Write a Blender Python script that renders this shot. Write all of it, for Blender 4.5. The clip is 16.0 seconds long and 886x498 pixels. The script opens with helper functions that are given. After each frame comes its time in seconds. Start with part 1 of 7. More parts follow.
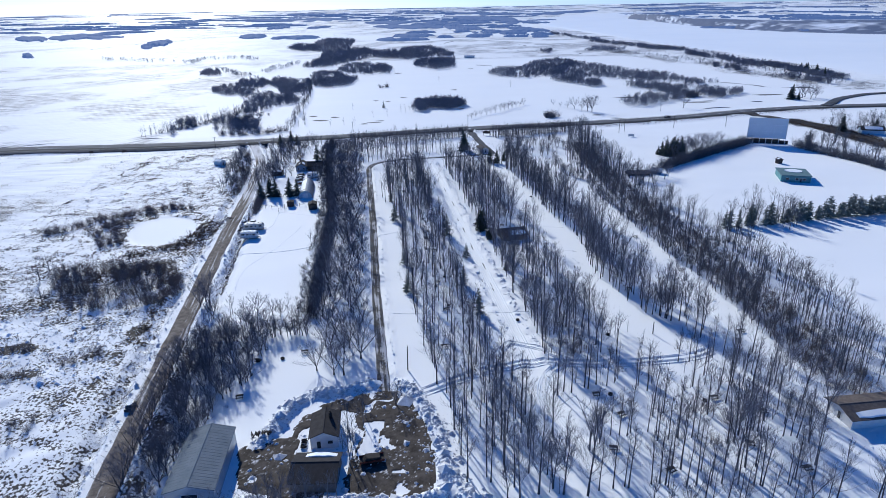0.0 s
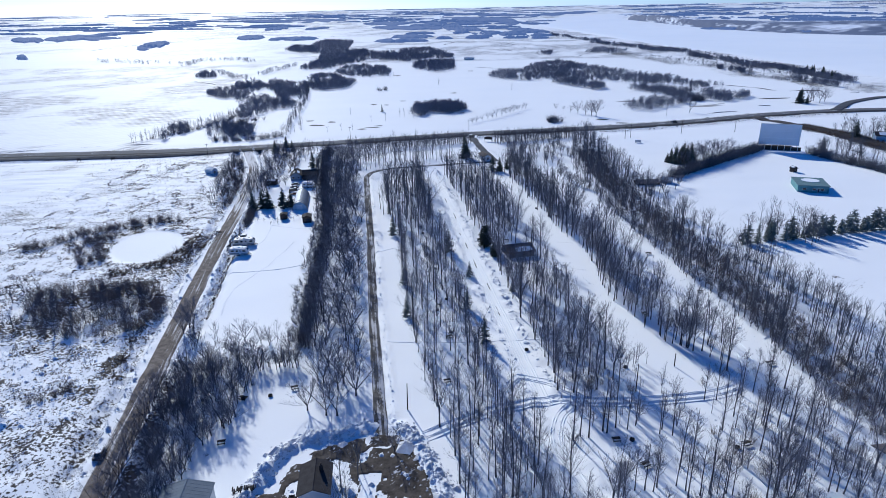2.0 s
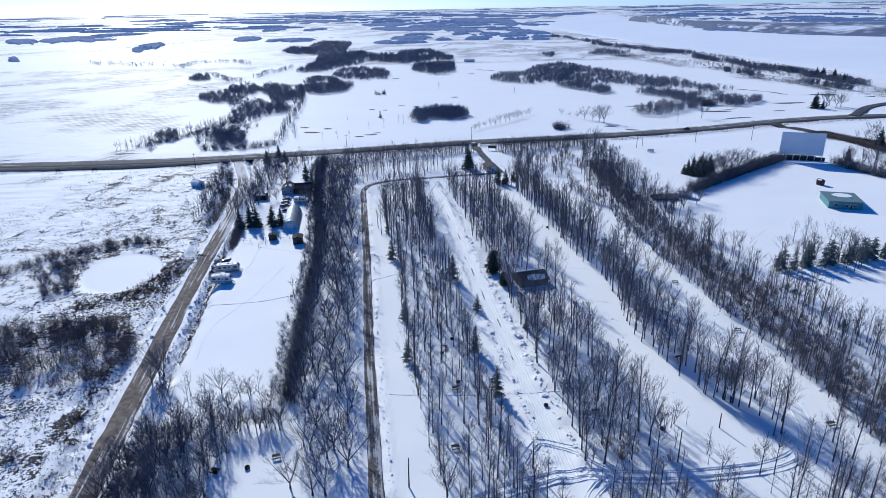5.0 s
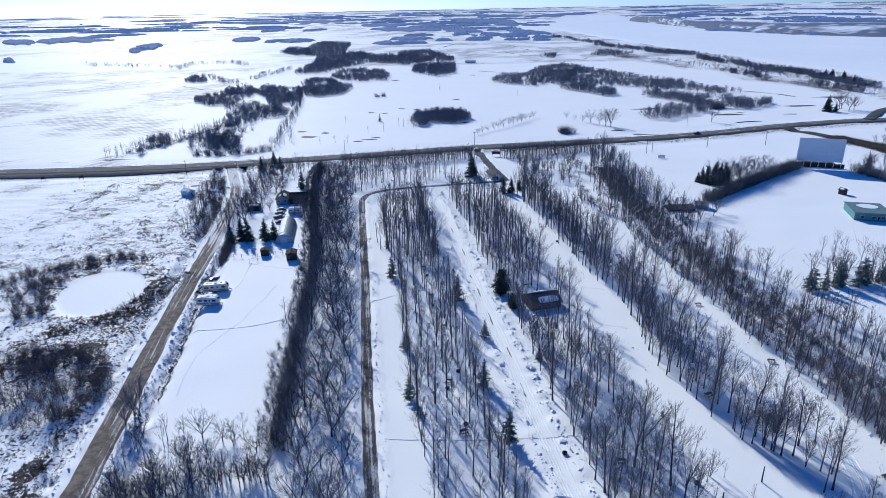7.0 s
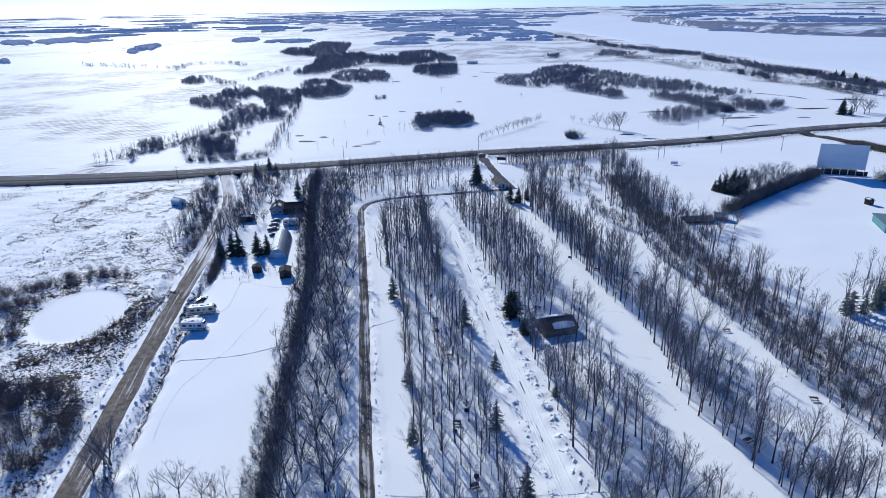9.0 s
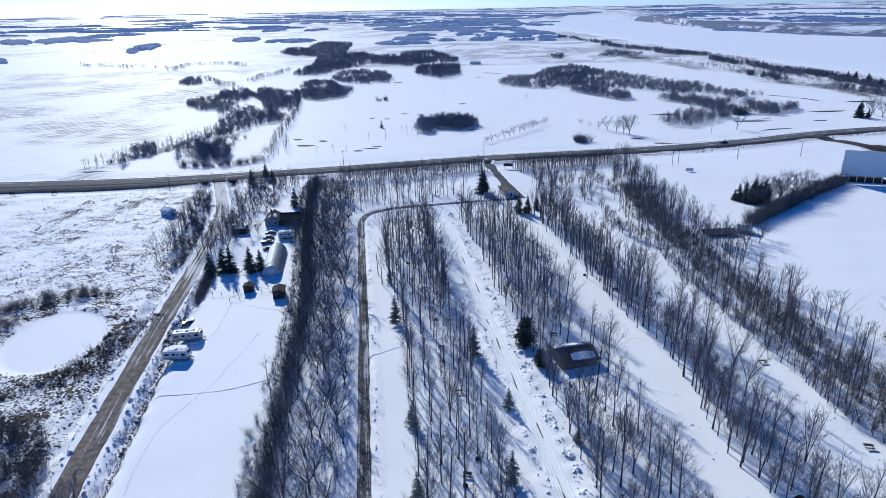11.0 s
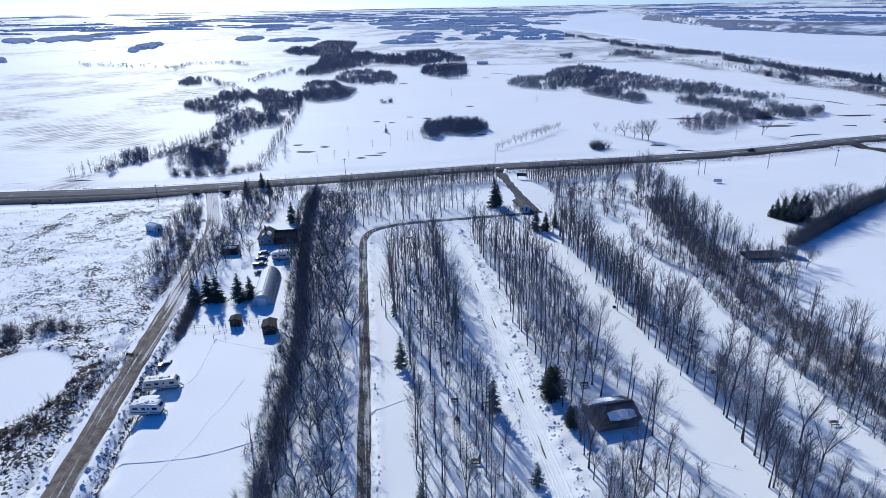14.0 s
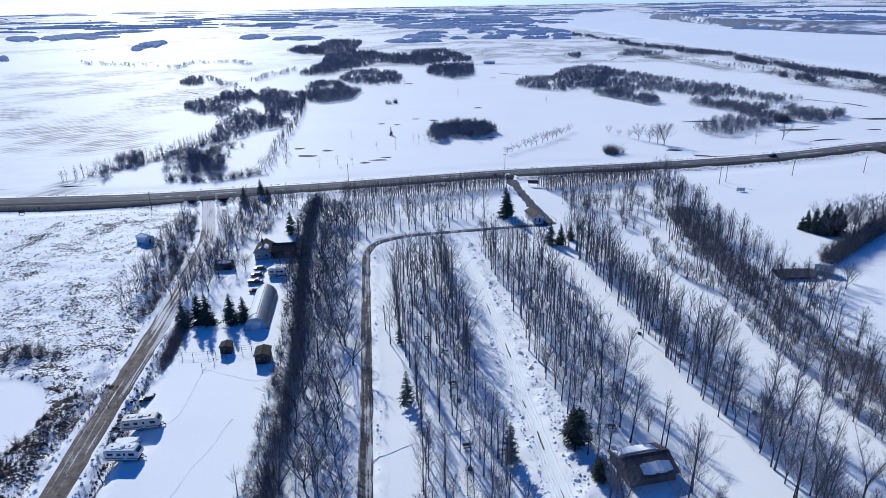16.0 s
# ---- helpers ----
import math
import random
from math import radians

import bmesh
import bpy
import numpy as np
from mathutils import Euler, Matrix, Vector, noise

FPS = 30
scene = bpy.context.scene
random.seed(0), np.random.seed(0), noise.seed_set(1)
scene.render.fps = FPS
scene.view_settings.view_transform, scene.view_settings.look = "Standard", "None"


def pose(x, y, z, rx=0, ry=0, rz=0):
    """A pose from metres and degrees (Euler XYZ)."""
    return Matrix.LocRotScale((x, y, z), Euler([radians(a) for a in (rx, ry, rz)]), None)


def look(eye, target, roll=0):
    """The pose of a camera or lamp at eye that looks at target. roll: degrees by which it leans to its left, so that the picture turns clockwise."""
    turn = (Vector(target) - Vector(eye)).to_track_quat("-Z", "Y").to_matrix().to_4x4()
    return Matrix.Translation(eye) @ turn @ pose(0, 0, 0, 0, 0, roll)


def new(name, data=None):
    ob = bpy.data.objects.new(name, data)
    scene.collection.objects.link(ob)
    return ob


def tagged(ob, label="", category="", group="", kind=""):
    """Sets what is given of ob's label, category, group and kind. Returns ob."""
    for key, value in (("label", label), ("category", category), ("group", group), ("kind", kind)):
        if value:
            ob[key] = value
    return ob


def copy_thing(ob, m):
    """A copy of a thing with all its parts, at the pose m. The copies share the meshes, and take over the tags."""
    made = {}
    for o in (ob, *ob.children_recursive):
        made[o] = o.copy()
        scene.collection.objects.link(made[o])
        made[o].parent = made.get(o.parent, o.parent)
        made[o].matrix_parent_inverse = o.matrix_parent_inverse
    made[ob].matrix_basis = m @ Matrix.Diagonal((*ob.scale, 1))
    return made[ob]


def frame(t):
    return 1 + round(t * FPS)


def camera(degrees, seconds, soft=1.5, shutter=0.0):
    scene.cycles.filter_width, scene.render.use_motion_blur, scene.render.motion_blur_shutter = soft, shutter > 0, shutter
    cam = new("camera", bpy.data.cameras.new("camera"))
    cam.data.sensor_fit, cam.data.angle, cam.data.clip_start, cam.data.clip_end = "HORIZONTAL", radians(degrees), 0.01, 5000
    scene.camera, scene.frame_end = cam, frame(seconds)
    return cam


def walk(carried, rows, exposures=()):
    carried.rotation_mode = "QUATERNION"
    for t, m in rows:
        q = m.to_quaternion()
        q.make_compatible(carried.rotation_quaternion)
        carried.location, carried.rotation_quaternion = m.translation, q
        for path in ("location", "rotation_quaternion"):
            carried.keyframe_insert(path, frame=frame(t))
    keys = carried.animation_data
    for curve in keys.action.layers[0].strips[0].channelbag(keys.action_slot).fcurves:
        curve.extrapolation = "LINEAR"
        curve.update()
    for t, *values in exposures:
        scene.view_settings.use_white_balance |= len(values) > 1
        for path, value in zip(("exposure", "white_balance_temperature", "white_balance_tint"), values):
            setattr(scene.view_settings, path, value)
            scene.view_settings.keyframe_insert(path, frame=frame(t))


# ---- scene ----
cam = camera(70.5, 16.0, soft=0.55)
# seconds, eye x y z, yaw, pitch, roll
PATH = [
    (0.0, 0.009, 0.019, 90.058, -0.057, -21.280, 1.124),
    (0.5, -0.194, 4.024, 90.256, -0.084, -21.264, 1.121),
    (1.0, -0.407, 8.073, 90.430, -0.111, -21.249, 1.119),
    (1.5, -0.629, 12.164, 90.582, -0.137, -21.234, 1.118),
    (2.0, -0.860, 16.295, 90.712, -0.162, -21.220, 1.118),
    (2.5, -1.099, 20.465, 90.821, -0.186, -21.207, 1.118),
    (3.0, -1.348, 24.669, 90.912, -0.208, -21.195, 1.120),
    (3.5, -1.604, 28.908, 90.984, -0.228, -21.183, 1.122),
    (4.0, -1.868, 33.177, 91.040, -0.246, -21.173, 1.124),
    (4.6, -2.196, 38.338, 91.087, -0.264, -21.161, 1.128),
    (5.2, -2.534, 43.537, 91.113, -0.278, -21.152, 1.132),
    (5.8, -2.883, 48.769, 91.120, -0.287, -21.143, 1.135),
    (6.5, -3.302, 54.912, 91.109, -0.292, -21.136, 1.140),
    (7.0, -3.609, 59.320, 91.089, -0.290, -21.133, 1.143),
    (7.5, -3.923, 63.745, 91.060, -0.285, -21.130, 1.145),
    (8.0, -4.243, 68.182, 91.024, -0.274, -21.130, 1.148),
    (8.5, -4.568, 72.630, 90.982, -0.259, -21.131, 1.149),
    (9.0, -4.899, 77.087, 90.935, -0.239, -21.133, 1.150),
    (9.6, -5.304, 82.444, 90.874, -0.207, -21.138, 1.150),
    (10.2, -5.715, 87.806, 90.809, -0.168, -21.146, 1.149),
    (10.8, -6.134, 93.170, 90.742, -0.119, -21.156, 1.147),
    (11.5, -6.630, 99.424, 90.666, -0.051, -21.171, 1.141),
    (12.0, -6.990, 103.886, 90.614, 0.006, -21.185, 1.136),
    (12.5, -7.353, 108.341, 90.565, 0.071, -21.200, 1.129),
    (13.0, -7.721, 112.787, 90.520, 0.142, -21.218, 1.121),
    (13.5, -8.091, 117.221, 90.481, 0.222, -21.238, 1.111),
    (14.0, -8.465, 121.642, 90.449, 0.309, -21.260, 1.100),
    (14.5, -8.842, 126.046, 90.425, 0.405, -21.284, 1.086),
    (15.0, -9.221, 130.433, 90.410, 0.509, -21.311, 1.070),
    (15.5, -9.603, 134.798, 90.405, 0.623, -21.340, 1.053),
    (16.0, -9.987, 139.142, 90.412, 0.745, -21.371, 1.033),
]
walk(cam, [(t, pose(x, y, z, 90 + pitch, 0, yaw) @ pose(0, 0, 0, 0, 0, -roll)) for t, x, y, z, yaw, pitch, roll in PATH],
     exposures=[(0.0, 0.03, 4910, 13), (16.0, 0.03, 4910, 13)])

# ---- light ----
SUN_AZ, SUN_EL = -23.0, 28.0  # degrees clockwise from +y, and above the horizon
world = bpy.data.worlds.new("sky")
scene.world = world
world.use_nodes = True
wn = world.node_tree
sky = wn.nodes.new("ShaderNodeTexSky")
sky.sky_type, sky.sun_disc = "NISHITA", False
sky.sun_elevation, sky.sun_rotation = radians(SUN_EL), radians(SUN_AZ)
sky.air_density, sky.dust_density, sky.ozone_density = 0.7, 0.25, 7.0
wn.nodes["Background"].inputs[1].default_value = 0.1
deep = wn.nodes.new("ShaderNodeHueSaturation")  # the deep blue of clear winter air
deep.inputs["Saturation"].default_value = 1.14
wn.links.new(sky.outputs[0], deep.inputs["Color"])
wn.links.new(deep.outputs[0], wn.nodes["Background"].inputs[0])
to_sun = Vector((math.sin(radians(SUN_AZ)) * math.cos(radians(SUN_EL)), math.cos(radians(SUN_AZ)) * math.cos(radians(SUN_EL)), math.sin(radians(SUN_EL))))
sun = new("sun", bpy.data.lights.new("sun", "SUN"))
sun.data.energy, sun.data.angle, sun.data.color = 4.8, radians(0.53), (1.0, 0.855, 0.575)
sun.matrix_world = look(to_sun * 100, (0, 0, 0))


# ---- materials ----
def mat(name, col, col2=None, rough=0.85, metal=0.0, scale=1.5, fine=14.0, bump=0.15, spec=0.08, objrand=0.0):
    """A surface with colour varied at two scales, and fine relief."""
    m = bpy.data.materials.new(name)
    m.use_nodes = True
    nt = m.node_tree
    b = nt.nodes["Principled BSDF"]
    geo = nt.nodes.new("ShaderNodeTexCoord")
    n1, n2 = nt.nodes.new("ShaderNodeTexNoise"), nt.nodes.new("ShaderNodeTexNoise")
    n1.inputs["Scale"].default_value, n1.inputs["Detail"].default_value = scale, 4
    n2.inputs["Scale"].default_value, n2.inputs["Detail"].default_value = fine, 3
    for n in (n1, n2):
        nt.links.new(geo.outputs["Object"], n.inputs["Vector"])
    add = nt.nodes.new("ShaderNodeMath")
    add.operation = "MULTIPLY_ADD"
    nt.links.new(n2.outputs[0], add.inputs[0])
    add.inputs[1].default_value = 0.5
    nt.links.new(n1.outputs[0], add.inputs[2])
    rng = nt.nodes.new("ShaderNodeMapRange")
    rng.inputs[1].default_value, rng.inputs[2].default_value = 0.5, 1.0
    nt.links.new(add.outputs[0], rng.inputs[0])
    mix = nt.nodes.new("ShaderNodeMix")
    mix.data_type = "RGBA"
    col2 = col2 or tuple(c * 0.7 for c in col)
    mix.inputs[6].default_value, mix.inputs[7].default_value = (*col, 1), (*col2, 1)
    nt.links.new(rng.outputs[0], mix.inputs[0])
    out = mix.outputs[2]
    if objrand:
        info = nt.nodes.new("ShaderNodeObjectInfo")
        hsv = nt.nodes.new("ShaderNodeHueSaturation")
        r2 = nt.nodes.new("ShaderNodeMapRange")
        r2.inputs[3].default_value, r2.inputs[4].default_value = 1 - objrand, 1 + objrand
        nt.links.new(info.outputs["Random"], r2.inputs[0])
        nt.links.new(r2.outputs[0], hsv.inputs["Value"])
        nt.links.new(out, hsv.inputs["Color"])
        out = hsv.outputs[0]
    nt.links.new(out, b.inputs["Base Color"])
    b.inputs["Roughness"].default_value, b.inputs["Metallic"].default_value = rough, metal
    b.inputs["Specular IOR Level"].default_value = spec
    if bump:
        bp = nt.nodes.new("ShaderNodeBump")
        bp.inputs["Strength"].default_value, bp.inputs["Distance"].default_value = bump, 0.05
        nt.links.new(add.outputs[0], bp.inputs["Height"])
        nt.links.new(bp.outputs[0], b.inputs["Normal"])
    return m


def snow_ground():
    """Old snow with drifts, and dead grass where the attribute 'grass' lets it through."""
    m = bpy.data.materials.new("snow_ground")
    m.use_nodes = True
    nt = m.node_tree
    b = nt.nodes["Principled BSDF"]
    geo = nt.nodes.new("ShaderNodeNewGeometry")

    def noise_node(scale, detail, stretch=None):
        n = nt.nodes.new("ShaderNodeTexNoise")
        n.inputs["Scale"].default_value, n.inputs["Detail"].default_value = scale, detail
        src = geo.outputs["Position"]
        if stretch:
            mp = nt.nodes.new("ShaderNodeMapping")
            mp.inputs["Scale"].default_value, mp.inputs["Rotation"].default_value = stretch, (0, 0, radians(-20))
            nt.links.new(src, mp.inputs["Vector"])
            src = mp.outputs[0]
        nt.links.new(src, n.inputs["Vector"])
        return n

    def math_node(op, a, c, d=None):
        n = nt.nodes.new("ShaderNodeMath")
        n.operation = op
        for k, v in enumerate((a, c, d)):
            if v is None:
                continue
            if isinstance(v, (int, float)):
                n.inputs[k].default_value = v
            else:
                nt.links.new(v, n.inputs[k])
        return n.outputs[0]

    att = nt.nodes.new("ShaderNodeAttribute")
    att.attribute_name = "grass"
    near, mid, broad = noise_node(1.25, 8), noise_node(0.09, 5, (1, 2.2, 1)), noise_node(0.012, 4, (1, 2.5, 1))
    s = math_node("MULTIPLY_ADD", mid.outputs[0], 0.5, near.outputs[0])
    s = math_node("MULTIPLY_ADD", att.outputs["Fac"], 0.62, s)
    fac = nt.nodes.new("ShaderNodeMapRange")
    fac.inputs[1].default_value, fac.inputs[2].default_value = 1.09, 1.15
    nt.links.new(s, fac.inputs[0])
    tuft = noise_node(1.7, 5)
    g = nt.nodes.new("ShaderNodeMix")
    g.data_type = "RGBA"
    g.inputs[6].default_value, g.inputs[7].default_value = (0.03, 0.028, 0.029, 1), (0.1, 0.09, 0.086, 1)
    nt.links.new(tuft.outputs[0], g.inputs[0])
    sn = nt.nodes.new("ShaderNodeMix")
    sn.data_type = "RGBA"
    sn.inputs[6].default_value, sn.inputs[7].default_value = (0.87, 0.885, 0.91, 1), (0.93, 0.935, 0.945, 1)
    nt.links.new(broad.outputs[0], sn.inputs[0])
    # drifted soil in curved windrows, gathered into patches
    wave = nt.nodes.new("ShaderNodeTexWave")
    wave.inputs["Scale"].default_value, wave.inputs["Distortion"].default_value = 0.045, 4.0
    wave.inputs["Detail"].default_value, wave.inputs["Detail Scale"].default_value = 3.0, 0.35
    wm = nt.nodes.new("ShaderNodeMapping")
    wm.inputs["Rotation"].default_value, wm.inputs["Scale"].default_value = (0, 0, radians(38)), (1, 1.0, 1)
    nt.links.new(geo.outputs["Position"], wm.inputs["Vector"])
    nt.links.new(wm.outputs[0], wave.inputs["Vector"])
    st, st2 = noise_node(0.0095, 3, (1, 0.8, 1)), noise_node(0.09, 5, (0.6, 1.5, 1))
    gather = nt.nodes.new("ShaderNodeMapRange")
    gather.inputs[1].default_value, gather.inputs[2].default_value = 0.45, 0.55
    nt.links.new(st.outputs[0], gather.inputs[0])
    sr = nt.nodes.new("ShaderNodeMapRange")
    sr.inputs[1].default_value, sr.inputs[2].default_value, sr.inputs[4].default_value = 0.45, 0.85, 0.95
    nt.links.new(math_node("MULTIPLY_ADD", wave.outputs["Fac"], 0.22, math_node("MULTIPLY", st2.outputs[0], 1.1)), sr.inputs[0])
    streak = math_node("MULTIPLY", sr.outputs[0], math_node("MULTIPLY_ADD", gather.outputs[0], 0.85, 0.1))
    sf = nt.nodes.new("ShaderNodeMapRange")
    sf.inputs[1].default_value, sf.inputs[2].default_value = 0.06, 0.22
    field = nt.nodes.new("ShaderNodeAttribute")
    field.attribute_name = "stubble"
    nt.links.new(field.outputs["Fac"], sf.inputs[0])
    stub = nt.nodes.new("ShaderNodeMix")
    stub.data_type = "RGBA"
    nt.links.new(math_node("MULTIPLY", streak, sf.outputs[0]), stub.inputs[0])
    nt.links.new(sn.outputs[2], stub.inputs[6])
    stub.inputs[7].default_value = (0.17, 0.165, 0.19, 1)
    mx = nt.nodes.new("ShaderNodeMix")
    mx.data_type = "RGBA"
    nt.links.new(fac.outputs[0], mx.inputs[0])
    nt.links.new(stub.outputs[2], mx.inputs[6])
    nt.links.new(g.outputs[2], mx.inputs[7])
    nt.links.new(mx.outputs[2], b.inputs["Base Color"])
    b.inputs["Roughness"].default_value = 0.62
    b.inputs["Specular IOR Level"].default_value = 0.035
    bp = nt.nodes.new("ShaderNodeBump")
    bp.inputs["Strength"].default_value, bp.inputs["Distance"].default_value = 0.1, 0.35
    nt.links.new(math_node("MULTIPLY_ADD", mid.outputs[0], 0.6, near.outputs[0]), bp.inputs["Height"])
    nt.links.new(bp.outputs[0], b.inputs["Normal"])
    return m


SNOWG = snow_ground()
SNOW = mat("packed_snow", (0.88, 0.9, 0.93), (0.8, 0.83, 0.88), 0.6, scale=0.8, fine=5, bump=0.5)
CLODS = mat("dirty_snow", (0.78, 0.8, 0.85), (0.5, 0.5, 0.52), 0.7, scale=0.7, fine=5, bump=0.6)
ICE = mat("lake_snow", (0.9, 0.915, 0.945), (0.85, 0.875, 0.92), 0.5, scale=0.004, fine=0.02, bump=0)
ASPHALT = mat("highway_asphalt", (0.062, 0.067, 0.079), (0.112, 0.117, 0.132), 0.9, scale=0.15, fine=1.2, bump=0.05, spec=0.08)


def rutted(name, dark, pale, slush, amount, turn, stretch_y, patch_y, snowed=None):
    """A road surface streaked along its length, with slush in strips and patches."""
    m = mat(name, dark, pale, 0.88, scale=0.5, fine=2.2, bump=0.3, spec=0.1)
    nt = m.node_tree
    b = nt.nodes["Principled BSDF"]
    base = b.inputs["Base Color"].links[0].from_socket
    co = nt.nodes.new("ShaderNodeTexCoord")
    where = co.outputs["Object"]
    if snowed:  # streaks that follow the bends of the road
        att, sep, both = nt.nodes.new("ShaderNodeAttribute"), nt.nodes.new("ShaderNodeSeparateXYZ"), nt.nodes.new("ShaderNodeCombineXYZ")
        att.attribute_name = "across"
        nt.links.new(where, sep.inputs[0])
        nt.links.new(att.outputs["Fac"], both.inputs[0])
        nt.links.new(sep.outputs[1], both.inputs[1])
        where = both.outputs[0]
    got = []
    for k, (sx, sy) in enumerate(((1.5, stretch_y), (0.3, patch_y), (2.6, 1.1))):
        mp = nt.nodes.new("ShaderNodeMapping")
        mp.vector_type = "TEXTURE"
        mp.inputs["Rotation"].default_value, mp.inputs["Scale"].default_value = (0, 0, radians(turn)), (1 / sx, 1 / sy, 1)
        n = nt.nodes.new("ShaderNodeTexNoise")
        n.inputs["Scale"].default_value, n.inputs["Detail"].default_value = 1.0, 4
        nt.links.new(where, mp.inputs["Vector"])
        nt.links.new(mp.outputs[0], n.inputs["Vector"])
        got.append(n.outputs[0])
    total = got[0]
    for g, f in ((got[1], 0.7), (got[2], 0.35)):
        a = nt.nodes.new("ShaderNodeMath")
        a.operation = "MULTIPLY_ADD"
        a.inputs[1].default_value = f
        nt.links.new(g, a.inputs[0])
        nt.links.new(total, a.inputs[2])
        total = a.outputs[0]
    if snowed:  # the untreated end of the road, between two northings, lies under more snow
        ramp, a = nt.nodes.new("ShaderNodeMapRange"), nt.nodes.new("ShaderNodeMath")
        ramp.inputs[1].default_value, ramp.inputs[2].default_value, ramp.inputs[4].default_value = snowed[0], snowed[1], 0.22
        nt.links.new(sep.outputs[1], ramp.inputs[0])
        nt.links.new(ramp.outputs[0], a.inputs[0])
        nt.links.new(total, a.inputs[1])
        total = a.outputs[0]
    mr = nt.nodes.new("ShaderNodeMapRange")
    mr.inputs[1].default_value, mr.inputs[2].default_value = 1.22 - amount, 1.36 - amount
    nt.links.new(total, mr.inputs[0])
    mx = nt.nodes.new("ShaderNodeMix")
    mx.data_type = "RGBA"
    nt.links.new(mr.outputs[0], mx.inputs[0])
    nt.links.new(base, mx.inputs[6])
    mx.inputs[7].default_value = (*slush, 1)
    nt.links.new(mx.outputs[2], b.inputs["Base Color"])
    return m


def laned():
    """Highway asphalt: paler lanes, dark wheel tracks and shoulders, snow left along the middle in places."""
    m = mat("highway_lanes", (0.12, 0.126, 0.142), (0.18, 0.187, 0.206), 0.9, scale=0.12, fine=1.0, bump=0.05, spec=0.08)
    nt = m.node_tree
    b = nt.nodes["Principled BSDF"]
    out = b.inputs["Base Color"].links[0].from_socket
    att = nt.nodes.new("ShaderNodeAttribute")
    att.attribute_name = "across"
    co = nt.nodes.new("ShaderNodeTexCoord")
    wob = nt.nodes.new("ShaderNodeTexNoise")
    wob.inputs["Scale"].default_value, wob.inputs["Detail"].default_value = 0.06, 5
    nt.links.new(co.outputs["Object"], wob.inputs["Vector"])

    def band(centre, half, soft, col, amount, out, gate=None):
        off = nt.nodes.new("ShaderNodeMath")
        off.operation = "MULTIPLY_ADD"
        nt.links.new(wob.outputs[0], off.inputs[0])
        off.inputs[1].default_value = 1.2
        nt.links.new(att.outputs["Fac"], off.inputs[2])
        sub = nt.nodes.new("ShaderNodeMath")
        sub.operation = "SUBTRACT"
        nt.links.new(off.outputs[0], sub.inputs[0])
        sub.inputs[1].default_value = centre + 0.6
        ab = nt.nodes.new("ShaderNodeMath")
        ab.operation = "ABSOLUTE"
        nt.links.new(sub.outputs[0], ab.inputs[0])
        r = nt.nodes.new("ShaderNodeMapRange")
        r.inputs[1].default_value, r.inputs[2].default_value, r.inputs[3].default_value, r.inputs[4].default_value = half, half + soft, amount, 0.0
        nt.links.new(ab.outputs[0], r.inputs[0])
        fac = r.outputs[0]
        if gate:
            g = nt.nodes.new("ShaderNodeMapRange")
            g.inputs[1].default_value, g.inputs[2].default_value = gate
            nt.links.new(wob.outputs[0], g.inputs[0])
            k = nt.nodes.new("ShaderNodeMath")
            k.operation = "MULTIPLY"
            nt.links.new(fac, k.inputs[0])
            nt.links.new(g.outputs[0], k.inputs[1])
            fac = k.outputs[0]
        mx = nt.nodes.new("ShaderNodeMix")
        mx.data_type = "RGBA"
        nt.links.new(fac, mx.inputs[0])
        nt.links.new(out, mx.inputs[6])
        mx.inputs[7].default_value = (*col, 1)
        return mx.outputs[2]

    out = band(6.2, 2.3, 0.8, (0.032, 0.034, 0.04), 0.9, out)
    out = band(-7.2, 1.2, 0.8, (0.06, 0.06, 0.064), 0.7, out)
    for c in (-2.9, -1.0, 1.0, 2.9):
        out = band(c, 0.35, 0.5, (0.075, 0.077, 0.084), 0.6, out)
    out = band(0.0, 0.25, 0.3, (0.7, 0.71, 0.74), 0.85, out, (0.56, 0.6))
    out = band(-4.4, 0.15, 0.3, (0.6, 0.61, 0.64), 0.6, out, (0.5, 0.56))
    nt.links.new(out, b.inputs["Base Color"])
    return m


HIGHWAYMAT = laned()
LANEMAT = rutted("wet_lane", (0.05, 0.047, 0.047), (0.135, 0.129, 0.129), (0.5, 0.5, 0.53), 0.2, 7, 0.03, 0.13)
GRAVEL = rutted("wet_gravel", (0.085, 0.071, 0.062), (0.235, 0.205, 0.18), (0.66, 0.655, 0.67), 0.13, 0, 0.025, 0.05, (285, 335))
YARDMUD = rutted("yard_mud", (0.036, 0.031, 0.028), (0.11, 0.096, 0.086), (0.6, 0.6, 0.63), 0.08, -35, 0.8, 0.25)
MUD = mat("thawed_mud", (0.034, 0.03, 0.028), (0.105, 0.095, 0.09), 0.8, scale=0.3, fine=1.6, bump=0.4, spec=0.15)
BARK = mat("poplar_bark", (0.085, 0.087, 0.102), (0.055, 0.057, 0.068), 0.9, scale=1.0, fine=8, objrand=0.25)
TWIG = mat("bare_twigs", (0.23, 0.228, 0.262), (0.16, 0.161, 0.192), 0.9, scale=0.5, fine=3, bump=0, objrand=0.25)
HEDGEM = mat("hedge_twigs", (0.13, 0.128, 0.146), (0.085, 0.084, 0.097), 0.9, scale=0.3, fine=2, bump=0)
BRUSH = mat("brush_twigs", (0.165, 0.168, 0.192), (0.11, 0.112, 0.13), 0.9, scale=0.08, fine=1, bump=0)
# bluer than the near twigs: distance haze is put into the base colour
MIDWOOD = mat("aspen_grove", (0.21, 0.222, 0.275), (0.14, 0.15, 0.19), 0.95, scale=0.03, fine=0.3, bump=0)
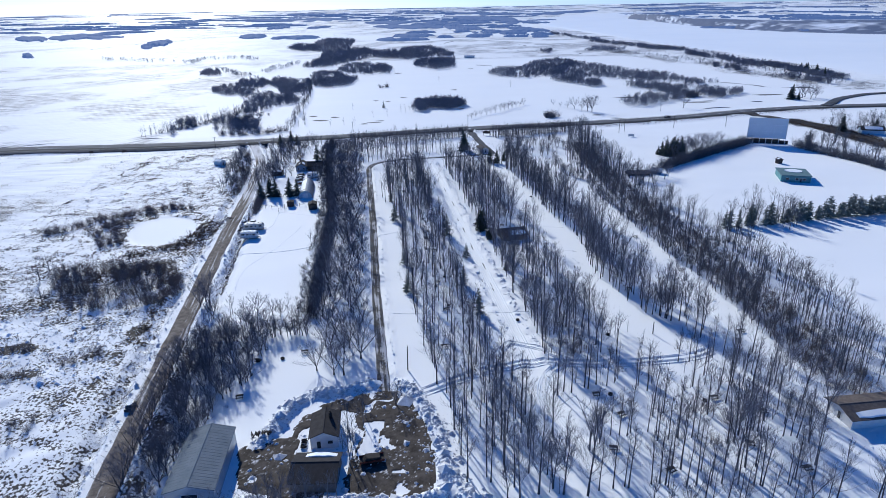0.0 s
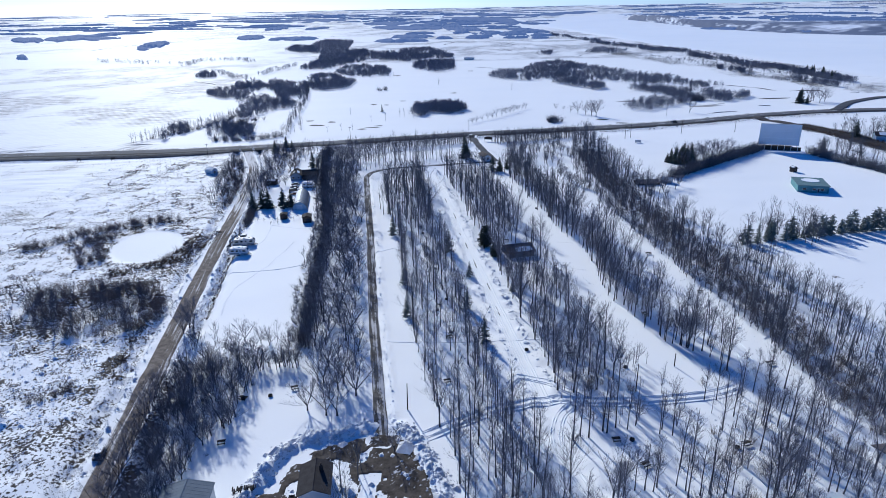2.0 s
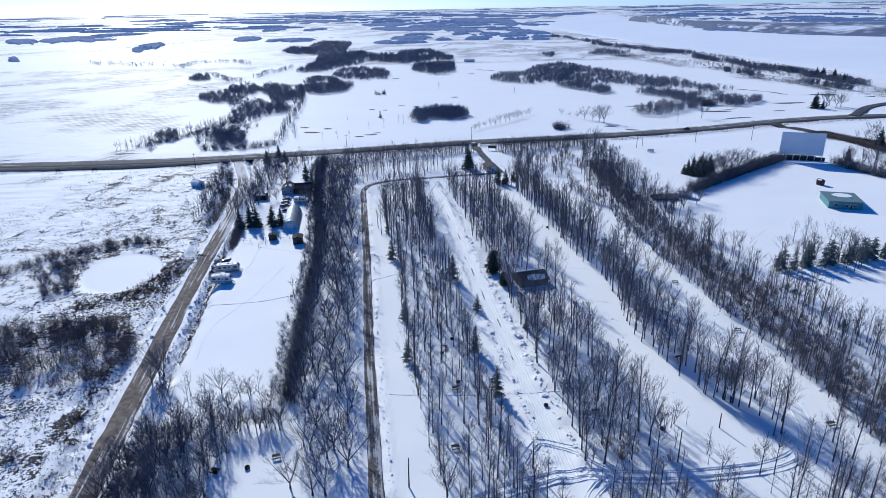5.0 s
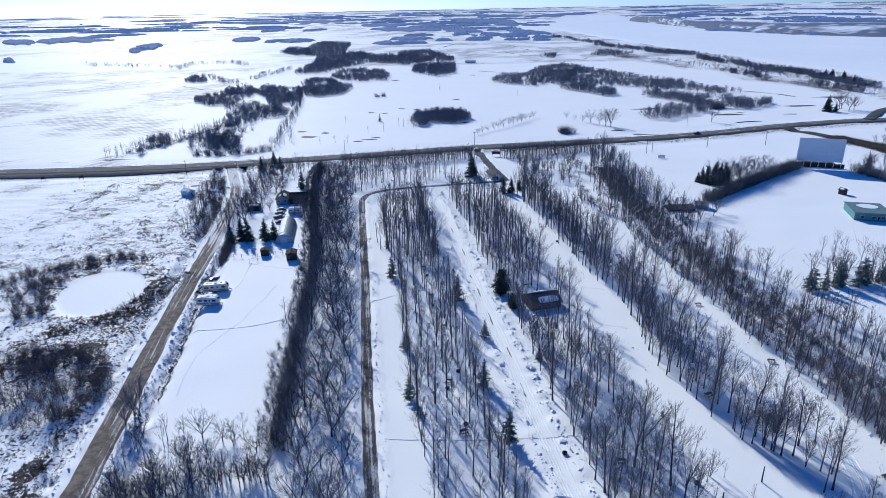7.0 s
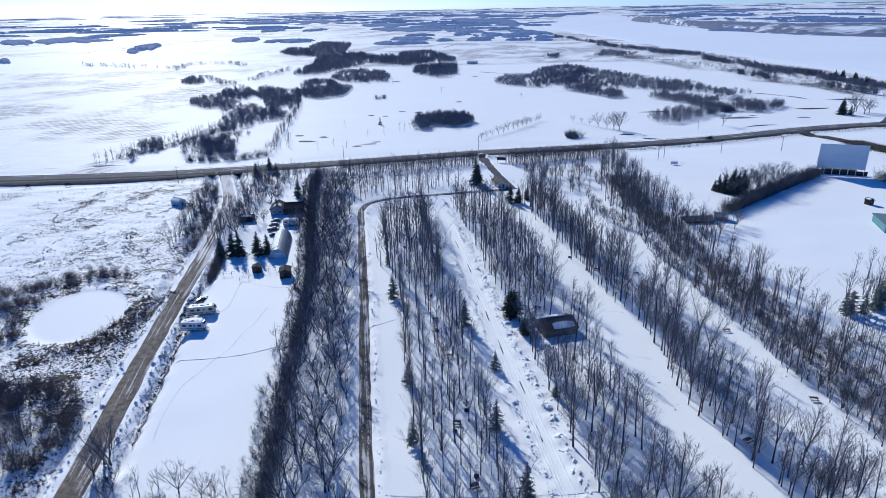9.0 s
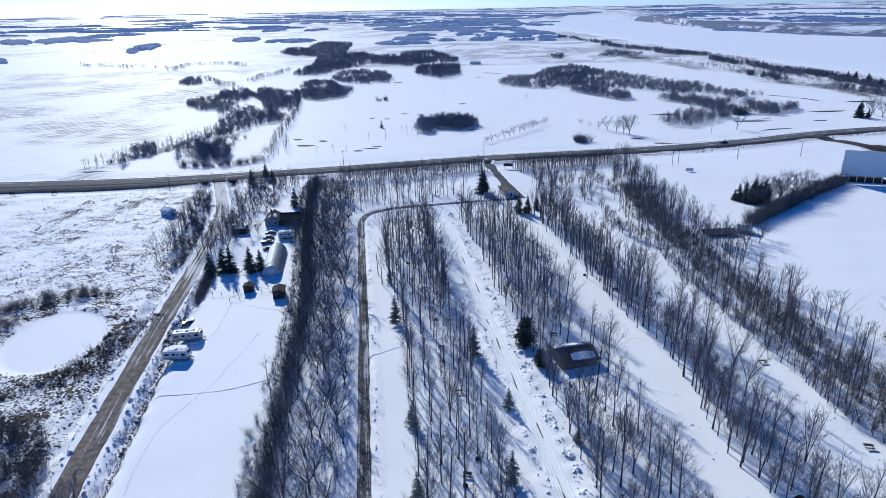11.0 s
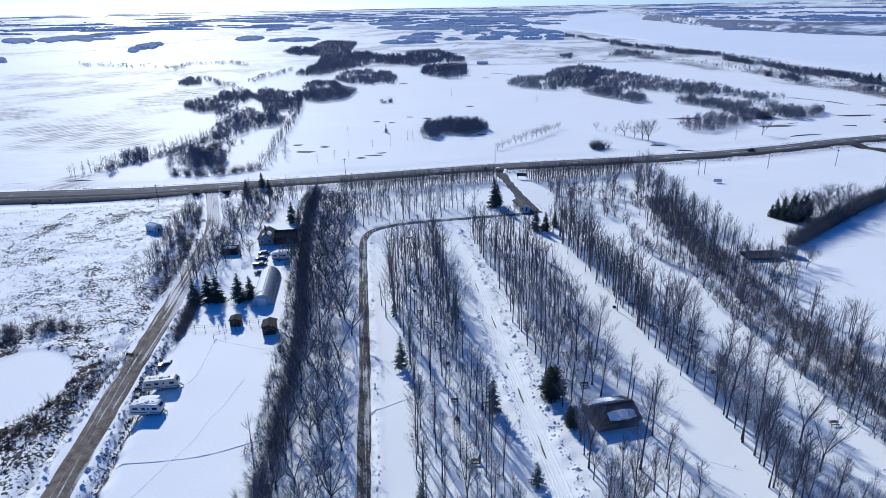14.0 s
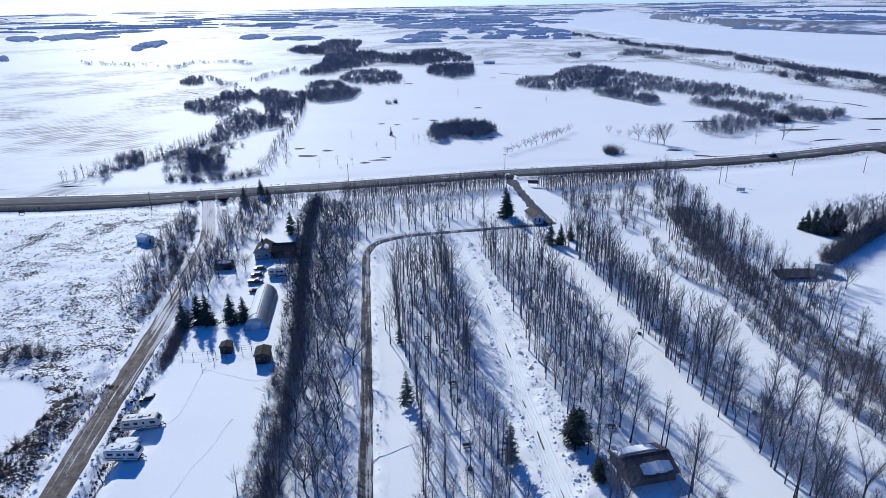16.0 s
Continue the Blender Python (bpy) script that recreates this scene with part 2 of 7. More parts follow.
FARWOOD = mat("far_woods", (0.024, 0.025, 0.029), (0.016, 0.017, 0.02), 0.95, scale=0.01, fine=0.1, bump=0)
# far woods backdrop: haze of kilometres of bright winter air painted as blue emission
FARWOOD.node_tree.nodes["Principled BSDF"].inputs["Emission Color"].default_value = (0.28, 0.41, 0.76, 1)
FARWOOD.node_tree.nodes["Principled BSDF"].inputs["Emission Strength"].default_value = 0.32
WILLOW = mat("willow_twigs", (0.24, 0.207, 0.2), (0.15, 0.132, 0.132), 0.9, scale=0.08, fine=1, bump=0)
NEEDLE = mat("spruce_needles", (0.13, 0.145, 0.12), (0.07, 0.085, 0.072), 0.8, scale=0.8, fine=6, bump=0, objrand=0.3)
PINE = mat("pine_needles", (0.26, 0.28, 0.25), (0.16, 0.18, 0.16), 0.8, scale=0.8, fine=6, bump=0, objrand=0.2)
GREYBLUE = mat("grey_blue_siding", (0.24, 0.29, 0.36), (0.18, 0.22, 0.28), 0.7, scale=0.8, fine=6)
TEALROOF = mat("teal_roof", (0.17, 0.25, 0.27), (0.12, 0.19, 0.21), 0.8, scale=0.5, fine=5)
STRAW = mat("dead_grass", (0.215, 0.16, 0.12), (0.115, 0.088, 0.068), 0.95, scale=0.3, fine=2, bump=0)
STEEL = mat("painted_steel", (0.12, 0.15, 0.185), (0.17, 0.2, 0.24), 0.65, 0.0, scale=0.4, fine=4, bump=0.05)
WHITE = mat("white_paint", (0.72, 0.72, 0.72), (0.6, 0.6, 0.61), 0.5, scale=0.7, fine=6, bump=0.05)
CREAM = mat("cream_panel", (0.66, 0.63, 0.57), (0.52, 0.5, 0.46), 0.45, scale=0.6, fine=5, bump=0.05)
TANW = mat("tan_boards", (0.22, 0.19, 0.16), (0.14, 0.12, 0.105), 0.8, scale=0.8, fine=8)
FADED = mat("faded_roof", (0.2, 0.18, 0.178), (0.13, 0.117, 0.116), 0.9, scale=0.6, fine=6, bump=0.3)
SHINGLE = mat("dark_shingles", (0.058, 0.054, 0.056), (0.036, 0.034, 0.036), 0.85, scale=1.0, fine=7, bump=0.4)
BROWNSH = mat("brown_shingles", (0.15, 0.128, 0.12), (0.09, 0.077, 0.073), 0.85, scale=1.0, fine=7, bump=0.4)
WOOD = mat("weathered_wood", (0.06, 0.055, 0.054), (0.035, 0.032, 0.032), 0.9, scale=1.5, fine=12, spec=0.1)
DARK = mat("dark_boards", (0.075, 0.065, 0.06), (0.04, 0.036, 0.034), 0.8, scale=1.5, fine=9)
TEAL = mat("teal_paint", (0.15, 0.3, 0.32), (0.11, 0.23, 0.25), 0.6, scale=0.8, fine=6)
BLUEW = mat("pale_blue_siding", (0.42, 0.52, 0.62), (0.34, 0.43, 0.53), 0.6, scale=0.8, fine=6)
SCREENM = mat("screen_panel", (0.74, 0.77, 0.82), (0.66, 0.7, 0.76), 0.6, scale=0.2, fine=1.5, bump=0.03)
RUBBER = mat("tyre_rubber", (0.02, 0.02, 0.02), (0.03, 0.03, 0.03), 0.8)
CARPAINT = mat("dark_car_paint", (0.035, 0.04, 0.05), (0.05, 0.05, 0.06), 0.3, 0.2, spec=0.5, bump=0)
REDP = mat("red_paint", (0.12, 0.035, 0.03), (0.07, 0.025, 0.022), 0.5)
GALV = mat("galvanised_sheet", (0.5, 0.54, 0.58), (0.4, 0.44, 0.48), 0.4, 0.55, scale=0.5, fine=4, bump=0.05)
OLDSTEEL = mat("dull_steel", (0.24, 0.26, 0.3), (0.17, 0.19, 0.22), 0.55, 0.25, scale=0.4, fine=4, bump=0.05)
GLASS = mat("dark_glass", (0.03, 0.035, 0.04), (0.02, 0.02, 0.025), 0.08, spec=0.6, bump=0)


# ---- mesh helpers ----
def fast_mesh(name, V, faces, smooth=False):
    """A mesh from arrays: vertices, and a list of index arrays of three or four columns."""
    me = bpy.data.meshes.new(name)
    V = np.asarray(V, np.float32)
    faces = [np.asarray(f, np.int32) for f in faces if len(f)]
    me.vertices.add(len(V))
    me.vertices.foreach_set("co", V.ravel())
    loops = np.concatenate([f.ravel() for f in faces])
    sizes = np.concatenate([np.full(len(f), f.shape[1], np.int32) for f in faces])
    starts = np.concatenate([[0], np.cumsum(sizes)[:-1]]).astype(np.int32)
    me.loops.add(len(loops))
    me.loops.foreach_set("vertex_index", loops)
    me.polygons.add(len(sizes))
    me.polygons.foreach_set("loop_start", starts)
    me.polygons.foreach_set("use_smooth", np.full(len(sizes), smooth, bool))
    me.update(calc_edges=True)
    return me


class Build:
    """Collects boxes, prisms and tubes into one mesh."""

    def __init__(self):
        self.v, self.f = [], []

    def solid(self, pts, faces):
        k = len(self.v)
        self.v += [tuple(p) for p in pts]
        self.f += [tuple(i + k for i in f) for f in faces]
        return self

    def box(self, x0, x1, y0, y1, z0, z1):
        return self.solid([(x, y, z) for z in (z0, z1) for x, y in ((x0, y0), (x1, y0), (x1, y1), (x0, y1))],
                          [(3, 2, 1, 0), (4, 5, 6, 7), (0, 1, 5, 4), (1, 2, 6, 5), (2, 3, 7, 6), (3, 0, 4, 7)])

    def prism(self, outline, y0, y1):
        """An outline in x, z, drawn out along y."""
        n = len(outline)
        return self.solid([(x, y, z) for y in (y0, y1) for x, z in outline],
                          [tuple(range(n)), tuple(range(2 * n - 1, n - 1, -1))] + [(i + n, (i + 1) % n + n, (i + 1) % n, i) for i in range(n)])

    def slab(self, outline, z0, z1):
        n = len(outline)
        return self.solid([(x, y, z) for z in (z0, z1) for x, y in outline],
                          [tuple(range(n - 1, -1, -1)), tuple(range(n, 2 * n))] + [(i, (i + 1) % n, (i + 1) % n + n, i + n) for i in range(n)])

    def tube(self, p0, p1, r0, r1=None, k=8):
        r1 = r0 if r1 is None else r1
        p0, p1 = Vector(p0), Vector(p1)
        d = (p1 - p0).normalized()
        a = d.orthogonal().normalized()
        c = d.cross(a)
        ring = [a * math.cos(2 * math.pi * i / k) + c * math.sin(2 * math.pi * i / k) for i in range(k)]
        return self.solid([p0 + q * r0 for q in ring] + [p1 + q * r1 for q in ring],
                          [tuple(range(k - 1, -1, -1)), tuple(range(k, 2 * k))] + [(i, (i + 1) % k, (i + 1) % k + k, i + k) for i in range(k)])

    def mesh(self, name):
        me = bpy.data.meshes.new(name)
        me.from_pydata(self.v, [], self.f)
        me.update()
        return me


def part(name, shape, material, parent, label=""):
    me = shape.mesh(name) if isinstance(shape, Build) else shape
    if material and not me.materials:
        me.materials.append(material)
    ob = new(name, me)
    ob.parent = parent
    return tagged(ob, label)


def thing(name, label, category, m, group="", kind=""):
    ob = new(name)
    ob.empty_display_size = 0.3
    ob.matrix_world = m
    return tagged(ob, label, category, group, kind)


def sheet(name, me, material, label, category, kind="structure"):
    me.materials.append(material)
    return tagged(new(name, me), label, category, kind=kind)


# ---- the lie of the land ----
HIGHWAY = [(-640, 352), (-440, 404), (-314, 436), (-237, 441), (-193, 443), (-153, 447), (-69, 463), (24, 484), (123, 499), (199, 517), (274, 543), (340, 556), (400, 558), (520, 560), (700, 570)]
GRAVEL_ROAD = [(28, -560), (-12, -300), (-42, -80), (-58, 30), (-64, 70), (-69, 99), (-73, 125), (-79, 163), (-85, 203), (-92, 250), (-97, 290), (-101, 320), (-107, 357), (-113, 388), (-124, 420), (-134, 447)]
LANE = [(-15, 132), (-18.5, 160), (-23.5, 200), (-29, 250), (-33, 285), (-38, 325), (-42, 358), (-42.5, 370), (-38, 380), (-24, 387), (0, 392), (15, 395), (34, 398)]
ENTRANCE = [(34, 398), (31, 412), (28, 435), (25, 460), (23, 478)]
BYROAD = [(258, 532), (272, 505), (284, 470), (290, 430), (292, 395), (300, 340)]
LOOP = [(340, 558), (352, 572), (382, 604), (418, 627), (445, 635), (520, 650)]
TRACK = [(-6, 382), (-5, 370), (2, 320), (8, 266), (14, 220), (19, 181), (24, 144), (27, 117), (30, 96), (33, 70)]
LANE2 = [(41, 345), (43, 310), (46, 259), (51, 233), (52, 218), (53, 200), (57, 180), (66, 134), (74, 98), (80, 70)]
LANE3 = [(61, 335), (72, 290), (79, 260), (84, 227), (89, 180), (92, 130), (93, 100), (95, 70)]
HUB = (-4.0, 70.0)


def away(x, y, line):
    """Distance to a polyline."""
    best = np.full(np.shape(x), 1e9)
    for (ax, ay), (bx, by) in zip(line, line[1:]):
        dx, dy = bx - ax, by - ay
        u = np.clip(((x - ax) * dx + (y - ay) * dy) / (dx * dx + dy * dy), 0, 1)
        best = np.minimum(best, np.hypot(x - ax - u * dx, y - ay - u * dy))
    return best


def waves(x, y, size, seed):
    """Smooth value noise from -1 to 1."""
    x, y = np.asarray(x) / size, np.asarray(y) / size
    i, j = np.floor(x), np.floor(y)
    u, v = x - i, y - j
    u, v = u * u * (3 - 2 * u), v * v * (3 - 2 * v)

    def h(a, c):
        q = np.sin(a * 127.1 + c * 311.7 + seed * 74.7) * 43758.5453
        return (q - np.floor(q)) * 2 - 1

    return (h(i, j) * (1 - u) + h(i + 1, j) * u) * (1 - v) + (h(i, j + 1) * (1 - u) + h(i + 1, j + 1) * u) * v


def ramp(d, full, none):
    return np.clip((none - d) / (none - full), 0, 1)


FAR_K = 1 / 4850 - 1 / 25000


def lift(x, y):
    """Beyond two kilometres the plain is drawn together, up to the horizon."""
    r = np.hypot(x - HUB[0], y - HUB[1])
    return 90 * r * np.clip((r - 2200) / 2650, 0, 1) ** 2 * FAR_K


def drawn_in(x, y):
    """Where a far place of the plain lies once it is drawn together."""
    dx, dy = np.asarray(x, float) - HUB[0], np.asarray(y, float) - HUB[1]
    d = np.hypot(dx, dy)
    lo, hi = np.zeros_like(d), np.full_like(d, 4850.0)
    for _ in range(40):
        r = (lo + hi) / 2
        inv = 1 / np.maximum(r, 1) - np.clip((r - 2200) / 2650, 0, 1) ** 2 * FAR_K
        near = inv > 1 / d
        lo, hi = np.where(near, r, lo), np.where(near, hi, r)
    return HUB[0] + dx / d * lo, HUB[1] + dy / d * lo


def pond(x, y):
    return np.hypot((x + 122.8) / 13.6 + (y - 261) * 0.012, (y - 261) / 18.6)


BANK = [(-42, 113.5), (-40, 118), (-37, 128), (-32, 133), (-24, 134), (-18, 137)]
BANK_EAST = [(-11, 137), (-6, 129), (-2.5, 120), (-0.5, 110), (1, 102), (5, 96), (10, 88)]
BANK_SOUTH = [(-40, 97), (-30, 95), (-18, 96), (-8, 95), (0, 98)]
YARD = [(-43, 100), (-45, 113), (-35, 117), (-33, 126), (-27, 130), (-18, 134), (-11, 134), (-6, 127), (-3.5, 117), (-2.5, 108), (-3, 99), (-10, 96), (-20, 97), (-22, 105), (-24, 97), (-36, 97)]


MARSH = [(-154, 246), (-156, 266), (-154, 283), (-147, 298), (-137, 300), (-122, 291), (-107, 281), (-100, 260), (-99, 244), (-101, 233), (-103, 222), (-112, 209), (-128, 203), (-160, 215)]
BROWN_BANK = [(-106, 276), (-102, 263), (-101, 249), (-101, 236), (-107, 232), (-110, 240), (-108, 254), (-109, 269)]
BROWN_VERGE = [(-93, 165), (-90, 155), (-89.5, 147), (-88.5, 138), (-92, 136), (-93.5, 150), (-95.5, 162)]
BROWN_SOUTH = [(-130, 206), (-124, 219), (-112, 227), (-102, 223), (-101, 213), (-111, 208), (-119, 204)]


def height(x, y):
    x, y = np.asarray(x, float), np.asarray(y, float)
    z = 0.22 * waves(x, y, 34, 1) + 0.10 * waves(x, y, 11, 2)
    hw, gr, ln, en = away(x, y, HIGHWAY), away(x, y, GRAVEL_ROAD), away(x, y, LANE), away(x, y, ENTRANCE)
    z = z - 0.8 * ramp(np.abs(hw - 16), 0, 7)
    z = z * (1 - ramp(hw, 9, 15)) + 0.75 * ramp(hw, 8.8, 14)
    z = z - (1.5 + 0.6 * waves(x, y, 2.4, 17)) * ramp(np.abs(gr - 7.2), 0.6, 3.0) + (0.4 + 0.25 * waves(x, y, 3, 5)) * ramp(np.abs(gr - 4.6), 0.3, 1.3)
    z = np.where(gr < 3.6, -0.12, z)
    ln2 = np.minimum(ln, en)
    z = z + (0.28 + 0.2 * waves(x, y, 2.5, 6)) * ramp(np.abs(ln2 - 3.1), 0.2, 1.2)
    z = np.where(ln2 < 2.3, -0.14, z)
    p = pond(x, y)
    z = np.where(p < 1, -0.5, z - 0.5 * ramp(p, 1, 1.15))
    near = (x > -60) & (x < 40) & (y > 70) & (y < 150)
    heap = np.maximum(away(x, y, BANK) * 1.0, 0)
    heap = np.minimum(np.minimum(heap, away(x, y, BANK_EAST) * 0.9), away(x, y, BANK_SOUTH) * 1.2)
    z = z + np.where(near, (1.2 + 0.7 * waves(x, y, 2.6, 7) + 0.45 * waves(x, y, 1.4, 8)) * ramp(heap, 0.3, 2.0), 0)
    west = np.interp(y, [q[1] for q in GRAVEL_ROAD], [q[0] for q in GRAVEL_ROAD])
    z = z + (0.26 * waves(x, y, 4.6, 13) + 0.2 * waves(x, y, 2.6, 14)) * ramp(x - west, -14, -8) * ramp(y, 380, 430) * (p > 1.1)
    tr = away(x, y, TRACK)
    z = z + (0.25 + 0.3 * waves(x, y, 2.6, 9) + 0.2 * waves(x, y, 1.5, 10)) * ramp(np.abs(tr - 3.4), 0.5, 2.8) * (y < 378) * (y > 60) - 0.1 * ramp(tr, 0.5, 2.2)
    east = x > np.interp(-y, [-q[1] for q in TRACK], [q[0] for q in TRACK])
    z = z + np.where(east & (y < 345) & (y > 150), np.clip(0.02 + 0.3 * waves(x, y, 2.4, 15) + 0.2 * waves(x, y, 1.4, 16), 0, 1) * ramp(np.abs(tr - 5.2), 1.2, 3.4), 0)
    z = z + 0.7 * waves(x, y, 240, 11) * ramp(-y, -900, -560) + 0.6 * waves(x, y, 700, 12) * ramp(-y, -1900, -900)
    return z + lift(x, y)


def inside(x, y, ring):
    res = np.zeros(np.shape(x), bool)
    for (ax, ay), (bx, by) in zip(ring, ring[1:] + ring[:1]):
        res ^= ((ay > y) != (by > y)) & (x < (bx - ax) * (y - ay) / ((by - ay) or 1e-9) + ax)
    return res


def grass_cover(x, y):
    """How far dead grass shows through the snow, 0 to 1."""
    west = np.interp(y, [p[1] for p in GRAVEL_ROAD], [p[0] for p in GRAVEL_ROAD])
    hw, gr = away(x, y, HIGHWAY), away(x, y, GRAVEL_ROAD)
    g = 0.05 + 0.05 * waves(x, y, 60, 21)
    meadow = (x < west - 7) & (hw > 13) & (y < 450)
    p = pond(x, y)
    g = np.where(meadow, 0.42 - 0.1 * np.clip((y - 290) / 60, 0, 1) + 0.16 * waves(x, y, 45, 22) + 0.18 * waves(x, y, 11, 23), g)
    g = np.where(meadow, g + 0.15 * ramp(np.abs(p - 1.5), 0.2, 0.6), g)
    g = np.maximum(g, (0.5 + 0.25 * waves(x, y, 5, 31)) * ramp(away(x, y, [(-122, 232), (-110, 240), (-103, 256), (-99, 272)]), 2, 7) * meadow)
    g = np.where(p < 1.12, 0, g)
    g = np.maximum(g, 0.5 * ramp(np.abs(away(x, y, [(-106, 236), (-99, 260)]) - 0), 2, 9) * meadow)
    g = np.maximum(g, (0.55 + 0.3 * waves(x, y, 9, 24)) * ramp(away(x, y, [(-98, 215), (-93, 180), (-86, 150), (-83, 130)]), 1.5, 5))
    for px, py, rx, ry in ((-124, 158, 9, 3.5), (-112, 145, 4, 3), (-93, 166, 3, 9)):
        g = np.maximum(g, 0.85 * ramp(np.hypot((x - px) / rx, (y - py) / ry) + 0.35 * waves(x, y, 3.5, 30), 0.7, 1.2) * meadow)
    g = np.maximum(g, (0.62 + 0.3 * waves(x, y, 4, 62)) * ramp(np.abs(gr - 5.2), 1.4, 2.8) * (x > west) * ramp(np.abs(y - 120), 36, 46))
    below = y < np.interp(x, [q[0] for q in HIGHWAY], [q[1] for q in HIGHWAY])
    g = np.maximum(g, (0.9 + 0.2 * waves(x, y, 14, 25)) * ramp(np.abs(hw - 11), 2.6, 5) * np.where(below, np.where(x < -110, 0.6, 0.45), 0.45))
    g = np.maximum(g, 0.5 * ramp(np.abs(gr - 5.6), 0.5, 1.6) * (waves(x, y, 8, 26) > 0.1))
    north = (~below) & (hw > 14)
    g = np.where(north, 0.02, g)
    g = np.maximum(g, 0.9 * ramp(away(x, y, BYROAD[1:]) , 9, 16) * (x > 266) * (y < 505))
    shore = away(x, y, [(520, 700), (490, 850), (470, 1040), (460, 1220), (440, 1420), (420, 1700), (390, 2090)])
    g = np.maximum(g, (0.42 + 0.3 * waves(x, y, 60, 29)) * ramp(shore, 30, 120))
    slope = away(x, y, [(340, 1240), (392, 1050), (394, 930), (410, 850), (432, 780), (450, 700)])
    g = np.maximum(g, (0.5 + 0.3 * waves(x, y / 2.5, 26, 37) + 0.2 * waves(x, y / 2, 9, 38)) * ramp(slope, 22, 60))
    marsh = inside(x + 3 * waves(x, y, 9, 51), y + 3 * waves(x, y, 9, 52), MARSH) & (p > 1.06)
    g = np.where(marsh, np.maximum(g, 0.33 + 0.2 * waves(x / 1.8, y, 4.0, 53) + 0.22 * waves(x, y, 2.2, 54) + 0.12 * ramp(p, 1.1, 1.6)), g)
    for ring in (BROWN_BANK, BROWN_SOUTH, BROWN_VERGE):
        g = np.where(inside(x + 2 * waves(x, y, 5, 55), y + 2 * waves(x, y, 5, 56), ring) & (p > 1.06), 0.62 + 0.25 * waves(x, y, 2.4, 57), g)
    for px, py, rx, ry in ((-167, 352, 4, 8), (-142, 360, 5, 5), (-166, 380, 6, 3), (-131, 329, 4, 2), (-150, 345, 7, 2)):
        g = np.maximum(g, (0.42 + 0.2 * waves(x, y, 2.5, 58)) * ramp(np.hypot((x - px) / rx, (y - py) / ry) + 0.4 * waves(x, y, 3.5, 59), 0.6, 1.4))
    g = np.maximum(g, (0.4 + 0.25 * waves(x, y, 4, 60)) * ramp(np.hypot((x - 133) / 16, (y - 211) / 9) + 0.4 * waves(x, y, 5, 61), 0.5, 1.2))
    return np.clip(g, 0, 1)


def stubble_cover(x, y):
    """How far stubble and drifted soil grey the fields across the highway, 0 to 1."""
    north = (y > np.interp(x, [q[0] for q in HIGHWAY], [q[1] for q in HIGHWAY])) & (away(x, y, HIGHWAY) > 14)
    field = ramp(x + 0.14 * (y - 480), -235, -190)
    s = field * np.clip(0.3 + 0.1 * waves(x, y / 1.6, 75, 27), 0, 0.4)
    s = np.where(y > 1150, 0.17 + 0.16 * waves(x, y / 2.5, 210, 27), s)
    return np.clip(np.where(north, s, 0), 0, 1)


def stretch(lo, hi, step, out_lo, out_hi, rate=1.075):
    mid = list(np.arange(lo, hi + 1e-6, step))
    a, s = lo, step
    while a > out_lo:
        s *= rate
        a -= s
        mid.insert(0, max(a, out_lo))
    b, s = mid[-1], step
    while b < out_hi:
        s = min(s * rate, 90)
        b += s
        mid.append(min(b, out_hi))
    return np.array(mid)


def make_ground():
    xs = stretch(-150, 150, 1.1, -4900, 4900)
    ys = stretch(92, 420, 1.1, -600, 4950)
    X, Y = np.meshgrid(xs, ys)
    dx, dy = X - HUB[0], Y - HUB[1]
    r = np.maximum(np.hypot(dx, dy), 1)
    pull = np.minimum(1, 4850 / r)
    X, Y = HUB[0] + dx * pull, HUB[1] + dy * pull
    Z = height(X, Y)
    n, m = X.shape
    idx = np.arange(n * m).reshape(n, m)
    F = np.stack([idx[:-1, :-1], idx[:-1, 1:], idx[1:, 1:], idx[1:, :-1]], -1).reshape(-1, 4)
    me = fast_mesh("ground", np.stack([X, Y, Z], -1).reshape(-1, 3), [F], True)
    a = me.attributes.new("grass", "FLOAT", "POINT")
    a.data.foreach_set("value", grass_cover(X, Y).ravel().astype(np.float32))
    a = me.attributes.new("stubble", "FLOAT", "POINT")
    a.data.foreach_set("value", stubble_cover(X, Y).ravel().astype(np.float32))
    return sheet("ground", me, SNOWG, "snow-covered prairie with dead grass showing through", "snow ground")


def resample(line, step):
    pts = [Vector((*p, 0)) for p in line]
    out = []
    n = len(pts)
    for i in range(n - 1):
        a, b, c, d = pts[max(i - 1, 0)], pts[i], pts[i + 1], pts[min(i + 2, n - 1)]
        k = max(1, int((c - b).length / step))
        for j in range(k):
            t = j / k
            out.append(0.5 * ((2 * b) + (c - a) * t + (2 * a - 5 * b + 4 * c - d) * t * t + (3 * b - a - 3 * c + d) * t ** 3))
    out.append(pts[-1])
    return np.array([(p.x, p.y) for p in out])


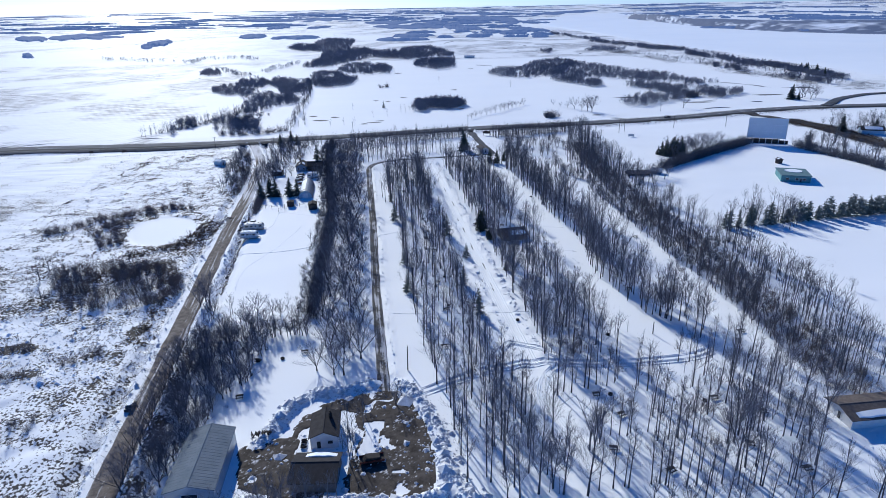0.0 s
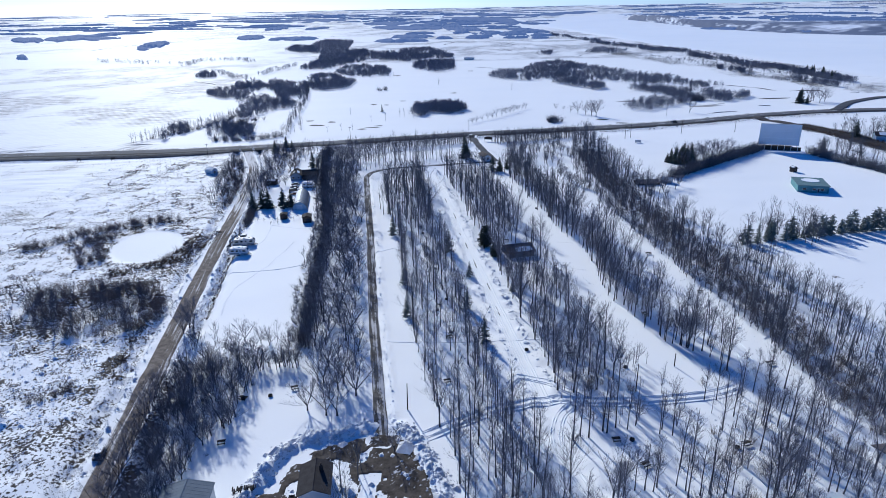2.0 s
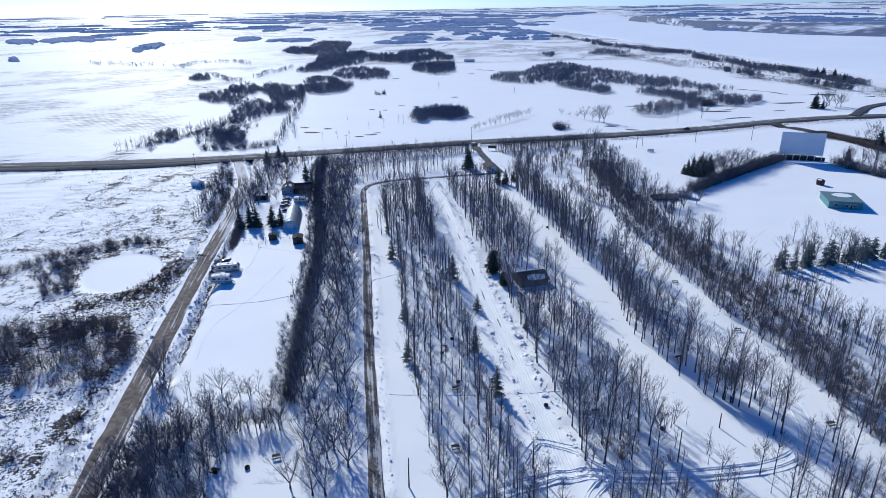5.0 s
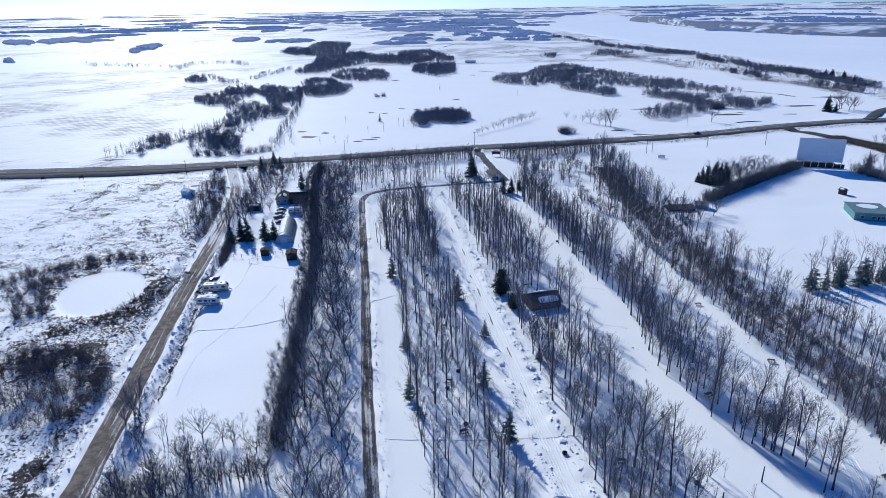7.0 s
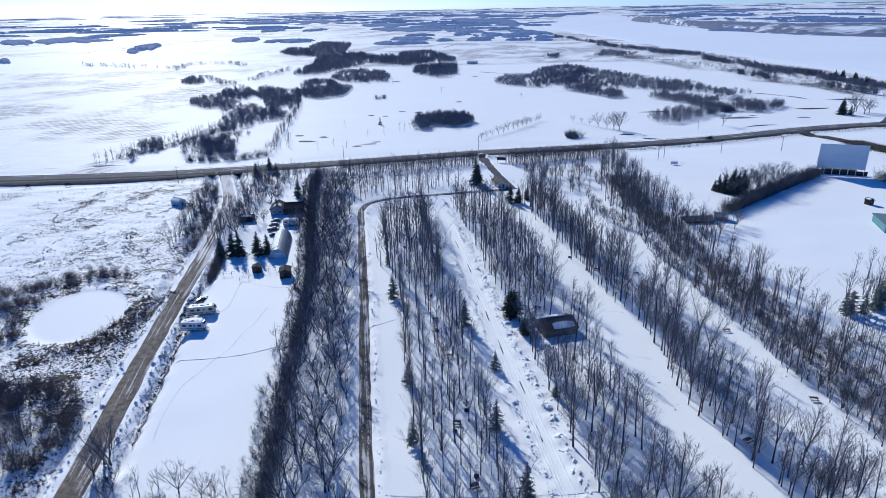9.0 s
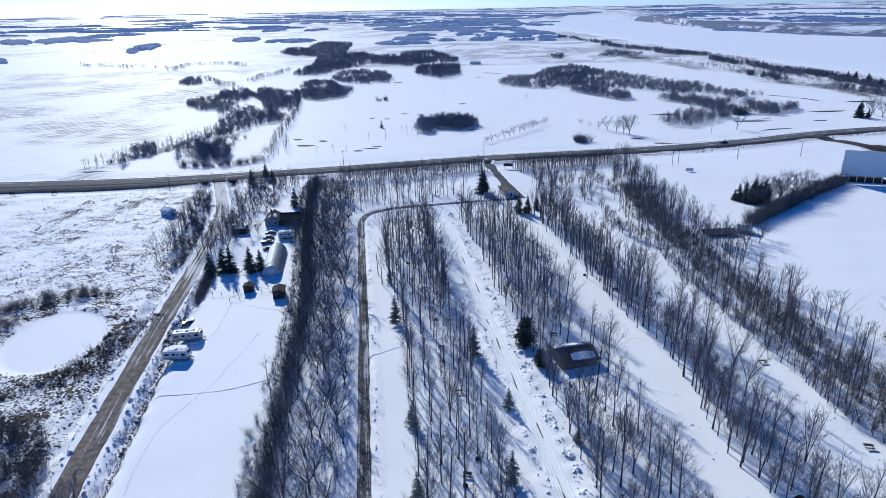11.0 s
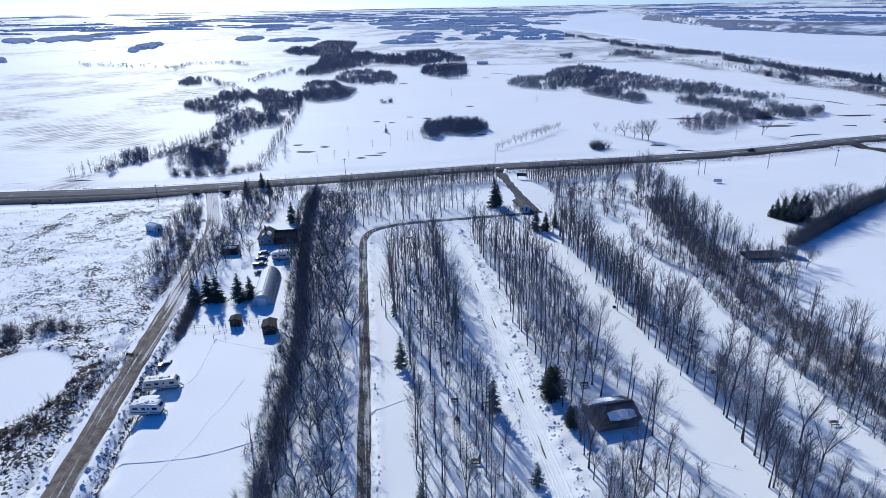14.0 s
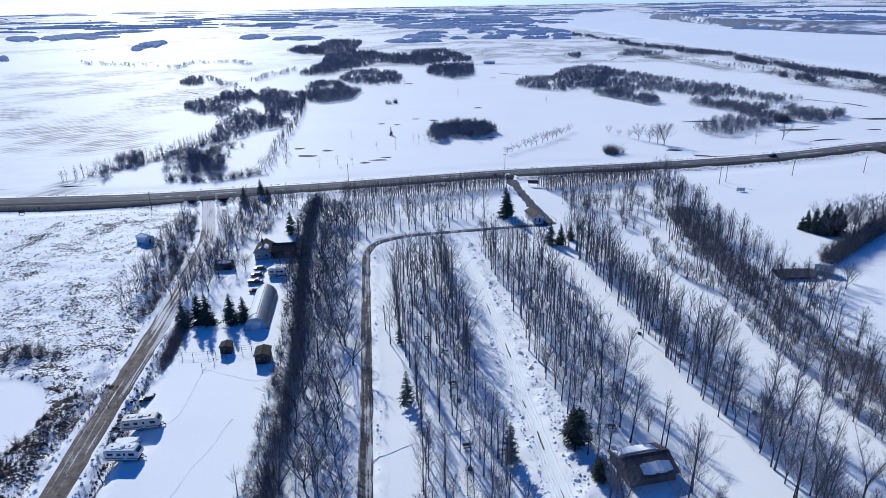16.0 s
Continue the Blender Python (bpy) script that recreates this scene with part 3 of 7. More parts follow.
def make_road(name, line, half, z, material, label, category, crown=0.08, wob=0.0, follow=False):
    p = resample(line, 2.0)
    t = np.gradient(p, axis=0)
    t /= np.linalg.norm(t, axis=1)[:, None]
    nrm = np.stack([t[:, 1], -t[:, 0]], 1)
    offs = np.array([-1.12, -1, -0.5, 0, 0.5, 1, 1.12]) * half
    drop = np.array([-0.3, 0, crown * 0.8, crown, crown * 0.8, 0, -0.3])
    k = len(offs)
    w = wob * np.stack([waves(p[:, 0], p[:, 1], 5, 31)] * 3 + [np.zeros(len(p))] + [waves(p[:, 0], p[:, 1], 5, 33)] * 3, 1)
    O = offs[None] * (1 + w)
    X = p[:, 0, None] + nrm[:, 0, None] * O
    Y = p[:, 1, None] + nrm[:, 1, None] * O
    Z = z + drop[None] + (height(X, Y) if follow else 0 * X)
    idx = np.arange(len(p) * k).reshape(-1, k)
    F = np.stack([idx[:-1, :-1], idx[:-1, 1:], idx[1:, 1:], idx[1:, :-1]], -1).reshape(-1, 4)
    me = fast_mesh(name, np.stack([X, Y, Z], -1).reshape(-1, 3), [F], True)
    me.attributes.new("across", "FLOAT", "POINT").data.foreach_set("value", np.tile(offs, len(p)).astype(np.float32))
    return sheet(name, me, material, label, category)


make_ground()
make_road("road_highway", HIGHWAY, 7.8, 0.82, HIGHWAYMAT, "grey two-lane highway on a low embankment", "road")
make_road("road_shoulder", [(x, y - 10.2) for x, y in HIGHWAY[:5]] + [(-150, 439.5), (-105, 452)], 3.4, 0.1, ASPHALT, "wet paved shoulder of the highway", "road", crown=0.02, follow=True)
make_road("road_gravel", GRAVEL_ROAD, 2.9, 0.02, GRAVEL, "brown rutted gravel road between snow banks", "road", wob=0.1)
make_road("road_lane", LANE, 1.45, 0.0, LANEMAT, "wet bare campground lane with patches of slush", "lane", wob=0.16)
make_road("road_entrance", ENTRANCE, 2.9, 0.02, ASPHALT, "thawed entrance road from the highway", "road", wob=0.1)
make_road("road_side", BYROAD, 4.0, 0.5, MUD, "muddy side road by the reeds", "road", wob=0.1, follow=True)
make_road("road_loop", LOOP, 4.0, 0.6, ASPHALT, "side road turning off the highway", "road", follow=True)


def make_yard():
    ring = [(x, y) for x, y in YARD]
    xs, ys = np.arange(-46, -1, 0.4), np.arange(95, 135.5, 0.4)
    X, Y = np.meshgrid(xs, ys)
    jx, jy = X + 0.9 * waves(X, Y, 3, 41), Y + 0.9 * waves(X, Y, 3, 42)
    island = inside(jx, jy, [(-33.5, 111), (-33, 118), (-30, 124), (-27, 126), (-21.5, 125), (-19, 117), (-20, 104), (-24, 101), (-30, 108)])
    snowy = inside(jx, jy, [(-18.8, 108), (-18.8, 121), (-14.6, 121), (-13.8, 110)])
    keep = inside(jx, jy, ring) & ~island & ~snowy & (waves(X, Y, 4.5, 45) + 0.6 * waves(X, Y, 1.9, 46) < 0.75)
    Z = np.maximum(height(X, Y), -0.1) * 0.25 + 0.16 + 0.07 * waves(X, Y, 1.8, 44)
    Z = np.where(keep, Z, height(X, Y) - 0.1)
    idx = np.arange(X.size).reshape(X.shape)
    q = keep[:-1, :-1] | keep[1:, :-1] | keep[:-1, 1:] | keep[1:, 1:]
    F = np.stack([idx[:-1, :-1], idx[:-1, 1:], idx[1:, 1:], idx[1:, :-1]], -1)[q]
    sheet("ground_yard", fast_mesh("ground_yard", np.stack([X, Y, Z], -1).reshape(-1, 3), [F], True), YARDMUD, "thawed muddy yard with puddles and slush", "yard")


make_yard()


def make_lake():
    near = [(560, 640), (527, 836), (531, 917), (521, 1037), (519, 1220), (490, 1417), (483, 1706), (475, 2227), (450, 2712), (480, 3600), (881, 4638), (1377, 5351), (1888, 6130)]
    far = [(1900, 900), (1500, 1350), (1250, 1550), (1095, 1680), (988, 1860), (953, 2078), (945, 2300), (950, 2514), (1000, 3000), (1038, 3593), (1120, 4000), (1500, 4900), (1900, 6140)]
    a, b = np.array(near, float), np.array(far, float)
    u = np.linspace(0, 1, 160)
    s = np.linspace(0, 1, len(a))
    A = np.stack([np.interp(u, s, a[:, k]) for k in (0, 1)], 1)
    B = np.stack([np.interp(u, s, b[:, k]) for k in (0, 1)], 1)
    v = np.linspace(0, 1, 50)[None, :, None]
    P = A[:, None] * (1 - v) + B[:, None] * v
    X, Y = drawn_in(P[..., 0], P[..., 1])
    Z = lift(X, Y) + 1.7 - 2.6 * ((v[..., 0] < 0.01) | (v[..., 0] > 0.99)) * np.ones((160, 1))
    idx = np.arange(X.size).reshape(X.shape)
    F = np.stack([idx[:-1, :-1], idx[1:, :-1], idx[1:, 1:], idx[:-1, 1:]], -1).reshape(-1, 4)
    sheet("water_lake", fast_mesh("water_lake", np.stack([X, Y, Z], -1).reshape(-1, 3), [F], True), ICE, "wide frozen lake under smooth snow", "frozen lake")


make_lake()


# ---- trees ----
def tubes(P0, P1, R0, R1, k):
    """Tapered tubes as arrays of vertices and quads."""
    P0, P1 = np.atleast_2d(P0), np.atleast_2d(P1)
    d = P1 - P0
    d = d / np.linalg.norm(d, axis=1)[:, None]
    a = np.cross(d, np.where(np.abs(d[:, 2:3]) < 0.9, [[0, 0, 1.0]], [[1.0, 0, 0]]))
    a /= np.linalg.norm(a, axis=1)[:, None]
    c = np.cross(d, a)
    t = np.arange(k) * 2 * np.pi / k
    ring = a[:, None] * np.cos(t)[None, :, None] + c[:, None] * np.sin(t)[None, :, None]
    V = np.concatenate([P0[:, None] + ring * np.reshape(R0, (-1, 1, 1)), P1[:, None] + ring * np.reshape(R1, (-1, 1, 1))], 1)
    i = np.arange(k)
    q = np.stack([i, (i + 1) % k, (i + 1) % k + k, i + k], 1)
    F = (np.arange(len(P0)) * 2 * k)[:, None, None] + q[None]
    return V.reshape(-1, 3), F.reshape(-1, 4)


def chain(P, R, k):
    """One tapered tube through a row of points."""
    P = np.asarray(P, float)
    d = np.gradient(P, axis=0)
    d /= np.linalg.norm(d, axis=1)[:, None]
    a = np.cross(d, [[1.0, 0, 0]] if abs(d[0, 0]) < 0.9 else [[0, 1.0, 0]])
    a /= np.linalg.norm(a, axis=1)[:, None]
    c = np.cross(d, a)
    t = np.arange(k) * 2 * np.pi / k
    V = P[:, None] + (a[:, None] * np.cos(t)[None, :, None] + c[:, None] * np.sin(t)[None, :, None]) * np.reshape(R, (-1, 1, 1))
    i = np.arange(k)
    q = np.stack([i, (i + 1) % k, (i + 1) % k + k, i + k], 1)
    F = (np.arange(len(P) - 1) * k)[:, None, None] + q[None]
    return V.reshape(-1, 3), F.reshape(-1, 4)


def spikes(P0, P1, R):
    """Thin three-sided cones."""
    d = P1 - P0
    d = d / np.maximum(np.linalg.norm(d, axis=1), 1e-6)[:, None]
    a = np.cross(d, np.where(np.abs(d[:, 2:3]) < 0.9, [[0, 0, 1.0]], [[1.0, 0, 0]]))
    a /= np.linalg.norm(a, axis=1)[:, None]
    c = np.cross(d, a)
    t = np.arange(3) * 2 * np.pi / 3
    ring = a[:, None] * np.cos(t)[None, :, None] + c[:, None] * np.sin(t)[None, :, None]
    V = np.concatenate([P0[:, None] + ring * np.reshape(R, (-1, 1, 1)), P1[:, None]], 1)
    F = (np.arange(len(P0)) * 4)[:, None, None] + np.array([[0, 1, 3], [1, 2, 3], [2, 0, 3]])[None]
    return V.reshape(-1, 3), F.reshape(-1, 3)


def joined(pieces):
    """Pieces of (vertices, faces) as one: vertices, triangles, quads."""
    vs, tri, quad, k = [], [], [], 0
    for v, f in pieces:
        vs.append(v)
        (tri if f.shape[1] == 3 else quad).append(f + k)
        k += len(v)
    return np.concatenate(vs), np.concatenate(tri) if tri else np.zeros((0, 3), int), np.concatenate(quad) if quad else np.zeros((0, 4), int)


def rand_dirs(rng, n, lo, hi):
    """Directions round the compass, rising by lo to hi degrees."""
    az, el = rng.uniform(0, 2 * np.pi, n), np.radians(rng.uniform(lo, hi, n))
    return np.stack([np.cos(az) * np.cos(el), np.sin(az) * np.cos(el), np.sin(el)], 1)


def bare_tree(seed, h=15.0, start=0.35, reach=0.22, limbs=20, twigs=6, fine=3, girth=0.012, rise=(35, 70), forks=1, twig_r=0.02, vase=False, split=0.25, flare=(0.12, 0.3), crook=0.008):
    """A leafless tree of height h: the trunk's pieces and the crown's pieces."""
    rng = np.random.default_rng(seed)
    trunk, crown = [], []
    for f in range(forks):
        lean = rng.normal(0, 0.02 if forks == 1 else 0.13, 2)
        n = 7
        t = np.linspace(0, 1, n)
        if vase and forks > 1:
            a0 = 2 * np.pi * (f + rng.uniform(-0.3, 0.3)) / forks
            lean = np.array([np.cos(a0), np.sin(a0)]) * rng.uniform(*flare)
        u = np.maximum(t - split, 0) / (1 - split) if vase and forks > 1 else t
        pts = np.stack([lean[0] * u * h + np.cumsum(rng.normal(0, crook * h, n)) * u, lean[1] * u * h + np.cumsum(rng.normal(0, crook * h, n)) * u, t * h * (1 - 0.12 * f / forks)], 1)
        pts[0, :2] = 0
        r = girth * h * (1 - t) ** 0.8 + 0.02
        r[0] *= 1.35
        if vase and forks > 1:
            r = np.where(t > split, r * 0.6, r)
        trunk.append(chain(pts, r, 6))
        ht = start + (0.97 - start) * np.sqrt(rng.uniform(0, 1, limbs)) if forks == 1 else rng.uniform(start, 0.97, limbs)
        base = np.stack([np.interp(ht, t, pts[:, k]) for k in range(3)], 1)
        if vase:
            ht = rng.uniform(start, 0.95, limbs)
            base = np.stack([np.interp(ht, t, pts[:, k]) for k in range(3)], 1)
        d = rand_dirs(rng, limbs, *rise)
        ln = h * reach * (1 - ht) * rng.uniform(0.75, 1.25, limbs) + 0.05 * h if vase else h * reach * (1.15 - ht) * rng.uniform(0.7, 1.5, limbs) + 0.5
        mid = base + d * ln[:, None] * 0.5
        end = mid + (d + [0, 0, 0.25] + rng.normal(0, 0.12, (limbs, 3))) * ln[:, None] * 0.5
        r0 = (0.17 if vase else 0.35) * np.interp(ht, t, r) + 0.012
        crown.append(tubes(base, mid, r0, r0 * 0.7, 3))
        crown.append(spikes(mid, end, r0 * 0.7))
        u = rng.uniform(0.2, 1, (limbs, twigs, 1))
        p = np.where(u < 0.5, base[:, None] + (mid - base)[:, None] * u * 2, mid[:, None] + (end - mid)[:, None] * (u * 2 - 1)).reshape(-1, 3)
        td = d.repeat(twigs, 0) * 0.7 + rng.normal(0, 0.3, (limbs * twigs, 3)) + [0, 0, 0.55]
        td /= np.linalg.norm(td, axis=1)[:, None]
        tl = (ln.repeat(twigs) * rng.uniform(0.25, 0.6, limbs * twigs))[:, None]
        tip = p + td * tl
        crown.append(spikes(p, tip, np.full(len(p), twig_r)))
        if fine:
            u = rng.uniform(0.2, 0.95, (len(p), fine, 1))
            q = (p[:, None] + (tip - p)[:, None] * u).reshape(-1, 3)
            fd = td.repeat(fine, 0) * 0.8 + rng.normal(0, 0.33, (len(q), 3)) + [0, 0, 0.25]
            fd /= np.linalg.norm(fd, axis=1)[:, None]
            crown.append(spikes(q, q + fd * tl.repeat(fine, 0) * rng.uniform(0.4, 0.8, (len(q), 1)), np.full(len(q), twig_r * 0.7)))
    return trunk, crown


def bush(seed, h=3.0, stems=26, twigs=5, spread=0.35, twig_r=0.02):
    """A leafless shrub: many stems from the ground with twigs."""
    rng = np.random.default_rng(seed)
    b = np.concatenate([rng.normal(0, spread * h * 0.35, (stems, 2)), np.zeros((stems, 1))], 1)
    d = rand_dirs(rng, stems, 48, 88)
    d[:, :2] += b[:, :2] / h * 0.6
    ln = h * rng.uniform(0.55, 1.05, stems)
    e = b + d * ln[:, None]
    u = rng.uniform(0.25, 0.95, (stems, twigs, 1))
    p = (b[:, None] + (e - b)[:, None] * u).reshape(-1, 3)
    td = d.repeat(twigs, 0) + rng.normal(0, 0.55, (len(p), 3))
    td /= np.linalg.norm(td, axis=1)[:, None]
    tip = p + td * (ln.repeat(twigs) * rng.uniform(0.2, 0.45, len(p)))[:, None]
    return [spikes(b, e, np.full(stems, twig_r * 1.6)), spikes(p, tip, np.full(len(p), twig_r))]


def spruce(seed, h=10.0, width=0.2, tiers=22, per=11, rounded=False):
    """A spruce: trunk, and tiers of drooping boughs set with side sprays."""
    rng = np.random.default_rng(seed)
    trunk = [tubes([[0, 0, 0]], [[0, 0, h * 0.98]], [0.014 * h], [0.02], 6)]
    z = np.repeat(h * (0.05 + 0.93 * np.linspace(0, 1, tiers) ** 0.9), per) + rng.normal(0, 0.012 * h, tiers * per)
    z = np.clip(z, 0.03 * h, h)
    ln = h * width * (1.02 - z / h) ** 0.85 * rng.uniform(0.7, 1.2, len(z)) + 0.12
    if rounded:
        ln = h * width * np.sqrt(np.clip(np.sin(np.pi * np.clip(0.12 + 0.86 * z / h, 0, 1) ** 0.85), 0.02, 1)) * rng.uniform(0.7, 1.15, len(z)) + 0.12
    az = rng.uniform(0, 2 * np.pi, len(z))
    d = np.stack([np.cos(az), np.sin(az), rng.uniform(-0.45, 0.1, len(z)) + 0.55 * (z / h) ** 3], 1)
    b = np.stack([0 * z, 0 * z, z], 1)
    e = b + d * ln[:, None]
    boughs = [spikes(b + (e - b) * 0.12, e, 0.11 * ln + 0.04)]
    k = 6
    u = rng.uniform(0.2, 0.95, (len(z), k, 1))
    p = (b[:, None] + (e - b)[:, None] * u).reshape(-1, 3)
    s = np.cross(d, [0, 0, 1.0]).repeat(k, 0) * rng.choice([-1, 1], (len(p), 1)) + d.repeat(k, 0) * 0.7 + rng.normal(0, 0.25, (len(p), 3)) - [0, 0, 0.15]
    s /= np.linalg.norm(s, axis=1)[:, None]
    boughs.append(spikes(p, p + s * (ln.repeat(k) * rng.uniform(0.2, 0.42, len(p)))[:, None], 0.04 * ln.repeat(k) + 0.02))
    return trunk, boughs


def as_mesh(name, pieces, material):
    v, t, q = joined(pieces)
    me = fast_mesh(name, v, [t, q])
    me.materials.append(material)
    return me


def strewn(name, kinds, spots, material, label, category, seed=0, size=(0.8, 1.2)):
    """Many plants as one object. kinds: lists of pieces; spots: x, y rows."""
    rng = np.random.default_rng(seed)
    spots = np.asarray(spots, float)
    kinds = [joined(k) for k in kinds]
    pick = rng.integers(0, len(kinds), len(spots))
    zs = height(spots[:, 0], spots[:, 1]) - 0.08
    VV, TT, QQ, k = [], [], [], 0
    for i, (v, t, q) in enumerate(kinds):
        sel = np.where(pick == i)[0]
        if not len(sel):
            continue
        a, s = rng.uniform(0, 2 * np.pi, len(sel)), rng.uniform(*size, len(sel))
        wide = s * rng.uniform(0.85, 1.15, len(sel))
        c, n = np.cos(a) * wide, np.sin(a) * wide
        W = np.stack([c[:, None] * v[None, :, 0] - n[:, None] * v[None, :, 1] + spots[sel, 0, None],
                      n[:, None] * v[None, :, 0] + c[:, None] * v[None, :, 1] + spots[sel, 1, None],
                      s[:, None] * v[None, :, 2] + zs[sel, None]], -1)
        off = k + np.arange(len(sel)) * len(v)
        VV.append(W.reshape(-1, 3))
        TT.append((t[None] + off[:, None, None]).reshape(-1, 3))
        QQ.append((q[None] + off[:, None, None]).reshape(-1, 4))
        k += len(sel) * len(v)
    me = fast_mesh(name, np.concatenate(VV), [np.concatenate(TT), np.concatenate(QQ)])
    me.materials.append(material)
    return tagged(new(name, me), label, category, kind="stuff")


def along(line, step, jitter, seed, offset=0.0, skip=0.0, wide=0.0):
    """Spots along a polyline."""
    rng = np.random.default_rng(seed)
    p = resample(line, 0.5)
    t = np.gradient(p, axis=0)
    t /= np.linalg.norm(t, axis=1)[:, None]
    s = np.concatenate([[0], np.cumsum(np.linalg.norm(np.diff(p, axis=0), axis=1))])
    at = np.arange(step / 2, s[-1], step) + rng.normal(0, jitter * 0.6, len(np.arange(step / 2, s[-1], step)))
    at = at[rng.uniform(0, 1, len(at)) >= skip]
    q = np.stack([np.interp(at, s, p[:, k]) for k in (0, 1)], 1)
    n = np.stack([np.interp(at, s, t[:, 1]), np.interp(at, s, -t[:, 0])], 1)
    return q + n * (offset + rng.normal(0, jitter * 0.4, len(at)) + rng.uniform(-wide, wide, len(at)))[:, None]


def filled(ring, n, seed):
    """Spots spread inside a ring of corners."""
    rng = np.random.default_rng(seed)
    a = np.array(ring, float)
    p = rng.uniform(a.min(0), a.max(0), (n * 6, 2))
    return p[inside(p[:, 0], p[:, 1], ring)][:n]


def patch(cx, cy, rx, ry, n, seed):
    """Spots in an ellipse with a ragged edge."""
    rng = np.random.default_rng(seed)
    a, r = rng.uniform(0, 2 * np.pi, n), np.sqrt(rng.uniform(0, 1, n))
    edge = 1 + 0.25 * np.sin(a * 3 + seed) + 0.18 * np.sin(a * 7 + seed * 2.3)
    return np.stack([cx + rx * r * edge * np.cos(a), cy + ry * r * edge * np.sin(a)], 1)


# poplars of the campground rows, each a tree of its own
POPLARS, ASPENS, MAPLES = [], [], []
for i in range(8):
    one = i < 4
    tr, cr = bare_tree(100 + i, h=(13, 15, 16, 14, 12, 16, 14, 11)[i], start=0.16 if one else 0.2, reach=0.36 if one else 0.33, limbs=44 if one else (17, 16, 15, 13)[i - 4], twigs=7, fine=6, twig_r=0.0125, girth=0.0095, rise=(38, 70), forks=1 if one else (3, 3, 3, 4)[i - 4], vase=True, split=(0.2, 0.3, 0.35, 0.12, 0.22, 0.4, 0.3, 0.08)[i], flare=(0.08, 0.2) if i % 2 else (0.12, 0.3), crook=0.01)
    POPLARS.append((as_mesh("trunk", tr, BARK), as_mesh("crown", cr, TWIG)))
for i in range(5):
    tr, cr = bare_tree(120 + i, h=(13, 15, 14, 12, 16)[i], start=(0.2, 0.26, 0.15, 0.22, 0.3)[i], reach=0.28, limbs=34, twigs=6, fine=5, girth=0.0088, twig_r=0.0125, rise=(36, 70), vase=True)
    ASPENS.append((as_mesh("trunk", tr, BARK), as_mesh("crown", cr, TWIG)))
for i in range(5):
    tr, cr = bare_tree(140 + i, h=(9, 10, 8, 9.5, 8.5)[i], start=0.2, reach=0.62, limbs=9, twigs=8, fine=4, rise=(12, 60), forks=(4, 3, 4, 5, 3)[i], twig_r=0.02, girth=0.02, vase=True, split=0.16, flare=(0.25, 0.62), crook=0.022)
    MAPLES.append((as_mesh("trunk", tr, BARK), as_mesh("crown", cr, TWIG)))


def plant(name, pair, x, y, s, a, label, category, group):
    t = thing(name, label, category, pose(x, y, float(height(x, y)) - 0.05, 0, 0, a) @ Matrix.Diagonal((s, s, s, 1)), group)
    part("trunk", pair[0], None, t)
    part("crown", pair[1], None, t)
    return t


# west and east edges of the rows
ROW_A = ([(5, 97), (-1, 136), (-8, 174), (-14, 216), (-18, 267), (-27, 311), (-29, 350)], [(22, 96), (14, 133), (9, 165), (5, 190), (3.5, 220), (-0.5, 248), (-5, 282), (-9, 313), (-13, 365)])
ROW_B = ([(27, 146), (27, 168), (24.5, 187), (22, 212), (18, 250), (14.3, 279), (12, 302), (9, 327), (5, 350), (2, 374)], [(44, 148), (40, 171), (38, 190), (37, 213), (37, 240), (34, 258), (30, 280), (28, 308), (24, 347), (20, 372)])
ROW_C = ([(66, 170), (61, 177), (57.5, 195), (54.5, 207), (56, 234), (56, 244), (51.6, 268), (49, 279), (47, 311), (44, 330), (38, 372)], [(77, 168), (71, 182), (67, 200), (65, 216), (66, 240), (65, 250), (61, 272), (58, 290), (55, 315), (52, 335), (46, 372)])


def between(pair, u):
    a, c = (resample(line, 10.0) for line in pair)
    s = np.linspace(0, 1, 30)
    pick = [np.stack([np.interp(s, np.linspace(0, 1, len(q)), q[:, k]) for k in (0, 1)], 1) for q in (a, c)]
    m = pick[0] * (1 - u) + pick[1] * u
    return [tuple(p) for p in m]


FAR_ROWS = []


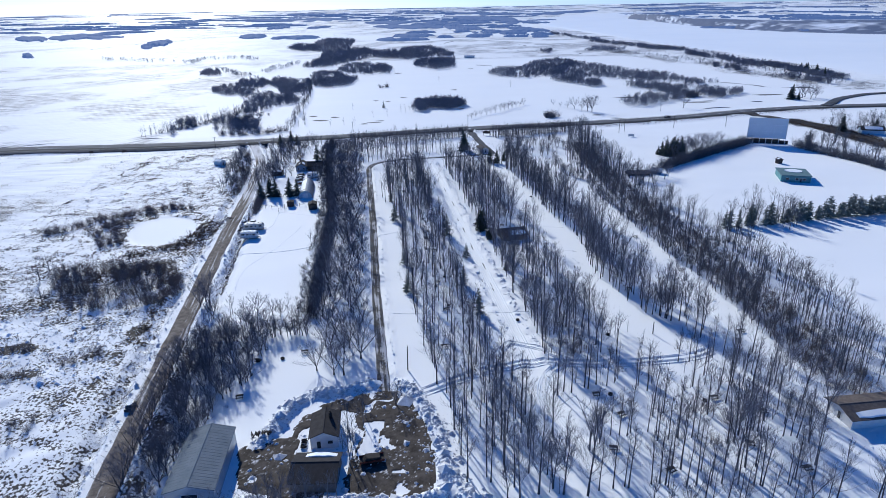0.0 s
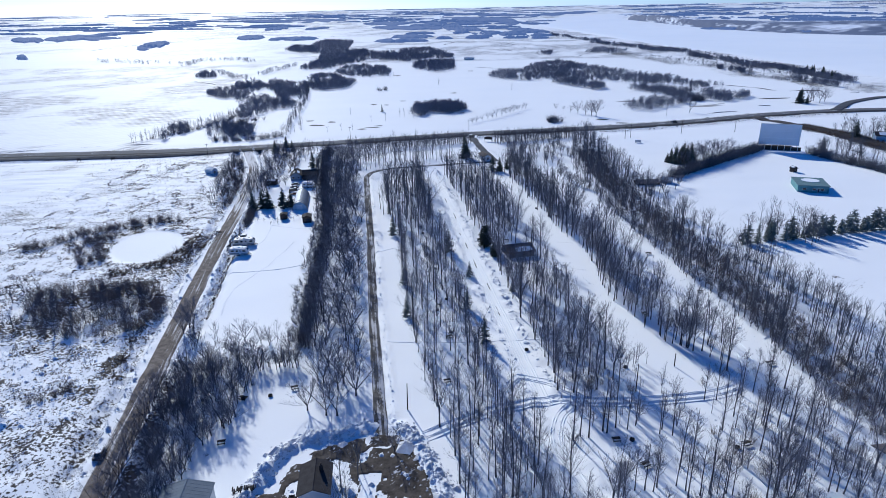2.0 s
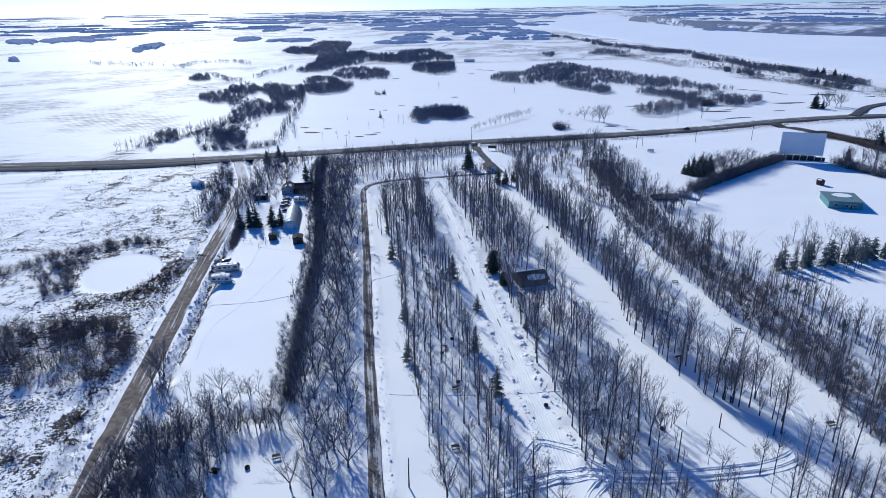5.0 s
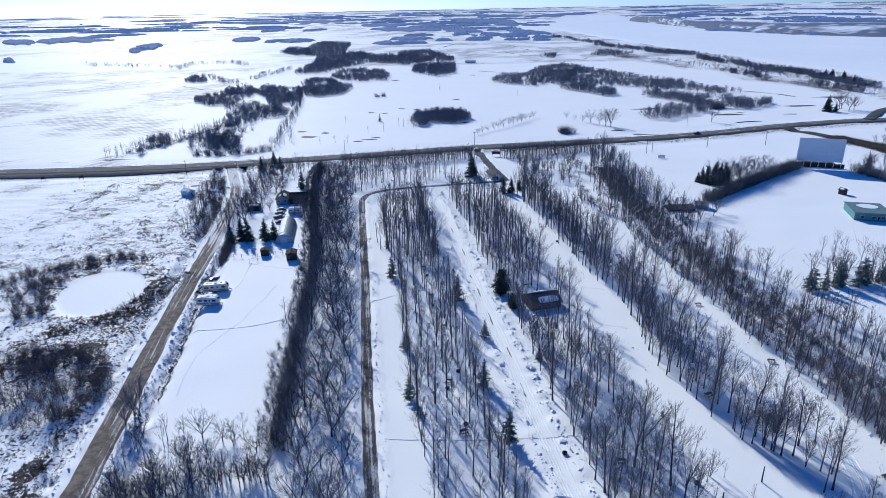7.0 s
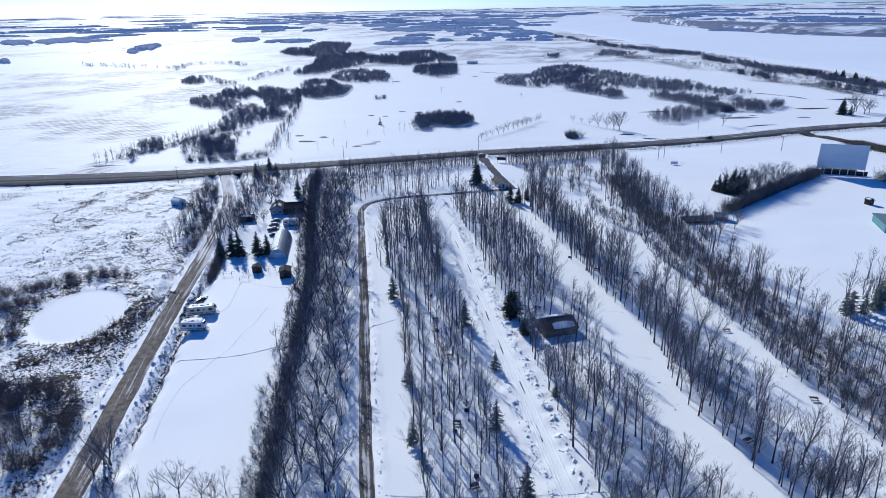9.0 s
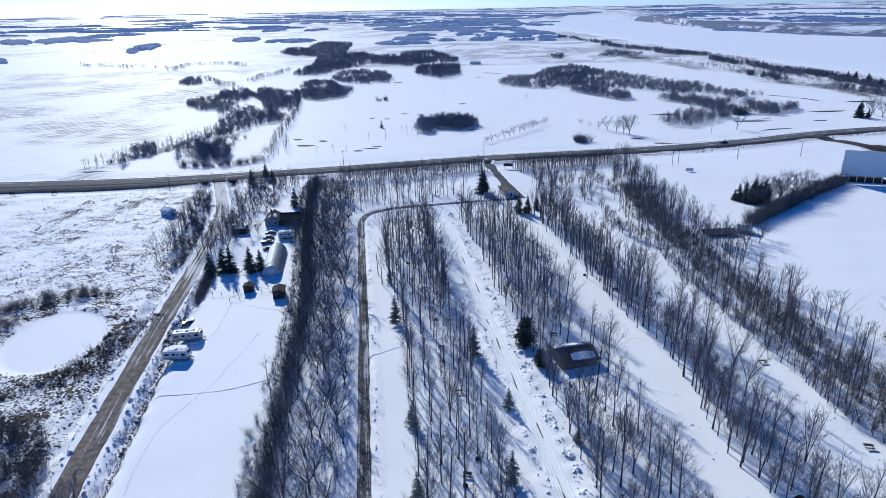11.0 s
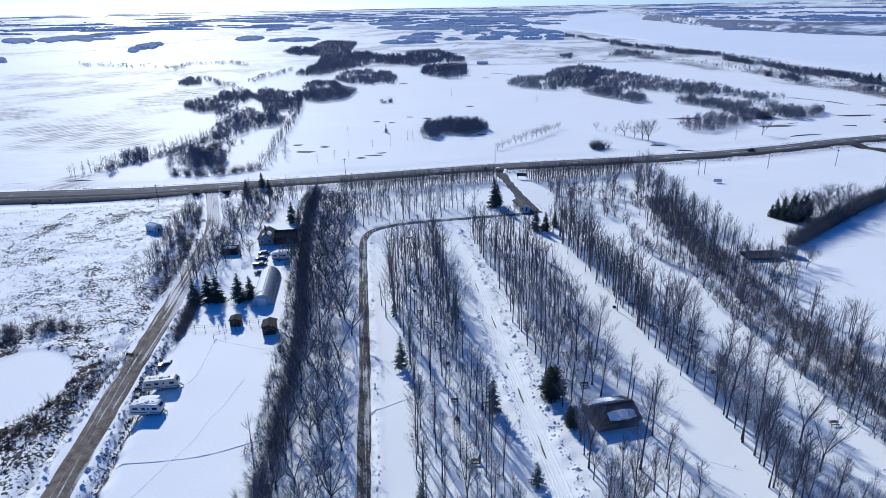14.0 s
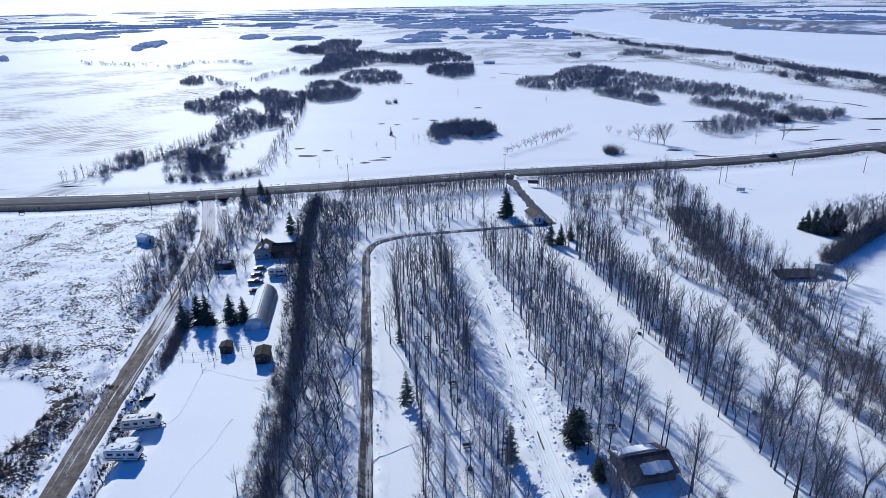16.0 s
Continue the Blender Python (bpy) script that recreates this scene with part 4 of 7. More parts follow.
def plant_rows():
    rng = np.random.default_rng(7)
    spots = []
    # line, step, skip, kind
    for line, step, skip, kind in ((between(ROW_A, 0.0), 4.8, 0.05, 0), (between(ROW_A, 0.27), 7.0, 0.12, 0), (between(ROW_A, 0.52), 6.6, 0.12, 0), (between(ROW_A, 0.78), 6.0, 0.1, 0), (between(ROW_A, 0.98), 4.6, 0.08, 0),
                                   (between(ROW_B, 0.02), 4.6, 0.08, 1), (between(ROW_B, 0.32), 5.6, 0.12, 1), (between(ROW_B, 0.66), 5.4, 0.12, 1), (between(ROW_B, 0.98), 4.8, 0.1, 1),
                                   (between(ROW_C, 0.0), 2.9, 0.06, 1), (between(ROW_C, 0.35), 3.9, 0.15, 1), (between(ROW_C, 0.8), 6.0, 0.3, 1), (between(ROW_C, 1.2), 8.0, 0.3, 1),
                                   ([(62, 174), (76, 161)], 1.9, 0, 1), ([(26, 130), (33, 133), (43, 135), (50, 131.5)], 2.4, 0, 0), ([(29, 107), (33, 111), (37, 115.5), (47, 114), (57, 113)], 1.5, 0.05, 0), ([(30, 98), (52, 99), (75, 99)], 2.1, 0.1, 0),
                                   ([(62, 132), (74, 134), (86, 131)], 2.2, 0.1, 0), ([(60, 110), (69, 115), (80, 111.5)], 2.3, 0.1, 1), ([(45, 122), (58, 124)], 3.6, 0.2, 0), ([(60, 122), (84, 123)], 4.0, 0.15, 0), ([(60, 144), (84, 149)], 4.4, 0.15, 0), ([(64, 138), (88, 138)], 6.0, 0.2, 0), ([(64, 127), (90, 127)], 6.0, 0.2, 0),
                                   ([(38, 90), (84, 91)], 2.6, 0.1, 0), ([(44, 104), (82, 104)], 3.4, 0.2, 0), ([(66, 119), (90, 117)], 4.6, 0.2, 0), ([(70, 158), (86, 152)], 3.6, 0.2, 0), ([(5, 137), (20, 138)], 4.0, 0.1, 0), ([(4, 128), (20, 131)], 3.8, 0.1, 0), ([(5, 119), (23, 123)], 3.6, 0.1, 0), ([(7, 111), (25, 114)], 3.8, 0.1, 1), ([(8, 103), (27, 106)], 3.6, 0.1, 0), ([(10, 95), (28, 97)], 3.6, 0.1, 1)):
        spots += [(*p, kind) for p in along(line, step, 1.7 if step < 4 else 1.2, len(spots) + 3, 0, skip)]
    bare = [((29.5, 243), 8.5), ((28, 233), 7.0), ((16, 253), 4), ((19, 241), 3), ((92, 118), 6)]
    spots = [p for p in spots if not any(math.hypot(p[0] - c[0], p[1] - c[1]) < r for c, r in bare)]
    spots.sort(key=lambda p: p[1])
    for x, y, kind in spots:
        if y > 285:
            FAR_ROWS.append((x, y))
        elif kind and rng.uniform() < 0.85 or rng.uniform() < 0.12:
            plant("poplar_tree", POPLARS[int(rng.integers(0, 8))], x, y, rng.uniform(0.72, 1.32), rng.uniform(0, 360), "tall leafless poplar standing in deep snow", "bare tree", "poplars of the campground rows")
        else:
            plant("aspen_tree", ASPENS[int(rng.integers(0, 5))], x, y, rng.uniform(0.75, 1.15), rng.uniform(0, 360), "slender leafless aspen standing in deep snow", "bare tree", "aspens of the campground rows")


plant_rows()

# lighter kinds for the woods
def grove_stem(seed, n=24, r=0.105):
    """A low-cost bare tree whose twigs fill a round crown down to the brush, for dense groves."""
    rng = np.random.default_rng(seed)
    z = 5.2 * rng.uniform(0.03, 1, (n, 1)) ** 0.8
    b = np.concatenate([rng.normal(0, 1.4, (n, 2)) * (1.1 - 0.13 * z), z], 1)
    e = b + rand_dirs(rng, n, 20, 82) * rng.uniform(1.1, 2.6, (n, 1))
    b[0], e[0] = (0, 0, 0), (0.3, 0.2, 6.2)
    w = r * rng.uniform(0.6, 1.3, n)
    w[1:n // 3] *= 2.6
    e[1:n // 3] = b[1:n // 3] + (e[1:n // 3] - b[1:n // 3]) * 0.8
    return [spikes(b, e, w)]


def strip(rows, cell, cap, seed):
    """Spots in long groves: x0, y0, x1, y1 and half the depth."""
    out = []
    for i, (x0, y0, x1, y1, d) in enumerate(rows):
        rng = np.random.default_rng(seed + i)
        n = int(min(cap, max(12, (math.hypot(x1 - x0, y1 - y0) + 2 * d) * 2 * d / cell)))
        m = max(7, n // 11)
        cu, cv, cr = rng.uniform(0, 1, m), rng.uniform(-0.75, 0.75, m), rng.uniform(0.35, 1.2, m)
        k = rng.integers(0, m, n)
        long = math.hypot(x1 - x0, y1 - y0)
        u = cu[k] + rng.normal(0, 1, n) * cr[k] * max(0.035, 0.5 * d / max(long, 1) * 0.5)
        v = cv[k] + rng.normal(0, 0.22, n) * cr[k]
        side = np.array([(x0 + x1) / 2 - HUB[0], (y0 + y1) / 2 - HUB[1]])
        side /= np.linalg.norm(side)
        out.append(np.stack([x0 + (x1 - x0) * u + side[0] * v * d, y0 + (y1 - y0) * u + side[1] * v * d], 1))
    return np.concatenate(out)


WOODS = [sum(bare_tree(200 + i, h=11, start=0.22, girth=0.0095, limbs=13, twigs=5, fine=1, twig_r=0.028, reach=0.55, rise=(40, 75), vase=True), []) for i in range(5)]
ROUND = [sum(bare_tree(220 + i, h=8.5, start=0.25, reach=0.42, limbs=8, twigs=5, fine=2, rise=(15, 65), forks=3, twig_r=0.024), []) for i in range(5)]
THIN = [sum(bare_tree(240 + i, h=8, start=0.3, reach=0.4, limbs=9, twigs=4, fine=1, twig_r=0.03, vase=True), []) for i in range(5)]
SHRUBS = [bush(260 + i, 3.0, 24, 5) for i in range(5)]
HEDGE = [bush(280 + i, 5.0, 26, 5, 0.3, 0.025) for i in range(5)]
GROVE = [grove_stem(320 + i) for i in range(6)]
GROVE_NEAR = [grove_stem(330 + i, 46, 0.055) for i in range(6)]

strewn("track_saplings", THIN, np.concatenate([along(between(ROW_A, u), st, 1.4, 400 + int(u * 10), 0, 0.1) for u, st in ((0.9, 4.0), (1.02, 3.0))]), BRUSH, "young bare aspens crowding beside the ploughed track", "bare trees", 29, (0.35, 0.75))

# the belts round the campground
BELT_D = [(92, 128), (92, 165), (90, 195), (86, 225), (83, 255), (79, 290), (76, 330), (76, 372), (82, 410), (100, 470), (108, 490), (106, 420), (107, 352), (107, 290), (111, 252), (118, 226), (119, 202), (116, 163), (117, 128)]
BELT_CORE = [(102, 128), (101, 150), (101, 170), (102, 190), (101.5, 210), (100, 230), (98, 250), (96, 275), (93, 300), (92, 330), (92, 372), (95, 412)]
strewn("belt_trees", WOODS, filled(BELT_D, 500, 11), BRUSH, "dense belt of bare trees along the campground", "woods", 1, (0.65, 1.25))
strewn("belt_east_trees", WOODS, filled([(104, 128), (106, 175), (108, 230), (121, 226), (119, 190), (124, 128)], 60, 118), BRUSH, "tall leaning bare trees on the far side of the belt", "woods", 62, (0.7, 1.15))
strewn("belt_north_trees", WOODS, filled([(78, 366), (83, 410), (97, 468), (112, 490), (109, 420), (109, 366)], 80, 111), BRUSH, "dense end of the tree belt at the highway", "woods", 42, (0.6, 1.1))
strewn("orchard_trees", ROUND, filled([(44, 418), (46, 440), (88, 446), (80, 400), (70, 376), (60, 392)], 85, 22), BRUSH, "low gnarled bare trees in the north corner", "bare trees", 61, (0.45, 0.75))
strewn("belt_thicket", HEDGE, np.concatenate([along(BELT_CORE, 1.9, 1.8, 113 + k, o, 0.1) for k, o in enumerate((-6.0, -3.2, -0.6, 2.0, 4.6))]), WILLOW, "brown brush in the middle of the tree belt", "brush", 44, (0.4, 0.85))
EDGE_TREES = np.concatenate([along([(92, 153), (91.5, 166), (90, 192), (85, 222), (82.5, 254), (78, 292), (76, 325), (69, 345), (66, 366)], 2.2, 2.2, 116, 1.5, 0.2), filled([(120, 128), (120, 200), (134, 205), (140, 128)], 20, 117)])
strewn("belt_edge_trees", ROUND, EDGE_TREES, BRUSH, "small bare trees along the edge of the belt", "bare trees", 45, (0.4, 0.9))


def plant_edge():
    rng = np.random.default_rng(23)
    for x, y in np.concatenate([along([(91, 140), (91.5, 166), (89.5, 192), (85, 222), (82.5, 254), (78, 292), (76, 325), (69, 345), (66, 366)], 5.5, 2.2, 119, 0.5, 0.1), along([(96, 150), (95, 192), (90, 230), (86, 262), (82, 300)], 8.0, 2.5, 120, 0.0, 0.1)]):
        plant("edge_tree", MAPLES[int(rng.integers(0, 5))], x, y, rng.uniform(0.42, 0.72), rng.uniform(0, 360), "low gnarled bare tree at the edge of the belt", "bare tree", "gnarled trees along the belt")


plant_edge()
strewn("campsite_saplings", ROUND + THIN, np.concatenate([filled([(28, 172), (45, 174), (60, 152), (53, 131), (30, 129), (27, 148)], 46, 261), filled([(62, 146), (78, 146), (94, 140), (88, 118), (60, 118)], 34, 262)]), TWIG, "young bare trees between the campsites", "bare trees", 62, (0.4, 0.8))
strewn("campsite_shrubs", SHRUBS, np.concatenate([filled([(56, 108), (86, 108), (90, 150), (60, 152)], 22, 159), filled([(28, 150), (30, 160), (44, 160), (46, 148)], 10, 160)]), WILLOW, "brown bare shrubs between the campsites", "brush", 52, (0.7, 1.3))
strewn("belt_brush", SHRUBS, filled(BELT_D, 220, 12), BRUSH, "bare brush under the tree belt", "brush", 2, (0.6, 1.3))
HEDGE_LINE = [(-75, 440), (-70, 390), (-60, 330), (-55, 306), (-50, 270), (-46, 228), (-43, 195), (-40, 172)]
strewn("shelter_hedge", HEDGE, np.concatenate([along(HEDGE_LINE, 2.1, 0.7, 13 + int(o * 2), o, 0.03) for o in (-0.6, 0.6, 1.9)]), HEDGEM, "tall dark bare hedge along the snowfield", "hedge", 3, (0.55, 1.1))
strewn("hedge_saplings", THIN, np.concatenate([along(HEDGE_LINE, 4.0, 1.5, 131, -2.4, 0.25), along(HEDGE_LINE[:6], 5.0, 1.8, 132, 4.6, 0.25), along(HEDGE_LINE, 2.6, 1.0, 133, 0.4, 0.1)]), BRUSH, "thin bare saplings growing through the hedge", "bare trees", 23, (0.6, 1.0))
strewn("hedge_bushes", SHRUBS, np.concatenate([along(HEDGE_LINE, 1.8, 1.4, 18, 5.4, 0.3), along(HEDGE_LINE, 1.8, 1.5, 19, 3.4, 0.25)]), BRUSH, "low bushes along the snowfield's edge", "brush", 3, (0.4, 1.0))
LANE_WEST = [(-25, 140), (-29, 170), (-34, 215), (-39, 260), (-44, 300), (-50, 345), (-55, 385), (-60, 420)]


def plant_lane():
    rng = np.random.default_rng(17)
    for o in (-6.5, -3.0, 0.5, 4.0):
        for x, y in along(LANE_WEST, 6.8, 2.4, 140 + int(o), o - 1.0, 0.1 if o < 2 else 0.35):
            plant("maple_tree", MAPLES[int(rng.integers(0, 5))], x, y, rng.uniform(0.8, 1.25), rng.uniform(0, 360), "spreading leafless maple beside the campground lane", "bare tree", "maples beside the lane")


plant_lane()
strewn("shelter_trees", WOODS + ROUND, np.concatenate([filled([(-59.5, 296), (-60, 318), (-63, 342), (-70, 368), (-78, 400), (-80, 436), (-66, 440), (-60, 400), (-53, 350), (-46, 300), (-50, 285)], 105, 181), filled([(-66, 340), (-74, 372), (-79, 368), (-71, 338)], 8, 182)]), BRUSH, "bare trees crowding the hedge beside the farmstead", "bare trees", 61, (0.5, 0.95))
COPSE_ARM = [(-75, 176), (-73, 160), (-60, 161), (-41, 165), (-42, 176), (-60, 180), (-74, 182)]
COPSE_SOUTH = [(-72, 158), (-69, 140), (-66, 120), (-61, 88), (-56, 86), (-57, 100), (-55, 118), (-51, 134), (-50, 156)]
strewn("copse_brush", SHRUBS, np.concatenate([along([(-68, 160), (-66, 140), (-63, 118), (-59, 96)], 1.0, 1.6, 157, 0.5, 0.1), filled(COPSE_SOUTH, 60, 158)]), BRUSH, "bare undergrowth of the roadside copse", "brush", 51, (0.3, 0.7))
strewn("copse_trees", WOODS + ROUND, np.concatenate([filled(COPSE_ARM, 26, 15), along([(-72, 160), (-64, 160), (-52, 162), (-40, 164)], 0.9, 1.8, 252), filled(COPSE_SOUTH, 45, 155)]), BRUSH, "thicket of bare maples beside the gravel road", "woods", 5, (0.4, 0.75))


def plant_copse():
    rng = np.random.default_rng(19)
    for x, y in np.concatenate([filled(COPSE_ARM, 18, 151), filled(COPSE_SOUTH, 105, 156), along([(-72, 160), (-64, 160), (-52, 162), (-40, 164)], 1.9, 1.8, 152), along([(-52, 92), (-38, 93), (-24, 93.5)], 4.0, 1.2, 153), along([(-58, 99), (-59, 114)], 4.0, 1.0, 154), along([(-73.5, 156), (-71.5, 140), (-69, 120), (-65.5, 98)], 2.3, 0.8, 259)]):
        plant("copse_maple", MAPLES[int(rng.integers(0, 5))], x, y, rng.uniform(0.55, 0.74) if y > 158 else rng.uniform(0.52, 0.82), rng.uniform(0, 360), "spreading leafless maple in the roadside copse", "bare tree", "maples of the copse")


plant_copse()
strewn("yard_trees", WOODS, np.concatenate([filled([(-23, 106), (-22, 123), (-18.5, 123), (-19, 106)], 9, 16), filled([(-36, 93), (-20, 93), (-20, 96), (-36, 96)], 14, 17)]), BRUSH, "bare trees round the yard", "bare trees", 6, (0.6, 0.95))
strewn("roadside_trees", THIN, np.concatenate([along([(-64, 445), (19, 465)], 1.05, 0.6, 18 + o, o) for o in (0, 4, 8, 12)] + [along([(36, 461), (98, 479)], 1.0, 0.6, 38 + o, o) for o in (0, 3, 6, 9, 12)]), HEDGEM, "rows of thin bare saplings beside the highway", "bare trees", 7, (0.75, 1.15))
strewn("corner_trees", THIN, np.concatenate([filled([(-58, 390), (-52, 424), (-5, 424), (8, 404), (-30, 394)], 80, 20), filled([(40, 385), (45, 445), (60, 450), (50, 380)], 30, 21)]), TWIG, "thin bare trees north of the lane", "bare trees", 8, (0.7, 1.25))
# yard of the farmstead
strewn("farm_trees", ROUND + WOODS, np.concatenate([along([(-112, 322), (-119, 372), (-127, 415)], 1.8, 3.0, 22, -5), along([(-96, 325), (-100, 352), (-105, 395)], 4.5, 2, 23), filled([(-112, 395), (-118, 438), (-95, 448), (-80, 440), (-86, 395)], 60, 24), filled([(-105, 325), (-108, 370), (-94, 372), (-92, 330)], 34, 25)]), BRUSH, "bare trees round the farmstead", "bare trees", 9, (0.5, 0.95))
strewn("roadside_brush", SHRUBS, np.concatenate([along([(-90, 286), (-95, 318)], 0.9, 1.2, 26, 0.5), along([(-89, 288), (-93, 312)], 1.2, 1.2, 27, 0.5)]), WILLOW, "bare willow bushes at the road's edge", "brush", 10, (0.8, 1.3))
strewn("ditch_brush", SHRUBS, along([(-79, 212), (-81.5, 232), (-86, 255), (-89, 272)], 1.5, 0.7, 166, -1.8, 0.3), BRUSH, "low dark weeds along the road's ditch", "brush", 50, (0.12, 0.34))
strewn("verge_trees", WOODS + ROUND, np.concatenate([filled([(-112, 320), (-119, 345), (-127, 380), (-134, 410), (-128, 418), (-120, 390), (-110, 352), (-106, 322)], 70, 62), filled([(-99, 340), (-106, 390), (-113, 436), (-92, 442), (-88, 380), (-95, 345)], 50, 63)]), BRUSH, "tangle of bare trees along the gravel road", "bare trees", 24, (0.35, 0.62))
strewn("verge_brush", SHRUBS, np.concatenate([filled([(-111, 318), (-118, 345), (-126, 380), (-134, 412), (-128, 418), (-120, 390), (-110, 352), (-105, 318)], 130, 64), filled([(-99, 345), (-106, 390), (-113, 436), (-92, 442), (-88, 390), (-95, 350)], 60, 65)]), WILLOW, "bare brush along the gravel road", "brush", 25, (0.5, 1.2))
for x, y, s in ((-93, 333, 1.1), (-93, 344, 1.2), (-101, 349, 1.0), (-95, 371, 1.2), (-98, 362, 1.1), (-89, 350, 0.9), (-103, 388, 1.1), (-99, 391, 1.0), (-90, 383, 1.0), (-86, 352, 0.8)):
    plant("farm_tree", MAPLES[int(y) % 5], x, y, s, x * 31, "broad bare tree in the farm's yard", "bare tree", "farmyard trees")
NORTH_ROWS = np.concatenate([along([(-52, 378), (-44, 384), (-36, 390), (-24, 393), (-8, 396)], 3.4, 1.2, 171), along([(-52, 394), (-30, 402), (8, 410)], 5.2, 2.2, 172), along([(-52, 410), (-30, 417), (10, 424)], 5.6, 2.2, 173), along([(42, 400), (60, 408), (78, 412)], 5.2, 2.2, 174), along([(46, 420), (80, 428)], 5.2, 2.2, 175)])
strewn("north_poplars", WOODS, np.concatenate([np.array(FAR_ROWS), np.array(FAR_ROWS) + np.random.default_rng(48).normal(0, 1.3, (len(FAR_ROWS), 2)), NORTH_ROWS]), BRUSH, "tall leafless poplars at the north end of the rows", "bare trees", 47, (1.0, 1.5))
# the wet meadow
strewn("meadow_willows", SHRUBS, np.concatenate([along([(-172, 258), (-156, 276), (-142, 288), (-122, 293)], 0.5, 6, 29), patch(-146, 262, 7, 13, 60, 30), patch(-138, 244, 6, 5, 25, 37), along([(-112, 238), (-103, 258), (-101, 278)], 6, 4, 38)]), WILLOW, "thicket of bare willows in the wet meadow", "brush", 11, (0.6, 1.35))
strewn("willow_thicket", HEDGE, filled([(-142, 214), (-120, 220), (-101, 219), (-91, 202), (-92, 187), (-104, 182), (-118, 182), (-134, 193)], 190, 28), WILLOW, "dense thicket of tall bare willows", "brush", 11, (0.6, 1.05))
strewn("meadow_shrubs", SHRUBS, np.concatenate([patch(-99, 154, 3, 3, 12, 31), patch(-103, 150, 4, 2, 12, 32), patch(-114, 143, 5, 3, 16, 33), patch(-123, 158, 7, 3, 18, 34), patch(-104, 122, 10, 7, 20, 35), filled([(-140, 100), (-90, 100), (-95, 140), (-150, 150)], 30, 36)]), WILLOW, "low bare shrubs in the meadow", "brush", 12, (0.35, 0.8))
strewn("willow_trees", ROUND, filled([(-150, 215), (-120, 222), (-101, 216), (-92, 196), (-96, 186), (-118, 180), (-136, 188)], 45, 128), BRUSH, "small bare trees in the willow thicket", "bare trees", 41, (0.5, 0.85))
# lone trees
for k, (x, y, s) in enumerate(((-77.5, 188, 1.1), (-78.3, 187.2, 1.0), (-77.2, 186.6, 0.9), (-79, 184, 0.8), (-12, 128, 0.7))):
    plant("field_tree", MAPLES[k % 4], x, y, s, 40 * k, "spreading leafless tree at the field fence", "bare tree", "")
for x, y, h in ((103, 333, 0.9), (106, 331, 0.75), (111, 333, 0.8), (115, 331.5, 0.85), (118, 336, 0.75), (101, 340, 0.8), (108, 326, 0.8), (113, 324, 0.75), (121, 329, 0.8), (125, 335, 0.7)):
    plant("shed_tree", MAPLES[int(x) % 5], x, y, h, x * 37, "bare tree standing before the low shed", "bare tree", "trees by the shed")

# the drive-in's hedges and trees
strewn("drive_in_hedge", SHRUBS, np.concatenate([along([(127, 352), (160, 380), (205, 416)], 1.5, 0.8, 40, o) for o in (-0.8, 0.9, 2.6)] + [along([(232, 402), (246, 360), (252, 320)], 1.6, 1.5, 41, o) for o in (0, 3)]), BRUSH, "clipped bare hedge round the drive-in field", "hedge", 13, (1.5, 2.1))
strewn("drive_in_trees", WOODS + ROUND, np.concatenate([filled([(122, 262), (140, 280), (160, 268), (150, 240)], 26, 43), filled([(236, 412), (262, 420), (268, 330), (256, 320)], 60, 44)]), BRUSH, "bare trees beside the drive-in field", "bare trees", 14, (0.7, 1.15))

for x, y, h in ((143, 377, 1.0), (147, 381, 1.25), (150, 376, 1.1), (152, 384, 1.4), (156, 379, 1.2), (158, 386, 1.35), (146, 388, 1.2), (154, 390, 1.3), (162, 392, 1.2), (167, 389, 1.3), (172, 396, 1.35), (177, 393, 1.1), (170, 402, 1.2), (180, 402, 1.2)):
    plant("grove_tree", MAPLES[int(x) % 5], x, y, h, x * 29, "tall spreading bare tree behind the hedge", "bare tree", "trees behind the drive-in hedge")

strewn("village_trees", ROUND + WOODS, filled([(280, 432), (288, 474), (350, 490), (355, 430)], 70, 143), BRUSH, "bare trees round the houses beyond the side road", "bare trees", 48, (0.7, 1.2))

# ---- woods across the highway ----
# corners of each grove on the plan, and square metres for each tree
GROVES_WEST = [
    ([(-212, 498), (-216, 520), (-212, 539), (-205, 526), (-200, 493), (-204, 484)], 7),
    ([(-158, 493), (-173, 531), (-177, 561), (-168, 569), (-151, 521), (-145, 495)], 8),
    ([(-176, 491), (-190, 537), (-183, 562), (-170, 523), (-155, 489)], 30),
    ([(-180, 590), (-192, 634), (-191, 678), (-149, 669), (-144, 640), (-155, 630), (-166, 598), (-170, 579)], 17),
    ([(-263, 754), (-267, 781), (-248, 792), (-258, 853), (-245, 878), (-218, 820), (-217, 765), (-217, 724), (-236, 719)], 15),
    ([(-219, 821), (-214, 862), (-167, 823), (-153, 747), (-146, 672), (-156, 660), (-170, 695), (-191, 769)], 15),
    ([(-217, 740), (-217, 700), (-192, 660), (-165, 670), (-185, 710)], 22),
    ([(-158, 792), (-173, 855), (-172, 927), (-149, 936), (-124, 869), (-111, 856), (-114, 794), (-135, 775)], 15),
    ([(-147, 978), (-151, 1058), (-122, 1087), (-87, 1045), (-75, 994), (-74, 929), (-103, 921), (-136, 940)], 20),
    ([(-350, 959), (-363, 1019), (-352, 1032), (-319, 947), (-330, 936)], 16)]
